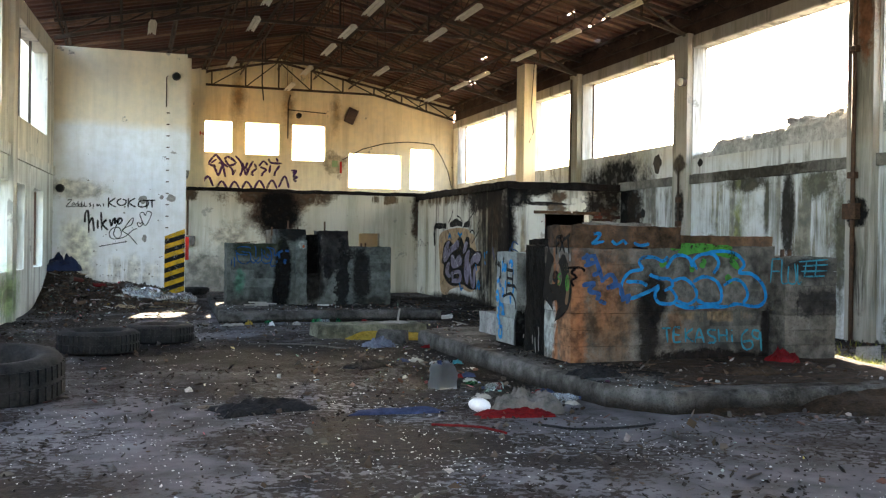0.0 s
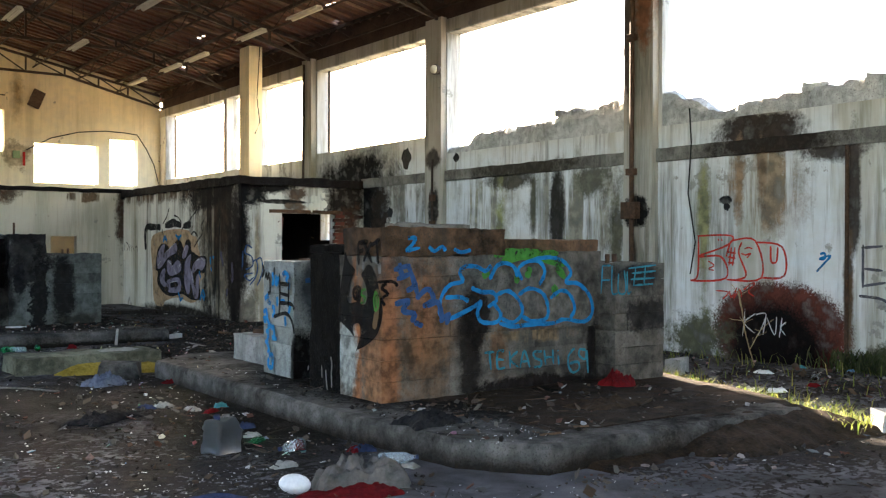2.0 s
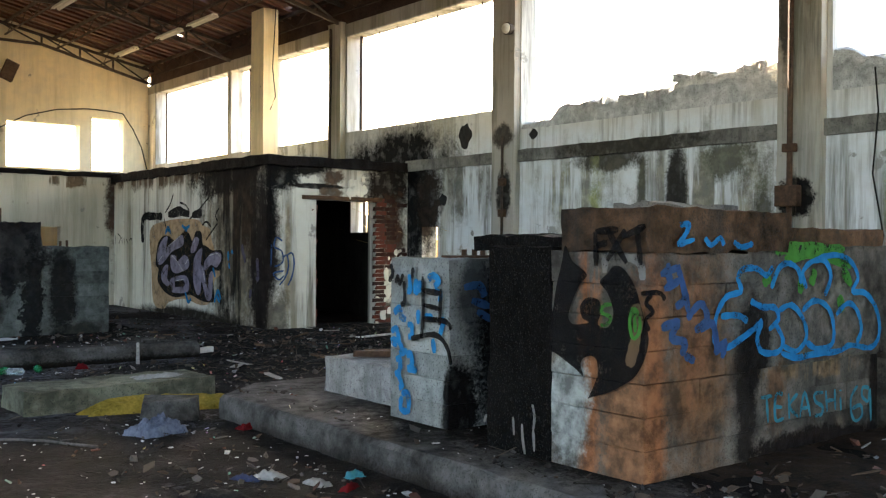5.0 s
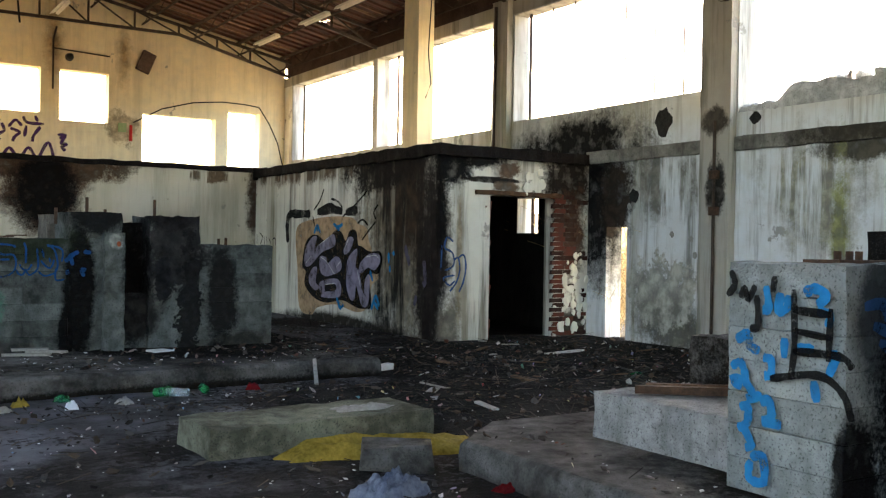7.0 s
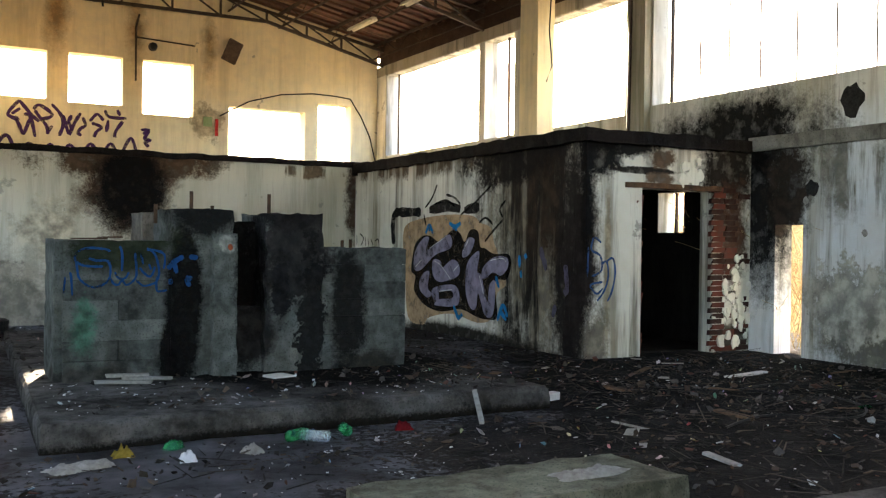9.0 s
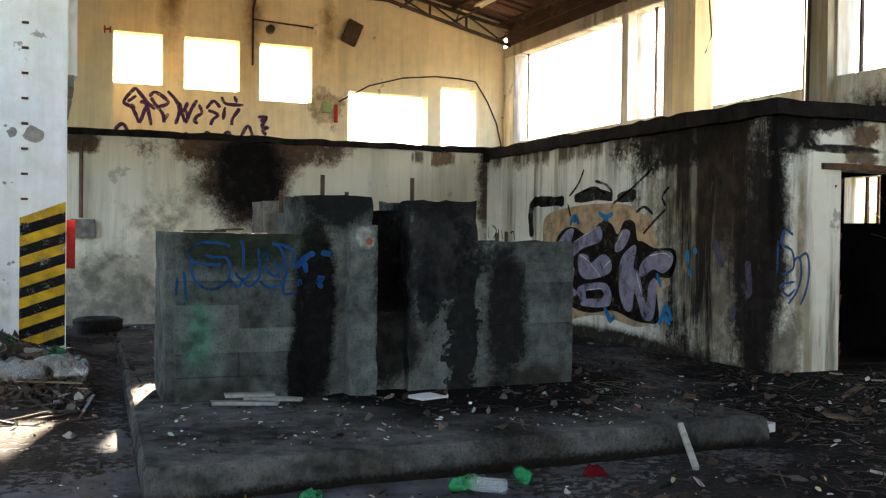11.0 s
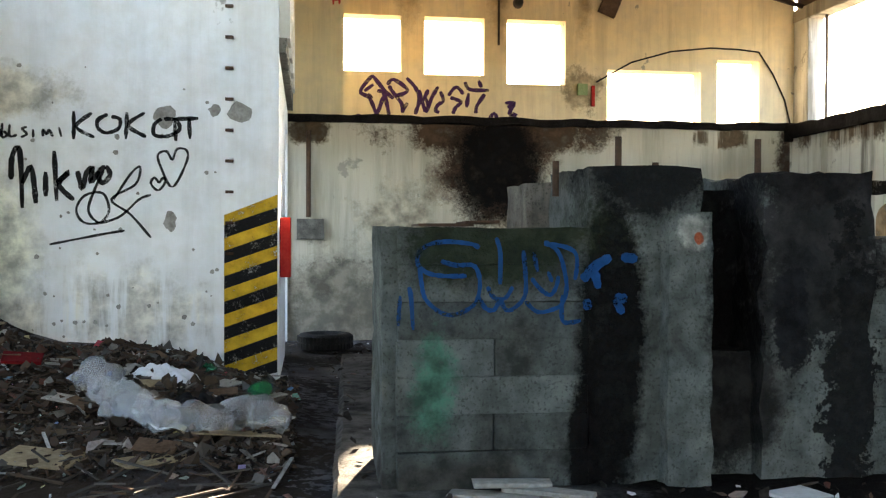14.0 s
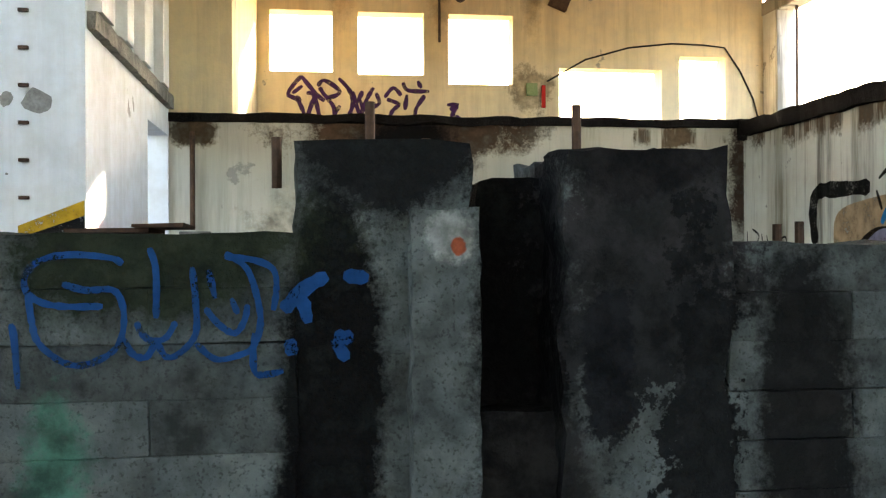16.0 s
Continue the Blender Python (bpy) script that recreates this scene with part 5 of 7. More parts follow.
spray("spray_lettering", "y", 10.138, 0.0400, M["blue_paint"], 'bright blue bubble-letter outline on the machine base',
      "7.27,1.36 7.20,1.31 7.10,1.35 6.97,1.35 6.91,1.30 6.94,1.22 6.80,1.19 6.71,1.09 6.69,0.96 6.73,0.90 6.83,0.90 7.07,0.99 7.16,1.04;6.75,1.08 6.91,1.08 7.01,1.04;7.04,1.16 7.16,1.12 7.29,1.11 7.33,1.04 7.23,0.98;7.16,1.02 7.11,0.94 7.16,0.85 7.33,0.84 7.38,0.91 7.30,1.01;7.25,1.23 7.33,1.35 7.43,1.38 7.54,1.34 7.58,1.25;7.33,1.09 7.47,1.12 7.60,1.03 7.64,0.91 7.53,0.83 7.39,0.87;7.64,1.22 7.59,1.32 7.70,1.39 7.85,1.39 7.92,1.29 7.85,1.17;7.59,1.08 7.73,1.14 7.89,1.09 7.96,0.97 7.94,0.85 7.77,0.83 7.64,0.88;7.77,1.41 7.98,1.43 8.16,1.39 8.26,1.28 8.19,1.19 8.36,1.17 8.51,1.05 8.55,0.89 8.44,0.80 8.17,0.83 8.02,0.80 7.73,0.80 7.53,0.79 7.36,0.83;7.99,1.04 8.13,1.11 8.25,1.06 8.31,0.93 8.25,0.84")
spray("spray_fill", "y", 10.143, 0.0750, M["green_paint"], 'green spray fill patches on the machine base',
      "7.30,1.46 7.60,1.48 8.10,1.46;7.40,1.40 7.74,1.44 8.18,1.36;8.07,1.34 8.19,1.23;7.60,1.30 7.57,1.19;7.17,1.26 7.25,1.30;8.03,1.16 8.09,1.06;7.74,1.34 7.70,1.24")
spray("spray_lettering", "y", 10.188, 0.0260, M["teal_paint"], 'pale blue hand-sprayed capitals and number on the machine base',
      "7.23,0.56 7.35,0.56;7.29,0.56 7.31,0.40;7.47,0.56 7.39,0.56 7.39,0.41 7.48,0.41;7.39,0.49 7.46,0.48;7.53,0.56 7.54,0.40;7.63,0.55 7.54,0.48 7.64,0.40;7.66,0.39 7.71,0.55 7.78,0.39;7.68,0.45 7.76,0.45;7.93,0.53 7.83,0.53 7.84,0.48 7.92,0.44 7.91,0.39 7.83,0.39;7.96,0.54 7.98,0.40;8.07,0.54 8.08,0.40;7.97,0.47 8.07,0.47;8.14,0.48 8.15,0.39;8.14,0.53 8.14,0.52;8.36,0.54 8.28,0.47 8.28,0.36 8.34,0.30 8.42,0.33 8.40,0.40 8.29,0.39;8.51,0.51 8.43,0.52 8.42,0.46 8.50,0.42 8.52,0.50 8.54,0.28")
spray("spray_lettering", "y", 10.138, 0.0500, M["navy_paint"], 'dark blue vertical spray tag on the machine base',
      "6.21,1.33 6.38,1.37;6.27,1.39 6.29,1.28;6.36,1.36 6.42,1.20 6.34,1.15;6.24,1.25 6.39,1.30;6.42,1.24 6.45,1.12;6.44,1.08 6.56,1.16 6.62,1.07 6.51,1.01;6.22,1.04 6.36,1.06 6.30,0.98 6.42,0.95 6.39,0.88;6.42,0.88 6.51,0.84;6.56,1.01 6.67,1.04 6.72,0.88;6.69,0.87 6.79,0.93 6.76,0.84")
spray("spray_lettering", "y", 10.106, 0.0350, M["blue_paint"], 'faded blue spray line along the upper edge',
      "6.33,1.60 6.41,1.60 6.37,1.54 6.31,1.49;6.31,1.49 6.46,1.52;6.55,1.53 6.61,1.49 6.69,1.53 6.73,1.49;6.82,1.51 6.90,1.48 7.01,1.50")
spray("spray_lettering", "y", 10.138, 0.0300, M["black_paint"], 'black spray hook shapes beside the blue tag',
      "6.05,1.23 6.20,1.23 6.25,1.19;6.14,1.22 6.09,1.18 6.15,1.13 6.09,1.09 6.12,1.03")
spray("spray_lettering", "y", 9.938, 0.0200, M["teal_paint"], 'turquoise tag on the small machine base',
      "8.49,1.35 8.47,1.08;8.49,1.35 8.60,1.35;8.48,1.21 8.59,1.21;8.62,1.35 8.62,1.09 8.71,1.08;8.71,1.27 8.71,1.09 8.81,1.09 8.79,1.30;8.83,1.29 8.84,1.08 8.89,1.09;8.85,1.32 9.25,1.35;8.90,1.27 9.25,1.29;8.88,1.21 9.24,1.22;8.92,1.15 9.21,1.16;8.95,1.32 8.92,1.14;9.09,1.33 9.07,1.15")
spray("spray_lettering", "x", 6.18, 0.0500, M["blue_paint"], 'bright blue vertical spray letters on the pale pier',
      "12.39,1.26 12.37,1.15 12.41,1.14;12.30,1.23 12.31,1.14 12.26,1.16 12.25,1.22;12.16,1.23 12.11,1.26 12.04,1.23 12.09,1.18;12.09,1.15 12.02,1.14 12.03,1.08;12.57,0.97 12.50,1.01 12.48,0.95 12.42,0.93;12.60,0.83 12.54,0.86 12.51,0.78 12.59,0.77 12.53,0.73;12.40,0.90 12.35,0.89 12.35,0.82 12.39,0.81;12.51,0.77 12.46,0.71 12.49,0.68 12.40,0.71;12.41,0.67 12.36,0.69 12.34,0.61 12.39,0.58 12.28,0.58;12.54,0.63 12.49,0.64 12.49,0.56 12.55,0.52;12.51,0.53 12.46,0.45 12.50,0.43;12.46,0.38 12.39,0.40 12.38,0.28 12.47,0.28 12.46,0.37;12.10,0.82 12.08,0.72;12.02,0.94 11.98,0.95 12.02,0.85;12.27,1.01 12.27,0.91;12.20,0.97 12.10,0.97")
spray("spray_lettering", "x", 6.175, 0.0400, M["black_paint"], 'black spray letter and scribble on the pale pier',
      "12.22,1.25 12.21,0.98 12.23,0.81;12.22,1.15 12.01,1.14;12.21,1.05 12.01,1.03;12.22,0.95 11.96,0.95 11.89,0.90;12.01,1.17 12.02,0.92;12.35,0.80 12.08,0.85 11.94,0.78 11.89,0.66;12.61,1.33 12.58,1.26 12.63,1.20;12.54,1.19 12.52,1.24 12.49,1.19 12.45,1.26;12.44,1.21 12.43,1.06 12.48,1.04;12.33,1.31 12.34,1.23")
fill("spray_swirl", "x", 6.082, 0.0000, M["black_paint"], 'large black sprayed crescent shape on the machine base',
      "10.73,1.48 10.67,1.39 10.56,1.32 10.62,1.25 10.67,1.16 10.70,1.07 10.66,1.03 10.57,1.04 10.54,1.05 10.59,1.07 10.61,1.13 10.57,1.18 10.51,1.19 10.46,1.17 10.45,1.11 10.47,1.04 10.40,1.03 10.36,1.09 10.37,1.16 10.41,1.23 10.46,1.28 10.40,1.33 10.36,1.37 10.29,1.36 10.21,1.27 10.16,1.15 10.12,1.04 10.11,0.97 10.14,0.87 10.20,0.78 10.29,0.72 10.39,0.67 10.51,0.63 10.54,0.62 10.50,0.69 10.47,0.77 10.48,0.84 10.52,0.86 10.58,0.84 10.60,0.80 10.58,0.74 10.65,0.78 10.78,0.84 10.86,0.88 10.84,1.02 10.80,1.24 10.76,1.37")
spray("spray_swirl", "x", 6.078, 0.0500, M["bare_paint"], 'pale hook shapes left inside the black crescent',
      "10.42,1.42 10.42,1.33;10.42,1.42 10.38,1.42 10.37,1.40;10.29,1.42 10.20,1.41 10.16,1.37 10.15,1.30")
spray("spray_swirl", "x", 6.078, 0.0700, M["bark_paint"], 'brown stain inside the black crescent',
      "10.20,1.17 10.18,1.08 10.20,0.96 10.24,0.83")
spray("spray_lettering", "x", 6.063, 0.0400, M["black_paint"], 'black spray letters above the crescent',
      "10.48,1.56 10.47,1.37;10.48,1.56 10.31,1.57;10.47,1.48 10.39,1.50;10.39,1.57 10.25,1.39;10.26,1.57 10.39,1.40;10.28,1.53 10.12,1.59;10.18,1.58 10.15,1.38")
spray("spray_fill", "x", 6.07, 0.0220, M["green_paint"], 'small green spray marks inside the black crescent',
      "10.36,1.16 10.42,1.15 10.43,1.11 10.37,1.09 10.39,1.05 10.44,1.04;10.20,1.15 10.16,1.08 10.17,1.01 10.21,0.99 10.23,1.08 10.20,1.15;10.20,1.14 10.19,1.02")
spray("spray_drips", "x", 6.088, 0.0220, M["bare_paint"], 'white paint runs on the near-black wall',
      "11.00,0.52 10.98,0.45 10.99,0.37;10.99,0.37 10.98,0.24;11.09,0.39 11.08,0.29 11.06,0.21;11.17,0.42 11.16,0.31;11.42,0.40 11.44,0.35")
spray("spray_lettering", "y", 11.935, 0.0600, M["navy_paint"], 'faint blue spray on the sooty face of the pier',
      "6.32,1.18 6.46,1.19 6.51,1.11;6.39,1.09 6.56,1.04;6.44,1.01 6.59,0.94")
spray("spray_lettering", "y", 20.188, 0.0210, M["deepblue_paint"], 'blue rounded spray letters on the grey machine base',
      "3.87,1.33 3.83,1.35 3.71,1.36 3.62,1.34 3.58,1.29 3.59,1.24 3.64,1.21 3.71,1.20 3.81,1.20;3.69,1.27 3.76,1.25 3.84,1.25 3.87,1.20 3.87,1.12 3.84,1.06 3.76,1.02 3.69,1.03 3.62,1.09 3.60,1.16 3.59,1.24;3.95,1.38 3.97,1.31 3.97,1.16;3.91,1.15 3.93,1.11 3.96,1.09 4.00,1.10 4.03,1.15;3.87,1.10 3.90,1.05 3.94,1.04 3.97,1.08 4.00,1.04 4.04,1.05 4.09,1.11 4.09,1.22 4.08,1.32;4.13,1.31 4.15,1.22;4.20,1.22 4.22,1.17;4.12,1.19 4.16,1.14 4.21,1.11 4.24,1.15 4.25,1.20;4.09,1.08 4.15,1.03 4.22,1.04 4.27,1.07 4.29,1.16 4.26,1.29 4.22,1.34 4.18,1.36;4.27,1.11 4.27,0.99 4.32,0.98 4.36,0.99;4.18,1.35 4.27,1.34 4.33,1.31 4.34,1.25 4.33,1.18;3.54,1.15 3.55,1.10 3.56,0.95;3.50,1.11 3.49,0.97")
spray("spray_lettering", "y", 20.165, 0.0450, M["deepblue_paint"], 'dark blue arrow strokes on the sooty pillar',
      "4.36,1.18 4.43,1.25 4.50,1.29;4.55,1.29 4.63,1.28;4.42,1.22 4.44,1.14;4.52,1.10 4.58,1.09;4.52,1.09 4.56,1.02;4.38,1.09 4.39,1.04")
fill("mural_ground", "x", 9.796, 0.0000, M["tan_paint"], 'tan sprayed ground of a graffiti piece on the burnt wall',
      "26.46,1.44 26.36,1.74 25.79,1.85 24.91,1.90 24.10,1.87 23.85,1.76 23.56,1.69 23.45,1.46 23.36,1.34 23.10,0.90 23.34,0.73 23.46,0.37 23.89,0.26 24.68,0.34 25.44,0.23 25.68,0.09 26.23,0.19 26.36,0.96")
spray("mural_edge", "x", 9.793, 0.1600, M["black_paint"], 'black sprayed frame of a graffiti piece',
      "26.82,1.42 26.87,1.74 26.77,1.96 26.32,1.97 25.79,1.96;25.49,1.99 24.91,2.03 24.45,1.98;24.33,1.96 23.88,2.00")
spray("mural_edge", "x", 9.791, 0.0400, M["black_paint"], 'thin black sprayed curls above a graffiti piece',
      "25.64,2.03 25.39,2.19 25.22,2.40;25.68,1.92 25.59,1.73;24.44,1.89 24.02,2.06 23.53,2.31;23.70,1.48 23.48,1.63 23.21,1.79;23.21,1.83 23.29,1.95 23.14,2.07;25.29,2.08 24.91,2.13 24.63,2.03;24.91,2.22 24.63,2.16 24.45,2.05;23.87,1.76 23.68,1.83 23.48,1.73")
fill("mural_outline", "x", 9.788, 0.0000, M["black_paint"], 'black blocky outline of graffiti letters',
      "25.97,1.43 25.71,1.56 25.42,1.56 25.11,1.47 24.70,1.65 24.45,1.61 24.30,1.47 24.14,1.65 23.90,1.63 23.83,1.41 23.69,1.38 23.42,1.30 23.04,1.30 22.97,1.14 23.09,0.94 23.39,0.89 23.32,0.40 23.60,0.33 23.93,0.35 24.40,0.43 25.04,0.35 25.59,0.42 25.99,0.64 25.95,0.88 26.11,0.97 26.07,1.21")
fill("mural_letters", "x", 9.783, 0.0000, M["violet_paint"], 'grey-violet block letter in a graffiti piece',
      "25.98,1.28 25.71,1.51 25.47,1.54 25.51,1.34 24.88,1.57 24.71,1.54 24.74,1.37 25.25,1.25 25.74,1.00 25.99,1.01")
fill("mural_letters", "x", 9.783, 0.0000, M["violet_paint"], 'grey-violet block letter in a graffiti piece',
      "25.80,0.79 25.64,0.95 25.44,0.97 25.49,0.71 25.33,0.62 25.50,0.55 25.75,0.65")
fill("mural_letters", "x", 9.783, 0.0000, M["violet_paint"], 'grey-violet block letter in a graffiti piece',
      "25.32,1.17 25.05,1.16 25.01,1.05 24.68,1.19 24.46,1.12 24.47,0.95 24.85,0.85 25.14,0.83 25.32,0.94")
fill("mural_letters", "x", 9.783, 0.0000, M["violet_paint"], 'grey-violet block letter in a graffiti piece',
      "25.31,0.71 24.56,0.79 24.48,0.49 25.22,0.44 25.11,0.54 24.66,0.59 24.70,0.70 25.08,0.67 25.11,0.54 25.27,0.53")
fill("mural_letters", "x", 9.783, 0.0000, M["violet_paint"], 'grey-violet block stroke in a graffiti piece',
      "24.36,1.33 24.19,1.53 23.99,1.50 24.12,1.30 24.32,1.23")
fill("mural_letters", "x", 9.783, 0.0000, M["violet_paint"], 'grey-violet block letter in a graffiti piece',
      "24.21,1.13 23.91,1.33 23.84,1.27 23.90,1.04 23.77,0.96 23.60,0.59 23.54,0.84 23.38,0.89 23.43,0.42 23.66,0.39 23.86,0.70 23.92,0.48 24.09,0.47 24.24,0.72")
fill("mural_letters", "x", 9.783, 0.0000, M["violet_paint"], 'grey-violet block letter in a graffiti piece',
      "23.77,0.94 23.71,1.11 23.39,1.26 23.07,1.25 23.05,1.11 23.23,0.99 23.45,1.03 23.64,0.94")
spray("mural_highlights", "x", 9.78, 0.0120, M["white_paint"], 'thin white highlights on graffiti letters',
      "25.44,1.36 24.86,1.56;25.96,1.03 25.71,1.17;25.27,1.16 25.04,1.09 24.70,0.87;24.45,1.12 24.63,1.01;24.16,1.51 24.32,1.33;23.54,1.20 23.20,1.24 23.08,1.19;23.83,0.97 23.66,0.63;25.10,0.67 24.66,0.72")
spray("mural_stars", "x", 9.779, 0.0700, M["blue_paint"], 'bright blue sprayed stars in a graffiti piece',
      "25.58,1.60 25.46,1.74 25.32,1.61;25.48,1.65 25.40,1.70;24.78,1.77 24.59,1.71 24.41,1.76;24.67,1.69 24.52,1.67;24.60,0.47 24.46,0.30 24.32,0.36;24.56,0.43 24.41,0.26;23.30,0.34 23.15,0.57 23.03,0.41;23.22,0.48 23.06,0.36;22.74,1.29 22.73,1.12;22.60,1.31 22.56,1.25;22.70,1.08 22.68,0.98;23.36,0.98 23.26,0.81")
spray("spray_lettering", "x", 9.794, 0.1000, M["smear_paint"], 'dark violet spray smears on the burnt wall',
      "22.17,1.26 22.10,1.10;21.67,1.19 21.63,0.89 21.69,0.81;21.88,0.65 21.94,0.49;22.24,1.41 22.17,1.22")
spray("spray_lettering", "y", 21.244, 0.0300, M["navy_paint"], 'blue looping spray tag on the plaster strip',
      "10.04,1.48 9.93,1.54 9.89,1.39 10.03,1.31 10.05,1.13 9.90,1.05;9.84,1.42 9.83,1.05;10.07,0.98 9.88,0.94 9.98,0.83 10.08,0.90;10.05,1.20 10.13,1.24 10.16,1.05 10.10,0.87 9.99,0.74;10.13,1.24 10.23,1.28 10.27,1.09 10.22,0.86 10.15,0.73")
spray("spray_lettering", "x", 9.795, 0.0250, M["black_paint"], 'black scribble at the foot of the pale wall',
      "28.46,1.58 28.45,1.38;28.32,1.61 28.14,1.52 28.27,1.38;28.07,1.55 28.04,1.37;27.94,1.53 27.90,1.37;27.80,1.50 27.69,1.39;27.61,1.47 27.48,1.50 27.44,1.36")

# warning stripes on the end of the cross wall
for k in range(-2, 12):
    bm = bmesh.new()
    z = 0.24 + k * 0.112
    pts = [(2.36, z), (2.82, z + 0.16), (2.82, z + 0.272), (2.36, z + 0.112)]
    pts = [(x, min(max(zz, 0.06), 1.56 + (x - 2.36) * 0.4)) for x, zz in pts]
    bm.faces.new([bm.verts.new((x, 24.396, zz)) for x, zz in pts])
    tagged(part("warning_stripe", bm, M["yellow_paint" if k % 2 else "black_paint"]), "worn yellow or black warning stripe on the wall end", "stripe", kind="structure")


# ---- things ----
def tyre(x, y, z, rad, width, tilt=(0, 0), label="worn black truck tyre lying flat on the floor"):
    t = thing("tyre", (x, y, z), label, "tyre", "old tyres")
    n = 44
    prof = [(0.56, 0.30), (0.62, 0.46), (0.78, 0.50), (0.93, 0.46), (0.99, 0.36), (1.0, 0.2), (1.0, -0.2), (0.99, -0.36), (0.93, -0.46), (0.78, -0.50), (0.62, -0.46), (0.56, -0.30)]
    bm = bmesh.new()
    rings = []
    for i in range(n):
        a = 2 * math.pi * i / n
        rings.append([bm.verts.new((math.cos(a) * r * rad, math.sin(a) * r * rad, w * width + width / 2)) for r, w in prof])
    for i in range(n):
        ra, rb = rings[i], rings[(i + 1) % n]
        for k in range(len(prof)):
            l = (k + 1) % len(prof)
            bm.faces.new((ra[k], rb[k], rb[l], ra[l]))
    part("casing", bm, M["rubber"], t, smooth=True)
    bm = bmesh.new()
    for i in range(n):
        a = 2 * math.pi * (i + 0.5) / n
        for h in (-1, 1):
            c = Vector((math.cos(a) * rad * 1.0, math.sin(a) * rad * 1.0, width / 2 + h * width * 0.2))
            s = Vector((-math.sin(a), math.cos(a), 0.0)) * rad * 0.045
            o = Vector((math.cos(a), math.sin(a), 0)) * 0.014
            up = Vector((0, 0, width * 0.15))
            vs = [bm.verts.new(c + q) for q in (-s - up - o, s - up - o, s + up - o, -s + up - o, -s - up + o, s - up + o, s + up + o, -s + up + o)]
            for f in ((3, 2, 1, 0), (4, 5, 6, 7), (0, 1, 5, 4), (1, 2, 6, 5), (2, 3, 7, 6), (3, 0, 4, 7)):
                bm.faces.new([vs[i2] for i2 in f])
    part("tread", bm, M["rubber"], t)
    t.matrix_world = pose(x, y, z, tilt[0], tilt[1], 0)
    return t


M["rubber"] = simple("old_rubber", (0.012, 0.012, 0.012), (0.035, 0.034, 0.033), 6, 0.75)
tyre(1.2, 13.95, 0.0, 0.5, 0.3)
tyre(2.0, 15.15, 0.0, 0.46, 0.27)
tyre(0.42, 10.3, 0.0, 0.58, 0.42, (6, 0), label="worn black truck tyre lying flat with dirt inside")
tyre(3.3, 27.4, 0.02, 0.32, 0.2, label="small worn tyre lying in the dim corner")


# ceiling lamps in rows
def ceiling_lamp(x, y, z):
    t = thing("ceiling_lamp", (x, y, z), "dusty pale fluorescent ceiling lamp hanging from the roof", "lamp", "ceiling lamps")
    bm = bmesh.new()
    pts = [(-0.09, 0.0), (-0.05, 0.07), (0.05, 0.07), (0.09, 0.0), (0.07, 0.0), (0.04, 0.05), (-0.04, 0.05), (-0.07, 0.0)]
    ends = [[bm.verts.new((px, yy, pz)) for px, pz in pts] for yy in (-0.65, 0.65)]
    for i in range(len(pts)):
        j = (i + 1) % len(pts)
        bm.faces.new((ends[0][i], ends[0][j], ends[1][j], ends[1][i]))
    bm.faces.new(ends[0][::-1])
    bm.faces.new(ends[1])
    shade = part("reflector", bm, M["lampwhite"], t)
    for px in (-0.035, 0.035):
        bm = bmesh.new()
        tube_into(bm, [(px, -0.6, 0.015), (px, 0.6, 0.015)], 0.015, 8)
        part("tube", bm, M["lampwhite"], shade, "dull glass tube")
    for yy in (-0.45, 0.45):
        bm = bmesh.new()
        tube_into(bm, [(0, yy, 0.06), (0, yy, roof_z(x) - z - 0.015)], 0.008, 5)
        part("hanger", bm, M["steel"], t)
    return t


for x, ys in ((2.0, (18.9, 23.4)), (4.1, (19.7, 22.2, 27.0)), (6.2, (17.4, 19.8, 22.2, 24.4, 27.5, 30.5)), (8.15, (17.0, 19.5, 21.8, 26.8)), (10.95, (15.5, 18.1, 20.8, 23.3, 26.5, 28.3, 31.0))):
    for k, y in enumerate(ys):
        ceiling_lamp(x, y, 6.2)

# fixtures on walls
def wall_box(name, lo, hi, material, label, category, bev=0.006):
    bm = bmesh.new()
    c = (Vector(lo) + Vector(hi)) / 2
    box_into(bm, Vector(lo) - c, Vector(hi) - c)
    bevelled(bm, bev)
    ob = part(name, bm, material)
    ob.location = c
    return tagged(ob, label, category)


ob = wall_box("loudspeaker", (-0.17, -0.12, -0.26), (0.17, 0.0, 0.26), M["glassbox"], "dark brown loudspeaker box hanging askew on the end wall", "loudspeaker")
ob.matrix_world = pose(8.87, YE - 0.07, 5.88, 0, 22, 0)
wall_box("junction_box", (8.22, YE - 0.06, 4.09), (8.42, YE, 4.31), M["greenbox"], "small green electric box on the end wall", "electric box")
wall_box("fuse_box", (8.5, YE - 0.04, 3.88), (8.57, YE, 4.28), M["redpaint"], "narrow red strip box beside the green box", "electric box")
wall_box("fire_box", (2.83, 24.72, 1.0), (2.93, 25.0, 1.55), M["redpaint"], "red metal fire hose box on the wall corner", "fire box")
wall_box("cabinet_rail", (2.95, 28.48, 1.33), (3.3, 28.56, 1.6), M["band"], "grey metal meter frame on the low wall", "meter box")


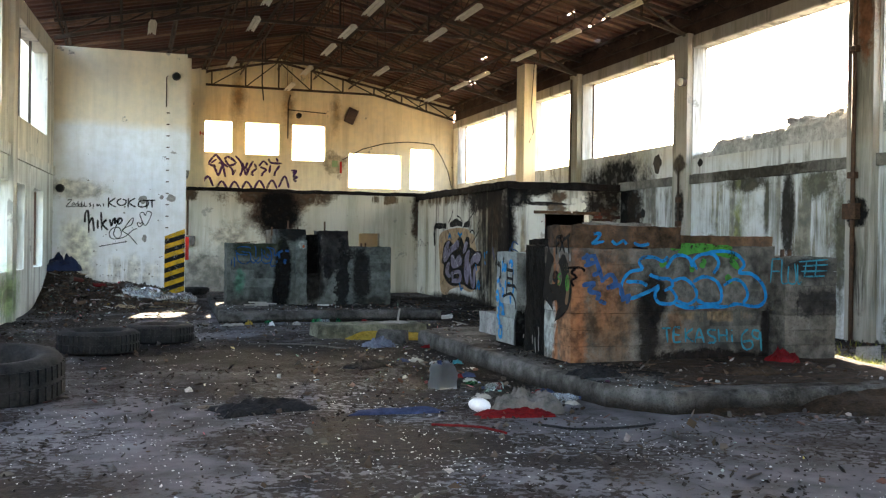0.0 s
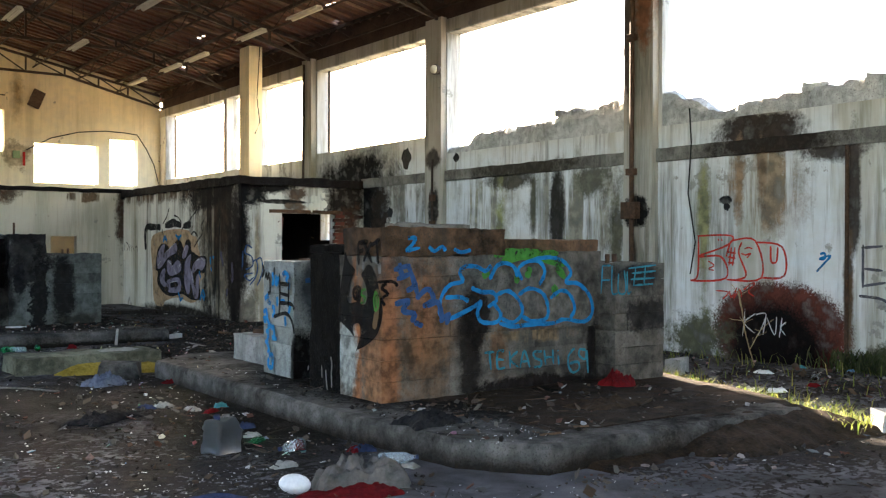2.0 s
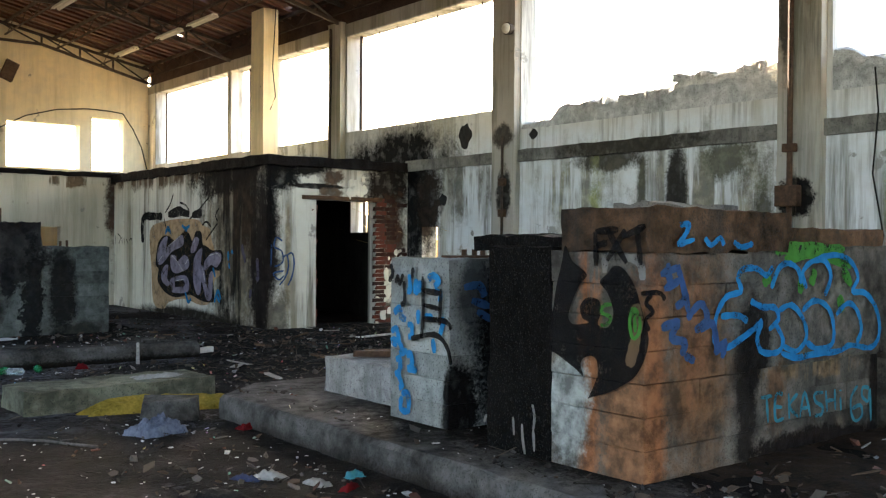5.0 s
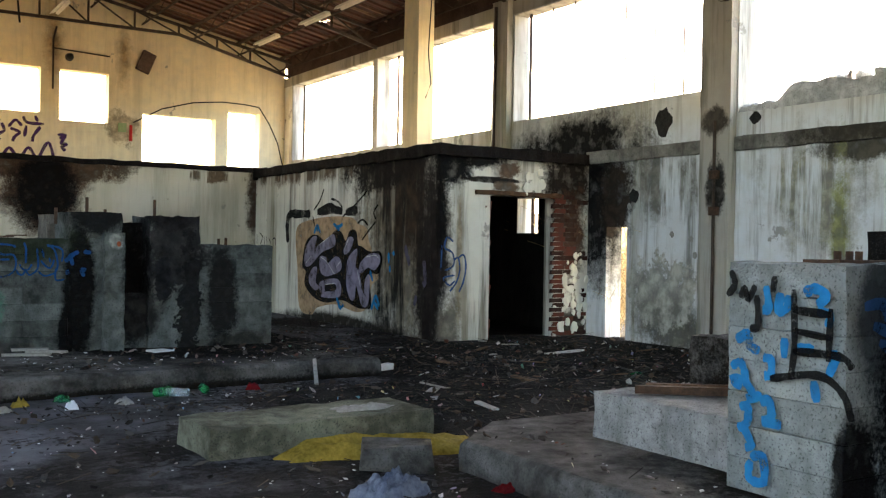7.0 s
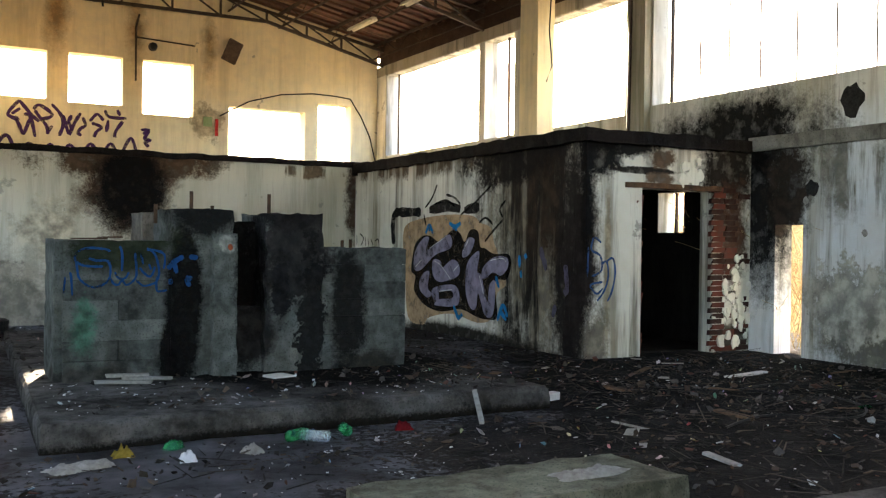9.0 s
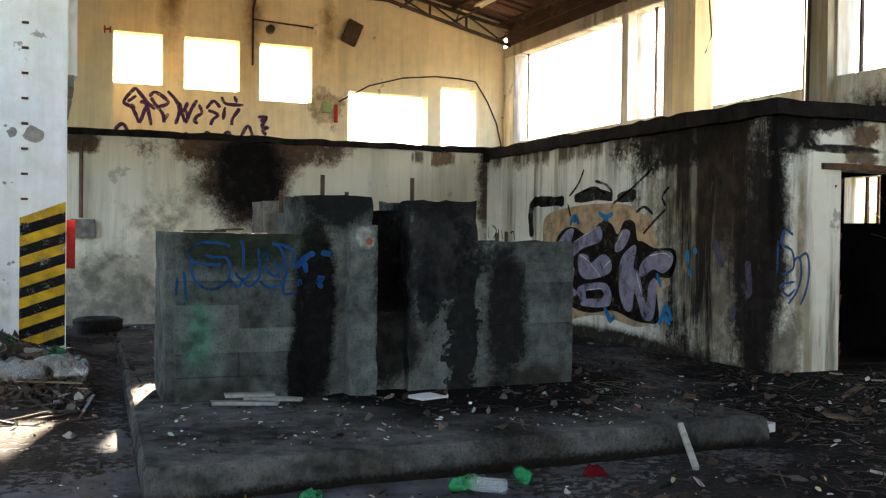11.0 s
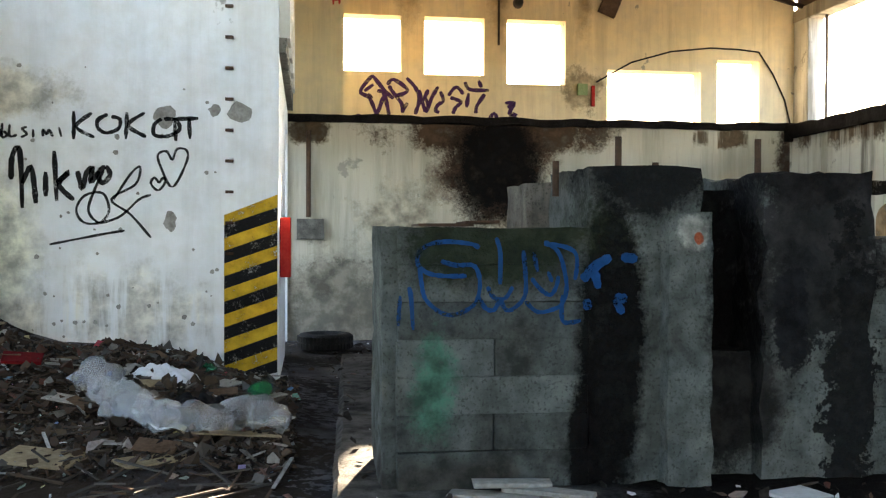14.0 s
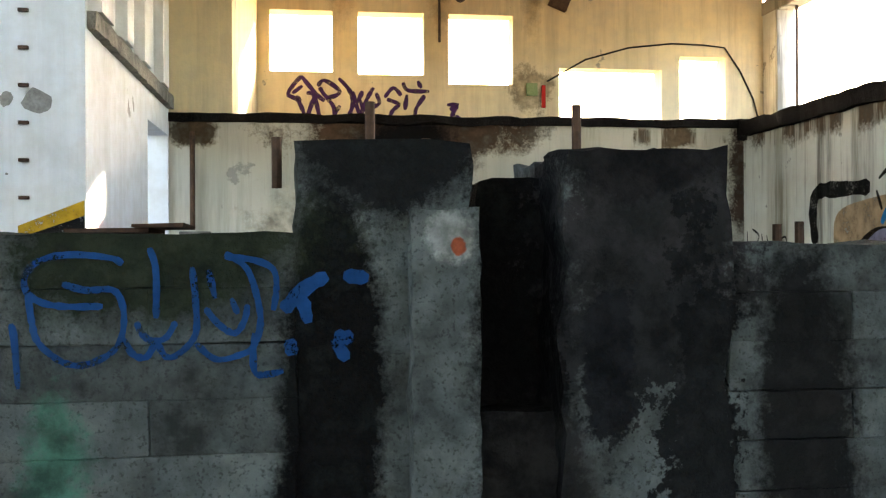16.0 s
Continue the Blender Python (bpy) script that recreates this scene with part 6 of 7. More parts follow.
def lamp_round(x, y, z, nx, label):
    t = thing("bulkhead_lamp", (x, y, z), label, "lamp", "bulkhead lamps")
    bm = bmesh.new()
    bmesh.ops.create_cone(bm, cap_ends=True, segments=16, radius1=0.1, radius2=0.08, depth=0.1, matrix=pose(0, 0, 0, 0, 90, 0) if nx else pose(0, 0, 0, 90, 0, 0))
    holder = part("housing", bm, M["steel"], t)
    bm = bmesh.new()
    bmesh.ops.create_uvsphere(bm, u_segments=14, v_segments=8, radius=0.085, matrix=pose(-0.05 if nx else 0, 0 if nx else -0.05, 0))
    part("globe", bm, M["lampwhite"] if nx else M["cable"], holder, smooth=True)


lamp_round(XR - 0.18, 18.3, 4.9, True, "round bulkhead lamp on the plaster pilaster")
lamp_round(2.58, 24.33, 5.33, False, "dark round horn lamp high on the white wall")
lamp_round(0.05, 24.33, 2.62, False, "dark round lamp low on the white wall corner")
lamp_round(7.05, YE - 0.07, 5.8, False, "small round lamp on the end wall")


def pipe(name, pts, r, material, label, category="pipe", group=""):
    bm = bmesh.new()
    tube_into(bm, pts, r, 8)
    return tagged(part(name, bm, material), label, category, group)


pipe("conduit_pipe", [(XR - 0.17, 13.3, 0), (XR - 0.17, 13.3, 5.8)], 0.035, M["rust"], "dark rusty pipe running up the pilaster")
for z in (2.05, 2.6, 4.6):
    wall_box("pipe_clamp", (XR - 0.22, 13.22, z), (XR - 0.13, 13.38, z + 0.1), M["rust"], "rusty clamp holding the wall pipe", "clamp")
wall_box("soot_box", (XR - 0.24, 13.16, 1.95), (XR - 0.13, 13.46, 2.2), M["rust"], "burnt junction box on the wall pipe", "electric box")
pipe("conduit_pipe", [(XR - 0.04, 9.9, 0), (XR - 0.04, 9.9, 2.78)], 0.025, M["rust"], "thin rusty pipe standing against the stained wall")
pipe("conduit_pipe", [(XR - 0.17, 18.45, 0.2), (XR - 0.17, 18.45, 3.2)], 0.022, M["steel"], "thin grey pipe on the pilaster")
for z in (1.9, 2.4):
    wall_box("pipe_clamp", (XR - 0.2, 18.38, z), (XR - 0.13, 18.52, z + 0.12), M["rust"], "dark burnt clamp on the pilaster pipe", "clamp")
pipe("conduit_pipe", [(XR - 0.16, 23.75, 2.95), (XR - 0.16, 23.72, 5.8)], 0.03, M["steel"], "dark pipe beside a window post")
pipe("wall_cable", [(XR - 0.03, 12.33, 3.5), (XR - 0.06, 12.27, 3.0), (XR - 0.04, 12.34, 2.3), (XR - 0.05, 12.2, 1.6), (XR - 0.06, 12.28, 1.15)], 0.01, M["cable"], "black cable hanging loose down the wall", "cable")
pipe("wall_cable", [(8.6, YE - 0.02, 4.35), (9.3, YE - 0.02, 4.75), (10.1, YE - 0.02, 4.98), (10.9, YE - 0.03, 5.07), (11.5, YE - 0.02, 5.06), (11.9, YE - 0.03, 5.02), (12.2, YE - 0.02, 4.6), (12.45, YE - 0.02, 4.1), (12.6, YE - 0.03, 3.5)], 0.016, M["cable"], "dark cable sagging in an arc on the end wall", "cable")
pipe("conduit_pipe", [(6.68, YE - 0.03, 5.0), (6.68, YE - 0.03, 6.2), (6.75, YE - 0.03, 6.5)], 0.022, M["steel"], "thin conduit on the end wall")
pipe("conduit_pipe", [(6.7, YE - 0.03, 5.98), (8.0, YE - 0.03, 5.92)], 0.018, M["steel"], "thin horizontal conduit on the end wall")
pipe("conduit_pipe", [(3.1, 28.5, 1.62), (3.1, 28.5, 2.75)], 0.03, M["rust"], "rusty pipe rising up the low wall")
pipe("hanging_cable", [(12.2, 25.5, 6.54), (12.1, 25.45, 5.2), (12.2, 25.5, 4.6), (12.05, 25.45, 4.3)], 0.012, M["cable"], "black cable hanging beside the tall post", "cable")
pipe("hanging_cable", [(3.9, 33.6, 7.26), (3.85, 33.5, 6.4), (3.75, 33.5, 5.9)], 0.015, M["cable"], "cable end hanging from the roof", "cable")
pipe("hanging_cable", [(5.3, 30, 7.54), (5.3, 30, 6.2), (5.35, 30, 5.7)], 0.02, M["cable"], "cable end hanging from the roof", "cable")
pipe("conduit_pipe", [(2.4, 24.35, 5.33), (2.36, 24.35, 5.3), (2.36, 24.36, 4.6)], 0.015, M["rust"], "thin conduit below the horn lamp")
rnd = random.Random(8)
for k in range(13):
    wall_box("wall_peg", (2.37, 24.37, 4.45 - k * 0.27), (2.44, 24.4, 4.475 - k * 0.27), M["rust"], "short iron peg stub in the white wall", "peg", 0.002)
# painted holes and chips in plaster
M["chip"] = simple("grey_undercoat", (0.2, 0.19, 0.17), (0.36, 0.35, 0.32), 14)


def chip(axis, depth, u, v, size, material, label, squash=1.0, seed=0):
    bm = bmesh.new()
    r = random.Random(seed)
    n = 13
    pts = [bm.verts.new(on_wall(axis, depth, u + math.cos(2 * math.pi * i / n) * size * r.uniform(0.65, 1.1) * squash, v + math.sin(2 * math.pi * i / n) * size * r.uniform(0.65, 1.1), 0.003)) for i in range(n)]
    bm.faces.new(pts)
    tagged(part("plaster_chip", bm, material), label, "chip", "plaster chips", "structure")


for k in range(46):
    chip("y", 24.4, rnd.uniform(0.6, 2.3), rnd.uniform(0.6, 2.9) if k % 3 else rnd.uniform(0.5, 1.3), rnd.uniform(0.008, 0.026), M["chip"], "small chip in the white plaster", seed=k)
for u, v, s, sq in ((2.5, 2.46, 0.1, 1.2), (2.28, 2.47, 0.06, 1.0), (1.86, 2.42, 0.11, 1.0), (1.9, 1.5, 0.09, 0.7)):
    chip("y", 24.4, u, v, s, M["chip"], "larger broken patch in the white plaster", sq, seed=int(u * 100))
for k in range(26):
    chip("x", 12.65, rnd.uniform(8.2, 9.6), rnd.uniform(0.4, 1.0), rnd.uniform(0.02, 0.07), M["chip"], "grey chip in the stained plaster", seed=200 + k)
for k in range(4):
    chip("x", 12.65, rnd.uniform(18.8, 20.3), rnd.uniform(0.6, 2.2), rnd.uniform(0.03, 0.06), M["chip"], "grey peeled patch on the plaster", seed=300 + k)
# holes as flat patches: the dark of their depth is only black colour
chip("x", 12.65, 20.2, 2.23, 0.12, M["cable"], "flat black patch for a round hole in the wall", seed=3)
chip("x", 12.65, 19.6, 3.32, 0.24, M["cable"], "flat black patch for a burnt hole under a window", 0.85, seed=9)
chip("x", 12.65, 11.7, 2.08, 0.06, M["cable"], "flat black patch for a small hole in the wall", seed=5)
chip("x", 12.65, 17.9, 3.2, 0.09, M["cable"], "flat black patch for a small hole below the window corner", 1.2, seed=6)


# ---- litter ----
BLOCKED = [(3.4, 20.1, 6.9, 21.0), (6.05, 10.1, 9.45, 10.95), (6.15, 11.9, 8.35, 13.95), (4.25, 15.2, 6.1, 16.0)]


def support(x, y):
    """The height of what litter lies on, or None inside a base."""
    for a, b, c, d in BLOCKED:
        if a < x < c and b < y < d:
            return None
    if 5.75 < x < 8.8 and 8.3 < y < 14.5 or 3.25 < x < 7.25 and 18.5 < y < 25.4:
        return 0.2
    if 5.5 < x < 9.6 - max(0.0, 10.2 - y) * 0.27 and 7.9 < y < 14.9 or 3.0 < x < 7.5 and 18.1 < y < 25.6:
        return None
    if x > 9.75 and 21.2 < y or x > 12.55 or x < -0.1 - (24.4 - y) * 0.063 + 0.1 or y > 28.5 or (x < 2.85 and y > 24.3):
        return None
    return ground_height(x, y)


def flake(bm, rnd, x, y, z, size, thick, flat=0.25, aspect=1.0):
    """An irregular thin plate lying on the floor."""
    n = rnd.choice((4, 4, 5))
    tilt = Euler((rnd.gauss(0, flat), rnd.gauss(0, flat), rnd.uniform(0, 6.28)))
    m = tilt.to_matrix()
    ring = []
    for i in range(n):
        a = 2 * math.pi * (i + rnd.uniform(-0.25, 0.25)) / n
        ring.append(Vector((math.cos(a) * size * rnd.uniform(0.6, 1.1), math.sin(a) * size * aspect * rnd.uniform(0.6, 1.1), 0)))
    lift = Vector((x, y, z + thick + abs(tilt.x) * size * 0.4 + abs(tilt.y) * size * 0.4))
    top = [bm.append(tuple(m @ (p + Vector((0, 0, thick / 2))) + lift)) or len(bm) - 1 for p in ring] if isinstance(bm, list) else None
    return top, [tuple(m @ (p - Vector((0, 0, thick / 2))) + lift) for p in ring]


def scatter(name, count, region, sizes, thick, material, label, category, seed, flat=0.25, aspect=1.0, dens=None):
    """Loose flat bits as one mesh of many islands."""
    rnd = random.Random(seed)
    verts, faces = [], []
    made = tries = 0
    while made < count and tries < count * 12:
        tries += 1
        x, y = rnd.uniform(region[0], region[2]), rnd.uniform(region[1], region[3])
        if dens and rnd.random() > dens(x, y):
            continue
        z = support(x, y)
        if z is None:
            continue
        size = sizes[0] + (sizes[1] - sizes[0]) * rnd.random() ** 2.5
        start = len(verts)
        top, under = flake(verts, rnd, x, y, z, size, thick, flat, aspect)
        n = len(under)
        verts += under
        faces.append(tuple(range(start, start + n)))
        faces.append(tuple(range(start + 2 * n - 1, start + n - 1, -1)))
        for i in range(n):
            j = (i + 1) % n
            faces.append((start + i, start + n + i, start + n + j, start + j))
        made += 1
    me = bpy.data.meshes.new(name)
    me.from_pydata(verts, [], faces)
    me.materials.append(material)
    ob = new(name, me)
    return tagged(ob, label, category, kind="stuff")


def sticks(name, count, region, length, r, material, label, category, seed, dens=None, rise=0.02):
    rnd = random.Random(seed)
    bm = bmesh.new()
    made = tries = 0
    while made < count and tries < count * 12:
        tries += 1
        x, y = rnd.uniform(region[0], region[2]), rnd.uniform(region[1], region[3])
        if dens and rnd.random() > dens(x, y):
            continue
        z = support(x, y)
        a, l = rnd.uniform(0, 6.28), rnd.uniform(*length)
        x2, y2 = x + math.cos(a) * l, y + math.sin(a) * l
        z2 = support(x2, y2)
        if z is None or z2 is None or abs(z - z2) > 0.15:
            continue
        bar_into(bm, (x, y, z + r + 0.004), (x2, y2, z2 + r + abs(rnd.gauss(0, rise))), r * 2 * rnd.uniform(0.6, 1.4), r * rnd.uniform(0.8, 1.6))
        made += 1
    return tagged(part(name, bm, material), label, category, kind="stuff")


def heap(x, y):
    """Where rubbish lies thickest."""
    n = 0.5 + 0.9 * noise.noise((x * 0.55, y * 0.55, 2.0))
    near = 0.0
    for cx, cy, rx, ry, s in ((1.2, 23.0, 1.6, 1.9, 1.0), (9.0, 18.0, 4.0, 3.0, 0.9), (7.6, 16.8, 2.0, 1.5, 0.7), (5.2, 9.4, 0.9, 2.2, 0.6), (5.4, 17.6, 2.6, 0.5, 0.9), (11.4, 9.5, 1.2, 4, 0.9), (0.3, 20, 0.8, 4, 0.8), (5.0, 12.0, 0.8, 2.0, 0.6)):
        near = max(near, s * math.exp(-((x - cx) / rx) ** 2 - ((y - cy) / ry) ** 2))
    return max(0.05, min(1.0, 0.25 * n + near))


def strewn(x, y):
    """Where paint flakes lie thickest: in drifts."""
    n = noise.noise((x * 0.7, y * 0.45, 6.0)) + 0.6 * noise.noise((x * 2.6, y * 1.8, 9.0))
    return max(0.03, min(1.0, 0.35 + 1.3 * n))


M["chips"] = islands("paint_flakes", [(0.0, (0.55, 0.56, 0.57)), (0.5, (0.72, 0.73, 0.74)), (0.85, (0.4, 0.4, 0.38)), (1.0, (0.8, 0.8, 0.8))])
M["litter"] = islands("mixed_litter", [(0.0, (0.03, 0.022, 0.016)), (0.25, (0.09, 0.06, 0.038)), (0.42, (0.1, 0.097, 0.09)), (0.55, (0.04, 0.04, 0.04)), (0.68, (0.09, 0.08, 0.068)), (0.8, (0.05, 0.032, 0.02)), (0.9, (0.12, 0.045, 0.03)), (0.97, (0.5, 0.5, 0.48)), (1.0, (0.08, 0.11, 0.14))])
M["pilelitter"] = islands("heap_litter", [(0.0, (0.02, 0.014, 0.01)), (0.35, (0.07, 0.042, 0.026)), (0.55, (0.045, 0.03, 0.022)), (0.75, (0.1, 0.07, 0.045)), (0.9, (0.035, 0.035, 0.034)), (0.97, (0.2, 0.19, 0.17)), (1.0, (0.4, 0.4, 0.38))])
M["leaf"] = islands("dead_leaves", [(0.0, (0.006, 0.005, 0.004)), (0.5, (0.016, 0.011, 0.008)), (0.8, (0.009, 0.008, 0.006)), (1.0, (0.045, 0.032, 0.02))])
M["twig"] = islands("dry_twigs", [(0.0, (0.008, 0.007, 0.006)), (0.75, (0.02, 0.016, 0.012)), (1.0, (0.1, 0.08, 0.06))])
M["shiny"] = islands("foil_and_plastic", [(0.0, (0.6, 0.62, 0.65)), (0.35, (0.03, 0.2, 0.12)), (0.5, (0.05, 0.16, 0.4)), (0.62, (0.5, 0.04, 0.05)), (0.75, (0.7, 0.7, 0.7)), (0.9, (0.55, 0.45, 0.08)), (1.0, (0.1, 0.35, 0.3))], 0.35)
HALL = (-1.4, 1.5, 12.5, 28.3)
scatter("paint_flakes", 800, (-1.0, 9.5, 6.5, 19.0), (0.004, 0.018), 0.003, M["chips"], "white paint flakes strewn over the floor", "flakes", 21, 0.12)
scatter("paint_flakes", 3000, (-1.0, 3.6, 6.5, 9.5), (0.003, 0.013), 0.003, M["chips"], "white paint flakes strewn over the floor", "flakes", 1, 0.12, 0.7, strewn)
scatter("dirt_crumbs", 2600, (-1.0, 3.6, 9.5, 12.0), (0.006, 0.035), 0.006, M["leaf"], "dark crumbs of soil and leaves", "dirt", 31, 0.4, 0.7, lambda x, y: 1.0 - strewn(x, y))
scatter("paint_flakes", 700, HALL, (0.005, 0.022), 0.003, M["chips"], "white paint flakes strewn over the floor", "flakes", 2, 0.15, 1.0, strewn)
scatter("dead_leaves", 9000, HALL, (0.012, 0.05), 0.002, M["leaf"], "dark dead leaves and dirt", "leaves", 3, 0.4, 0.6, heap)
scatter("dead_leaves", 3500, (-0.7, 21.2, 3.1, 24.3), (0.012, 0.06), 0.002, M["leaf"], "dark dead leaves and soil on the rubbish heap", "leaves", 14, 0.5, 0.6)
scatter("floor_litter", 2900, HALL, (0.016, 0.07), 0.006, M["litter"], "scraps of card, plaster and plastic", "litter", 4, 0.3, 0.7, heap)
scatter("pile_litter", 4200, (-0.6, 21.3, 3.1, 24.3), (0.014, 0.075), 0.009, M["pilelitter"], "broken boards and plaster on the rubbish heap", "rubble", 5, 0.4, 0.7)
scatter("bright_scraps", 420, HALL, (0.012, 0.05), 0.004, M["shiny"], "small scraps of bright plastic and foil", "litter", 6, 0.5, 0.6, heap)
scatter("bright_scraps", 140, (-0.6, 20.6, 3.1, 24.3), (0.015, 0.06), 0.005, M["shiny"], "small scraps of bright plastic and foil", "litter", 7, 0.5, 0.6)
scatter("platform_dust", 70, (3.2, 18.4, 7.3, 20.2), (0.006, 0.03), 0.003, M["chips"], "pale plaster crumbs on the platform", "crumbs", 9, 0.2, 0.8, lambda x, y: 0.15 + 0.85 * math.exp(-((x - 3.7) / 0.9) ** 2))
sticks("twigs", 1500, HALL, (0.05, 0.32), 0.0035, M["twig"], "thin dry twigs and splinters on the floor", "twigs", 10, heap)
sticks("twigs", 700, (6.5, 15.0, 12.4, 21.1), (0.06, 0.42), 0.0035, M["twig"], "tangle of dry twigs and wires on the dark floor", "twigs", 12, None, 0.05)
sticks("splinters", 260, (-0.6, 20.6, 3.1, 24.3), (0.08, 0.45), 0.008, M["litter"], "wood splinters on the rubbish heap", "splinters", 13, None, 0.04)


scatter("platform_litter", 420, (6.0, 7.2, 9.3, 10.0), (0.012, 0.06), 0.005, M["litter"], "small scraps and plaster crumbs on the soil of the platform", "litter", 23, 0.4, 0.7)
# stones
def stones(name, count, region, sizes, material, label, seed, dens=None):
    rnd = random.Random(seed)
    bm = bmesh.new()
    made = tries = 0
    while made < count and tries < count * 12:
        tries += 1
        x, y = rnd.uniform(region[0], region[2]), rnd.uniform(region[1], region[3])
        z = support(x, y)
        if z is None or dens and rnd.random() > dens(x, y):
            continue
        s = sizes[0] + (sizes[1] - sizes[0]) * rnd.random() ** 3
        m = Matrix.LocRotScale((x, y, z + s * 0.35), Euler((rnd.uniform(0, 6), rnd.uniform(0, 6), rnd.uniform(0, 6))), (s, s * rnd.uniform(0.5, 1), s * rnd.uniform(0.4, 0.8)))
        vs = [bm.verts.new(m @ Vector([c + rnd.uniform(-0.3, 0.3) for c in p])) for p in ((1, 0, 0), (-1, 0, 0), (0, 1, 0), (0, -1, 0), (0, 0, 1), (0, 0, -1))]
        for a, b, c in ((0, 2, 4), (2, 1, 4), (1, 3, 4), (3, 0, 4), (2, 0, 5), (1, 2, 5), (3, 1, 5), (0, 3, 5)):
            bm.faces.new((vs[a], vs[b], vs[c]))
        made += 1
    return tagged(part(name, bm, material), label, "rubble", kind="stuff")


stones("rubble_stones", 900, HALL, (0.012, 0.06), M["litter"], "lumps of broken plaster and brick", 21, heap)
stones("rubble_stones", 420, (-0.6, 21.3, 3.1, 24.3), (0.025, 0.09), M["litter"], "lumps of broken plaster and brick on the heap", 22)


# single pieces
def board(name, x, y, size, rz, material, label, category="board", tilt=(0, 0), lift=0.0, group="", seed=0):
    bm = bmesh.new()
    box_into(bm, (-size[0] / 2, -size[1] / 2, 0), (size[0] / 2, size[1] / 2, size[2]), min(size) * 0.12 + 0.002, seed + x)
    bevelled(bm, min(0.003, size[2] * 0.2))
    ob = part(name, bm, material)
    ob.matrix_world = pose(x, y, (support(x, y) or 0.0) + lift + 0.002, tilt[0], tilt[1], rz)
    return tagged(ob, label, category, group)


M["paleboard"] = simple("pale_board", (0.5, 0.5, 0.48), (0.68, 0.68, 0.66), 8)
M["brownboard"] = simple("brown_board", (0.07, 0.045, 0.028), (0.15, 0.1, 0.065), 8)
M["ochreboard"] = simple("ochre_board", (0.22, 0.17, 0.1), (0.38, 0.31, 0.2), 8)
M["foam"] = simple("yellow_foam", (0.14, 0.1, 0.015), (0.34, 0.24, 0.045), 5)
M["denim"] = simple("faded_denim", (0.06, 0.075, 0.11), (0.18, 0.2, 0.25), 7)
M["redcloth"] = simple("red_cloth", (0.06, 0.005, 0.006), (0.15, 0.01, 0.012), 8)
M["greycloth"] = simple("grey_cloth", (0.06, 0.06, 0.055), (0.14, 0.13, 0.12), 8)
M["bluecloth"] = simple("blue_cloth", (0.018, 0.025, 0.055), (0.04, 0.055, 0.11), 8)
M["navybag"] = simple("navy_plastic", (0.008, 0.012, 0.03), (0.02, 0.03, 0.07), 8, 0.35)
M["whiteplastic"] = simple("white_plastic", (0.6, 0.62, 0.64), (0.78, 0.8, 0.82), 8, 0.4)
board("white_tile", 5.3, 19.87, (0.24, 0.2, 0.015), 20, M["paleboard"], "pale square tile lying on the platform", "tile")
board("wood_plank", 3.95, 20.0, (0.5, 0.12, 0.02), 160, M["chip"], "weathered grey plank on the platform", "plank")
board("wood_plank", 4.15, 19.95, (0.42, 0.09, 0.02), 150, M["chip"], "weathered grey plank on the platform", "plank", lift=0.03)
board("wood_plank", 4.0, 20.04, (0.36, 0.1, 0.02), 175, M["chip"], "grey weathered plank on the platform", "plank", lift=0.05)
board("white_board", 2.05, 20.35, (0.36, 0.2, 0.012), 8, M["paleboard"], "bright white board lying in the sun", "board")
board("ochre_board", 2.2, 21.45, (0.4, 0.25, 0.015), 30, M["ochreboard"], "pale ochre board on the rubbish", "board")
board("brown_board", 1.55, 21.6, (0.45, 0.3, 0.015), -15, M["ochreboard"], "buckled tan board on the rubbish", "board", (6, 4), 0.03)
board("brown_board", 2.6, 21.9, (0.6, 0.25, 0.012), 12, M["ochreboard"], "buckled tan board on the rubbish", "board", (-5, 6), 0.04)
board("white_board", 1.25, 21.55, (0.3, 0.2, 0.01), 40, M["paleboard"], "pale board scrap on the rubbish", "board", (5, 8), 0.02)
board("red_tile", 0.95, 23.4, (0.28, 0.2, 0.02), 10, M["redcloth"], "red tile scrap on the rubbish heap", "tile", (15, 5), 0.03)
board("red_brick", 0.5, 23.5, (0.22, 0.11, 0.07), 25, M["brick"], "red brick on the rubbish heap", "brick", (10, 10), 0.02)
rnd = random.Random(77)
for k in range(38):
    x, y = rnd.uniform(-0.3, 2.9), rnd.uniform(21.5, 24.0)
    board("board_scrap", x, y, (rnd.uniform(0.1, 0.3), rnd.uniform(0.05, 0.16), rnd.uniform(0.006, 0.016)), rnd.uniform(0, 180), M[rnd.choice(("brownboard", "brownboard", "ochreboard", "chip", "brownboard"))],
          "broken board scrap on the rubbish heap", "board", (rnd.gauss(0, 12), rnd.gauss(0, 12)), 0.03, "board scraps", k)
for k in range(30):
    x, y = rnd.uniform(6.6, 12.2), rnd.uniform(15.2, 21.0)
    board("board_scrap", x, y, (rnd.uniform(0.1, 0.4), rnd.uniform(0.04, 0.14), rnd.uniform(0.006, 0.02)), rnd.uniform(0, 180), M[rnd.choice(("black", "brownboard", "chip", "brownboard", "black"))],
          "board scrap on the dark littered floor", "board", (rnd.gauss(0, 6), rnd.gauss(0, 6)), 0.01, "board scraps", 100 + k)
for k in range(16):
    x, y = rnd.uniform(6.0, 9.5), rnd.uniform(8.3, 9.9)
    board("wood_chip", x, y, (rnd.uniform(0.08, 0.3), rnd.uniform(0.02, 0.06), 0.012), rnd.uniform(-40, 40), M[rnd.choice(("paleboard", "brownboard", "brownboard"))],
          "wood chip on the platform", "wood chip", group="wood chips", seed=200 + k)
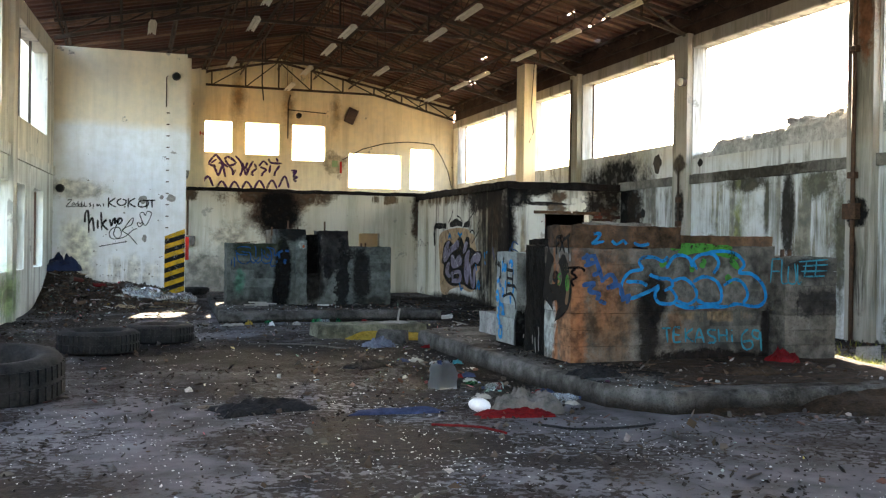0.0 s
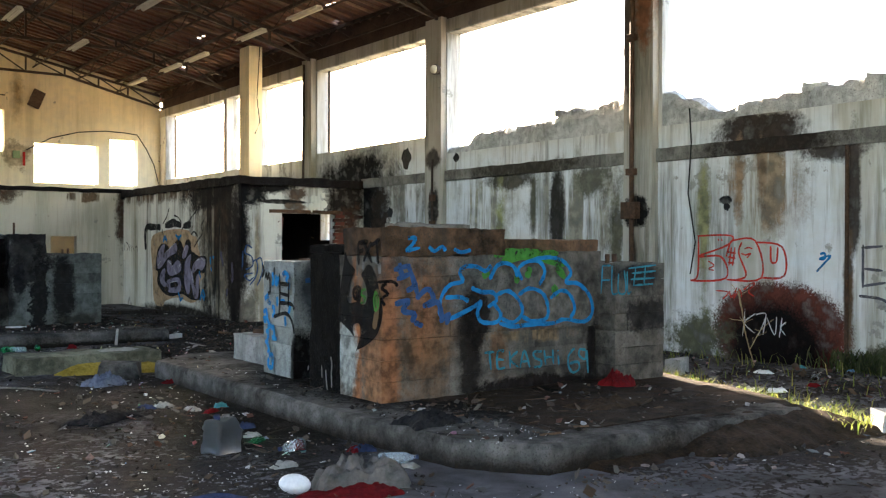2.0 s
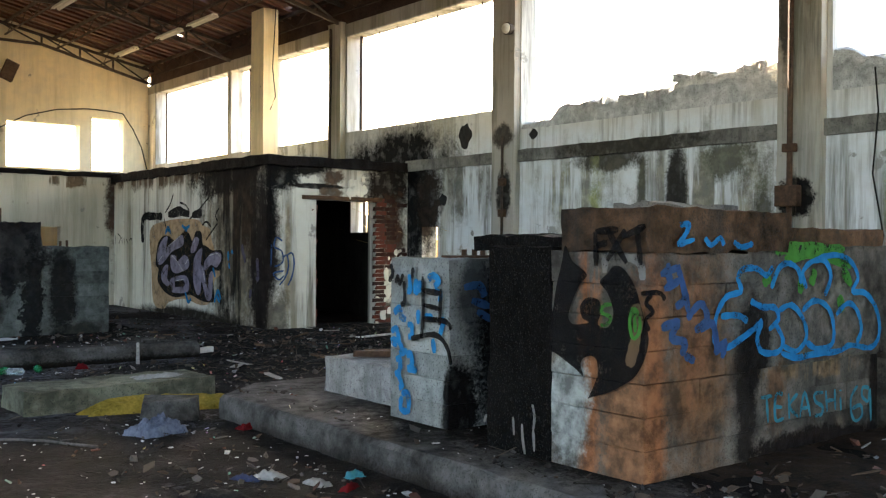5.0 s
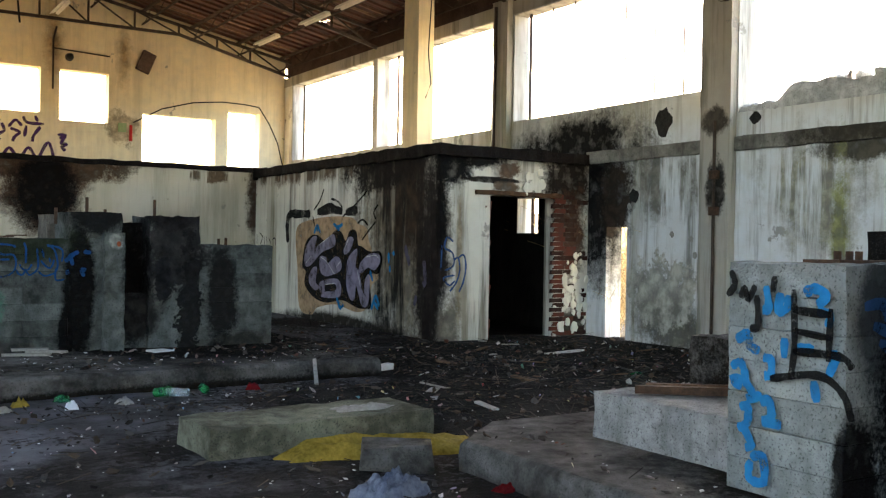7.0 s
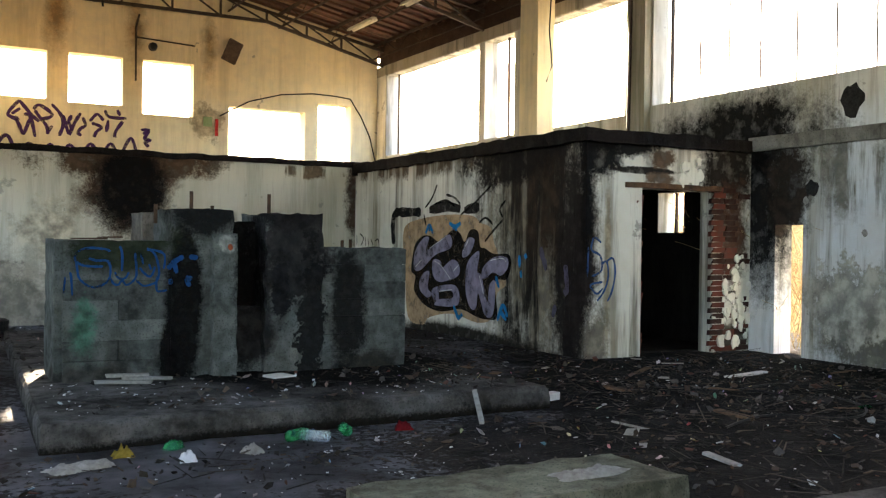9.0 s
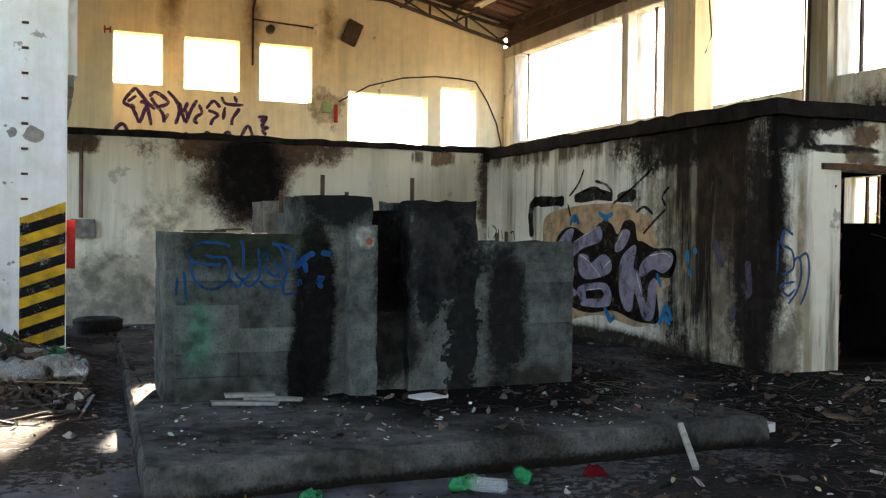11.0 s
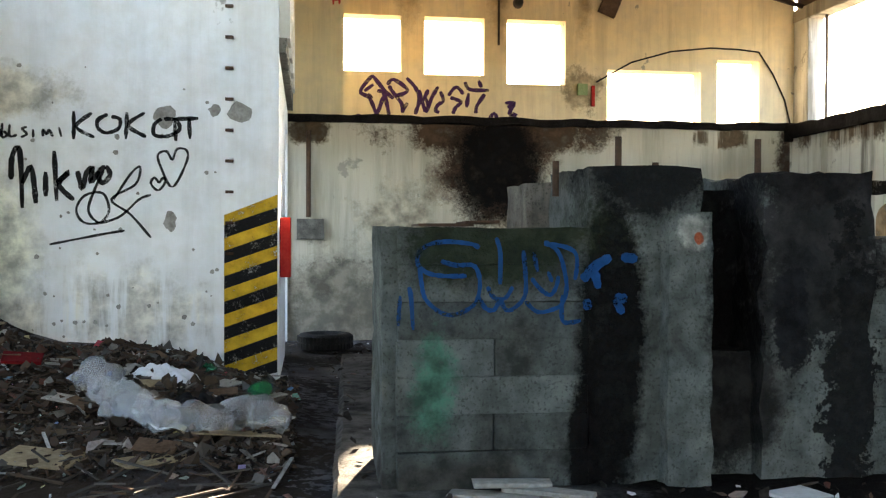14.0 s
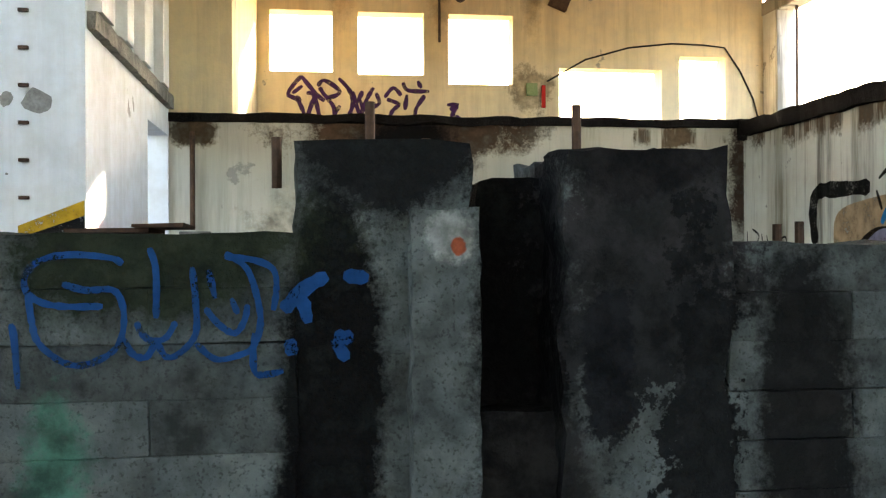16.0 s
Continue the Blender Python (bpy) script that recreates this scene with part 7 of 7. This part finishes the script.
board("wood_stick", 6.35, 18.05, (0.42, 0.04, 0.03), 70, M["chip"], "grey stick leaning on the platform edge", "stick", (0, -28), 0.12)
board("white_brick", 7.5, 18.75, (0.26, 0.1, 0.07), 15, M["paleboard"], "pale brick on the dark floor", "brick")
board("concrete_lump", 5.28, 14.5, (0.46, 0.22, 0.17), -32, M["platform"], "grey concrete block on the floor beside the foam", "block")
board("white_plank", 10.6, 19.3, (0.75, 0.09, 0.02), 12, M["paleboard"], "pale plank on the littered floor", "plank")
board("concrete_lump", 10.7, 10.9, (0.3, 0.22, 0.18), 20, M["rough"], "pale concrete lump in the grass", "block")
board("concrete_lump", 9.5, 7.6, (0.26, 0.2, 0.16), 50, M["rough"], "pale concrete lump in the grass", "block")


def cloth(name, x, y, size, rz, material, label, category="cloth", seed=0, height=0.12, n=22):
    """A crumpled cloth with folds."""
    bm = bmesh.new()
    rows = []
    z0 = support(x, y) or 0.0
    for j in range(n + 1):
        row = []
        for i in range(n + 1):
            u, v = i / n * 2 - 1, j / n * 2 - 1
            e = max(0.0, 1 - max(u * u, v * v))
            r = 1 + 0.3 * noise.noise((u * 1.5, v * 1.5, seed))
            px, py = u * size[0] / 2 * r, v * size[1] / 2 * r
            h = height * (e ** 0.5) * (0.55 + 0.9 * abs(noise.noise((u * 2.2 + seed, v * 2.8, seed * 1.7)))) + 0.3 * height * (e ** 0.6) * noise.noise((u * 6, v * 6, seed))
            row.append(bm.verts.new((px, py, max(0.004, h))))
        rows.append(row)
    for ra, rb in zip(rows, rows[1:]):
        for i in range(n):
            bm.faces.new((ra[i], ra[i + 1], rb[i + 1], rb[i]))
    rim = [rows[0][i] for i in range(n)] + [rows[j][n] for j in range(n)] + [rows[n][n - i] for i in range(n)] + [rows[n - j][0] for j in range(n)]
    low = [bm.verts.new((v.co.x, v.co.y, -0.004)) for v in rim]
    for i in range(len(rim)):
        j = (i + 1) % len(rim)
        bm.faces.new((rim[j], rim[i], low[i], low[j]))
    ob = part(name, bm, material, smooth=True)
    ob.matrix_world = pose(x, y, z0 + 0.002, 0, 0, rz)
    return tagged(ob, label, category)


M["mudcloth"] = simple("muddy_cloth", (0.02, 0.014, 0.01), (0.06, 0.04, 0.026), 9)
cloth("black_jacket", 2.7, 9.15, (0.85, 0.42), 18, M["black"], "crumpled black jacket lying on the floor", "jacket", 1, 0.1)
cloth("blue_rag", 3.8, 8.75, (0.75, 0.13), -8, M["bluecloth"], "flat blue rag lying on the floor", "rag", 2, 0.05)
cloth("red_jacket", 4.75, 8.35, (0.66, 0.2), -6, M["redcloth"], "crumpled red jacket lying on the floor", "jacket", 3, 0.07)
cloth("grey_jumper", 4.9, 8.52, (0.58, 0.3), -14, M["greycloth"], "crumpled grey jumper on the red jacket", "jumper", 4, 0.22)
cloth("black_rag", 5.92, 9.2, (0.46, 0.3), 5, M["black"], "black rag lying on the platform", "rag", 5, 0.09)
cloth("red_bag", 8.5, 9.75, (0.36, 0.26), 10, M["redcloth"], "crumpled red plastic bag on the platform", "bag", 6.4, 0.15)
cloth("brown_rag", 7.6, 9.0, (0.6, 0.3), 0, M["mudcloth"], "muddy brown rag on the platform", "rag", 7, 0.07)
cloth("jeans", 4.95, 13.98, (0.4, 0.26), 15, M["denim"], "faded blue jeans heaped on the floor", "jeans", 8, 0.13)
cloth("grey_rag", 4.3, 11.8, (0.6, 0.3), 30, M["black"], "dark rag on the floor", "rag", 9, 0.08)
cloth("red_rag", 5.6, 13.75, (0.18, 0.1), 15, M["redcloth"], "small red rag on the floor", "rag", 10, 0.04)
cloth("navy_sack", 0.15, 23.9, (0.75, 0.5), 10, M["navybag"], "dark blue plastic sack on the rubbish heap", "sack", 11, 0.34)
cloth("white_rag", 2.0, 23.2, (0.5, 0.18), -25, M["whiteplastic"], "white plastic rag on the rubbish heap", "rag", 12, 0.12)
cloth("black_sack", 2.35, 22.3, (0.5, 0.4), 0, M["black"], "black sack under the clear plastic", "sack", 13, 0.14)
ob = cloth("foam_mat", 5.45, 15.05, (1.35, 0.42), -14, M["foam"], "bent yellow foam mat lying on the floor", "foam mat", 15, 0.12)
cloth("white_scrap", 3.3, 17.75, (0.4, 0.16), 20, M["chip"], "grey scrap sheet on the floor", "scrap", 16, 0.05)
cloth("beam_plastic", 5.6, 15.6, (0.5, 0.16), 8, M["chip"], "torn grey plastic sheet on the beam", "sheet", 17, 0.04).location.z = 0.195

# pale plastic toy head, as a plain ellipsoid
M["toywhite"] = simple("white_toy_plastic", (0.62, 0.64, 0.64), (0.78, 0.8, 0.8), 10, 0.4)
bm = bmesh.new()
bmesh.ops.create_uvsphere(bm, u_segments=20, v_segments=12, radius=1.0)
for v in bm.verts:
    v.co = Vector((v.co.x * 0.1, v.co.y * 0.075, v.co.z * 0.06))
ob = part("toy_head", bm, M["toywhite"], smooth=True)
ob.matrix_world = pose(4.5, 8.62, 0.06, 10, 8, -25)
tagged(ob, "worn white plastic toy head lying by the red jacket", "toy")


# clear plastic sheet, bags and bottles
def film_plastic(name, tint, rough=0.2, amount=0.75):
    m, nt, b, pos = base(name, rough)
    b.inputs["Base Color"].default_value = (*tint, 1)
    b.inputs["Transmission Weight"].default_value = amount
    b.inputs["IOR"].default_value = 1.2
    bump(nt, b, noi(nt, pos, 7, 3), 0.5, 0.03)
    return m


M["clear"] = film_plastic("clear_plastic_film", (0.8, 0.84, 0.88), 0.22, 0.8)
M["dusty"] = film_plastic("dusty_plastic", (0.17, 0.19, 0.21), 0.3, 0.8)
M["pet"] = film_plastic("clear_bottle", (0.8, 0.88, 0.92), 0.12, 0.8)
M["petgreen"] = film_plastic("green_bottle", (0.04, 0.4, 0.16), 0.12, 0.6)
bm = bmesh.new()
line = [(1.55, 23.0), (1.72, 22.55), (1.95, 22.1), (2.2, 21.85), (2.5, 21.85), (2.7, 22.05), (2.95, 22.0)]
n = 14
rings = []
fine = smooth_line(line, 8)
for i, p in enumerate(fine):
    d = (fine[min(i + 1, len(fine) - 1)] - fine[max(i - 1, 0)]).normalized()
    s = Vector((-d.y, d.x, 0))
    ring = []
    for k in range(n):
        a = 2 * math.pi * k / n
        r = (0.13 + 0.03 * math.sin(i * 0.5)) * (0.75 + 0.7 * noise.noise((i * 0.35, math.cos(a) * 1.4, math.sin(a) * 1.4)))
        c = Vector((p.x, p.y, ground_height(p.x, p.y) + 0.14))
        ring.append(bm.verts.new(c + s * math.cos(a) * r * 1.15 + Vector((0, 0, 1)) * math.sin(a) * r * 0.9))
    rings.append(ring)
for ra, rb in zip(rings, rings[1:]):
    for k in range(n):
        bm.faces.new((ra[k], ra[(k + 1) % n], rb[(k + 1) % n], rb[k]))
bm.faces.new(rings[0][::-1])
bm.faces.new(rings[-1])
tagged(part("plastic_sheet", bm, M["clear"], smooth=True), "crumpled roll of clear plastic film on the rubbish", "plastic sheet")


def bottle(x, y, rz, material, label, length=0.28, r=0.042):
    t = thing("plastic_bottle", (x, y, (support(x, y) or 0) + r), label, "bottle", "plastic bottles", rz)
    prof = [(0.0, 0.7), (0.03, 1.0), (0.45, 0.95), (0.6, 1.0), (0.72, 0.85), (0.86, 0.4), (0.95, 0.33)]
    bm = bmesh.new()
    rings = []
    for u, s in prof:
        rings.append([bm.verts.new((u * length, math.cos(a) * r * s, math.sin(a) * r * s)) for a in [2 * math.pi * k / 14 for k in range(14)]])
    for ra, rb in zip(rings, rings[1:]):
        for k in range(14):
            bm.faces.new((ra[k], ra[(k + 1) % 14], rb[(k + 1) % 14], rb[k]))
    bm.faces.new(rings[0][::-1])
    bm.faces.new(rings[-1])
    body = part("body", bm, material, t, smooth=True)
    bm = bmesh.new()
    tube_into(bm, [(0.94 * length, 0, 0), (1.02 * length, 0, 0)], r * 0.38, 12)
    part("cap", bm, M["bluecloth"], body, "coloured screw cap")


bottle(4.72, 17.95, 30, M["petgreen"], "crushed green plastic bottle beside the platform")
bottle(5.2, 18.0, 80, M["petgreen"], "green plastic bottle beside the platform", 0.22)
bottle(5.0, 17.85, 140, M["pet"], "clear plastic bottle beside the platform")
bottle(5.35, 9.0, -20, M["pet"], "clear plastic bottle beside the kerb")
bottle(5.15, 9.75, 200, M["pet"], "clear plastic bottle beside the kerb", 0.25)
bottle(9.3, 16.3, 60, M["pet"], "clear plastic bottle on the dark floor")
bottle(8.8, 15.9, 10, M["petgreen"], "green plastic bottle on the dark floor")
bottle(2.7, 22.9, 70, M["petgreen"], "pale green bottle on the rubbish heap", 0.3, 0.06)
bottle(11.2, 9.4, 30, M["pet"], "clear plastic bottle by the stained wall")
for k, (x, y, c) in enumerate(((3.6, 18.02, "foam"), (3.95, 18.1, "petgreen"), (3.95, 17.7, "whiteplastic"), (4.4, 17.75, "chip"), (5.7, 18.08, "redcloth"), (1.15, 22.0, "foam"), (2.3, 23.7, "petgreen"), (11.6, 8.6, "redcloth"))):
    cloth("crushed_cup", x, y, (0.13, 0.1), k * 40, M[c], "small crushed plastic packaging on the floor", "packaging", 30 + k, 0.07, 8)
M["tealfoil"] = simple("teal_wrapper", (0.02, 0.12, 0.15), (0.06, 0.28, 0.32), 14, 0.35)
rnd = random.Random(91)
for k in range(34):
    if k < 16:
        x, y = rnd.uniform(4.7, 5.5), rnd.uniform(8.6, 12.6)
    elif k < 26:
        x, y = rnd.uniform(8.6, 12.2), rnd.uniform(14.6, 19.5)
    else:
        x, y = rnd.uniform(10.2, 12.3), rnd.uniform(7.6, 10.6)
    cloth("wrapper", x, y, (rnd.uniform(0.1, 0.22), rnd.uniform(0.05, 0.1)), rnd.uniform(0, 180), M[rnd.choice(("tealfoil", "whiteplastic", "bluecloth", "chip", "petgreen", "redcloth", "chip"))], "crumpled wrapper lying among the floor litter", "wrapper", 60 + k, rnd.uniform(0.03, 0.06), 8)
# dusty clear canister, crushed, its neck in one corner
canister = thing("plastic_canister", (4.62, 10.0, 0.002), "dented dusty clear plastic canister on the floor", "canister", rz=20)
bm = bmesh.new()
grid_box(bm, (-0.12, -0.09, 0), (0.12, 0.09, 0.25), 0.03)
for v in bm.verts:
    v.co.x *= 1.0 - 0.35 * max(0.0, v.co.z - 0.17) / 0.08 * (1 if v.co.x > 0 else 0.3)
    v.co.y *= 1.0 - 0.3 * max(0.0, v.co.z - 0.19) / 0.06
    v.co.x += 0.008 * math.sin(v.co.z * 95)
noisy(bm, 0.022, 9, 3)
part("body", bm, M["dusty"], canister, smooth=True)
bm = bmesh.new()
tube_into(bm, [(-0.06, 0, 0.235), (-0.062, 0, 0.27), (-0.064, 0, 0.285)], 0.024, 14)
part("screw_cap", bm, M["bluecloth"], canister, "dull blue screw cap")
bm = bmesh.new()
tube_into(bm, [(-0.01, 0, 0.235), (0.0, 0, 0.272), (0.05, 0, 0.268), (0.065, 0, 0.215)], 0.012, 8)
part("grip", bm, M["dusty"], canister, smooth=True)
# hoses and wires on the floor
for k, (pts, mat, label) in enumerate(((((3.2, 14.6), (3.7, 14.5), (4.1, 14.2), (4.4, 13.7)), "greycloth", "thin grey-blue hose lying on the floor"), (((4.7, 7.9), (5.0, 7.6), (5.4, 7.6), (5.7, 7.7)), "cable", "black cable lying on the floor"),
                                       (((3.9, 8.1), (4.2, 7.9), (4.35, 7.6)), "redcloth", "dull red wire lying on the floor"), (((8.0, 17.0), (8.8, 17.3), (9.3, 16.9), (9.9, 17.2), (10.2, 17.8)), "cable", "black cable looping over the litter"),
                                       (((9.0, 19.0), (9.5, 18.5), (10.3, 18.6), (10.9, 18.1)), "cable", "black cable looping over the litter"))):
    line = smooth_line(pts, 6)
    bm = bmesh.new()
    tube_into(bm, [(p.x, p.y, ground_height(p.x, p.y) + 0.014) for p in line], 0.011, 6)
    tagged(part("floor_cable", bm, M[mat]), label, "cable")

# grass and weeds by the east wall, a bare sapling
M["grass"] = islands("sunlit_grass", [(0.0, (0.1, 0.16, 0.02)), (0.6, (0.2, 0.24, 0.04)), (1.0, (0.3, 0.27, 0.08))], 0.6)
nt = M["grass"].node_tree
shader = next(n for n in nt.nodes if n.type == "BSDF_PRINCIPLED")
glow, blend = nt.nodes.new("ShaderNodeBsdfTranslucent"), nt.nodes.new("ShaderNodeMixShader")
nt.links.new(shader.inputs["Base Color"].links[0].from_socket, glow.inputs["Color"])
blend.inputs[0].default_value = 0.5
out = next(n for n in nt.nodes if n.type == "OUTPUT_MATERIAL")
nt.links.new(shader.outputs[0], blend.inputs[1])
nt.links.new(glow.outputs[0], blend.inputs[2])
nt.links.new(blend.outputs[0], out.inputs[0])

# soil washed over the kerb of the platform
M["soil"] = simple("brown_soil", (0.01, 0.008, 0.006), (0.045, 0.03, 0.02), 6, fine=40, dist=0.03)
bm = bmesh.new()
rows = []
for j in range(84):
    row = []
    for i in range(110):
        x, y = 5.7 + i * 0.042, 6.7 + j * 0.042
        lump_h = 0.05 * noise.noise((x * 2.1, y * 2.1, 4)) + 0.025 * noise.noise((x * 7, y * 7, 8))
        out_d = max(0.0, 8.15 - y, (x - 9.0 - (y - 8.0) * 0.27))
        z = (0.2 + lump_h - 0.33 * out_d - 0.2 * max(0.0, 7.9 - x)) if y < 8.3 else 0.212 + 0.45 * lump_h - 0.33 * out_d - 0.02 * max(0.0, 7.2 - x)
        if y < 8.15:
            z = max(z, 0.07 + 1.3 * lump_h - 0.22 * out_d)
        z -= 0.9 * max(0.0, 6.5 - x) * (1 if y < 8.3 else 0.5) + 0.5 * max(0.0, 7.0 - y)
        row.append(bm.verts.new((x, y, max(-0.08, z))))
    rows.append(row)
for ra, rb in zip(rows, rows[1:]):
    for i in range(109):
        if max(v.co.z for v in (ra[i], ra[i + 1], rb[i + 1], rb[i])) > -0.07:
            bm.faces.new((ra[i], ra[i + 1], rb[i + 1], rb[i]))
for v in [v for v in bm.verts if not v.link_faces]:
    bm.verts.remove(v)
structure("soil_drift", bm, M["soil"], "brown soil washed over the platform kerb", "soil")
rnd = random.Random(31)
bm = bmesh.new()
for k in range(26000):
    x, y = rnd.uniform(9.0, 12.4), rnd.uniform(6.0, 12.5)
    if noise.noise((x * 1.4, y * 1.4, 3)) < -0.25 or rnd.random() > math.exp(-((x - 9.6 - (y - 9.1) * 0.2) / 0.26) ** 2) + 0.02:
        continue
    z = support(x, y)
    if z is None:
        continue
    h, a = rnd.uniform(0.05, 0.21), rnd.uniform(0, 6.28)
    d = Vector((math.cos(a), math.sin(a), 0))
    s = Vector((-d.y, d.x, 0)) * 0.007
    p = Vector((x, y, z - 0.01))
    m1, tip = p + d * h * 0.25 + Vector((0, 0, h * 0.7)), p + d * h * 0.8 + Vector((0, 0, h))
    vs = [bm.verts.new(q) for q in (p - s, p + s, m1 + s * 0.7, m1 - s * 0.7, tip)]
    bm.faces.new((vs[0], vs[1], vs[2], vs[3]))
    bm.faces.new((vs[3], vs[2], vs[4]))
tagged(part("grass", bm, M["grass"]), "sparse sunlit grass along the east wall", "grass", kind="stuff")


bm = bmesh.new()
for k in range(1100):
    x, y = 12.55 - abs(rnd.gauss(0, 0.14)), rnd.gauss(9.3, 0.34)
    z, h, a = ground_height(x, y), rnd.uniform(0.05, 0.3), rnd.uniform(0, 6.28)
    d = Vector((math.cos(a), math.sin(a), 0))
    s = Vector((-d.y, d.x, 0)) * 0.012
    p = Vector((x, y, z))
    q, tip = p + d * h * 0.3 + Vector((0, 0, h * 0.75)), p + d * h * 0.55 + Vector((0, 0, h))
    vs = [bm.verts.new(c) for c in (p, q + s, tip, q - s)]
    bm.faces.new(vs)
M["weed"] = islands("dark_weeds", [(0.0, (0.02, 0.03, 0.01)), (0.6, (0.05, 0.065, 0.02)), (1.0, (0.1, 0.1, 0.04))])
tagged(part("weeds", bm, M["weed"]), "low dark green weeds at the foot of the wall", "weeds", kind="stuff")


def shrub(name, x, y, z, height, label, seed, spread=0.5, stems=5, mat="twig", category="shrub"):
    """Bare branching stems."""
    r = random.Random(seed)
    bm = bmesh.new()

    def grow(p, d, length, rad, depth):
        pts = [p]
        for _ in range(4):
            d = (d + Vector((r.gauss(0, 0.16), r.gauss(0, 0.16), r.gauss(0, 0.08)))).normalized()
            p = p + d * length / 4
            pts.append(p)
        tube_into(bm, pts, rad, 4)
        if depth:
            for q in pts[1:]:
                if r.random() < 0.75:
                    grow(q, (d + Vector((r.gauss(0, 0.7), r.gauss(0, 0.7), r.gauss(0.1, 0.3)))).normalized(), length * r.uniform(0.35, 0.6), rad * 0.6, depth - 1)
    for _ in range(stems):
        grow(Vector((r.gauss(0, spread * 0.3), r.gauss(0, spread * 0.3), 0)), Vector((r.gauss(0, 0.25), r.gauss(0, 0.25), 1)).normalized(), height, 0.009, 2)
    ob = part(name, bm, M[mat])
    ob.location = (x, y, z)
    return tagged(ob, label, category)


M["paletwig"] = islands("pale_dry_stems", [(0.0, (0.25, 0.17, 0.08)), (0.5, (0.4, 0.3, 0.16)), (1.0, (0.5, 0.4, 0.22))])
shrub("sapling", 11.7, 10.5, 0.05, 1.0, "bare thin sapling growing by the stained wall", 3, 0.1, 1, "paletwig", "sapling")
for k, (x, y) in enumerate(((13.7, 21.2), (14.2, 21.9), (14.6, 22.8), (13.9, 22.3), (14.9, 23.6), (15.4, 22.4), (14.4, 20.9), (15.2, 24.3))):
    shrub("dry_bush", x, y, 0.0, 1.5, "tangled dry yellow bush outside the doorway", 50 + k, 0.8, 16, "paletwig", "bush")
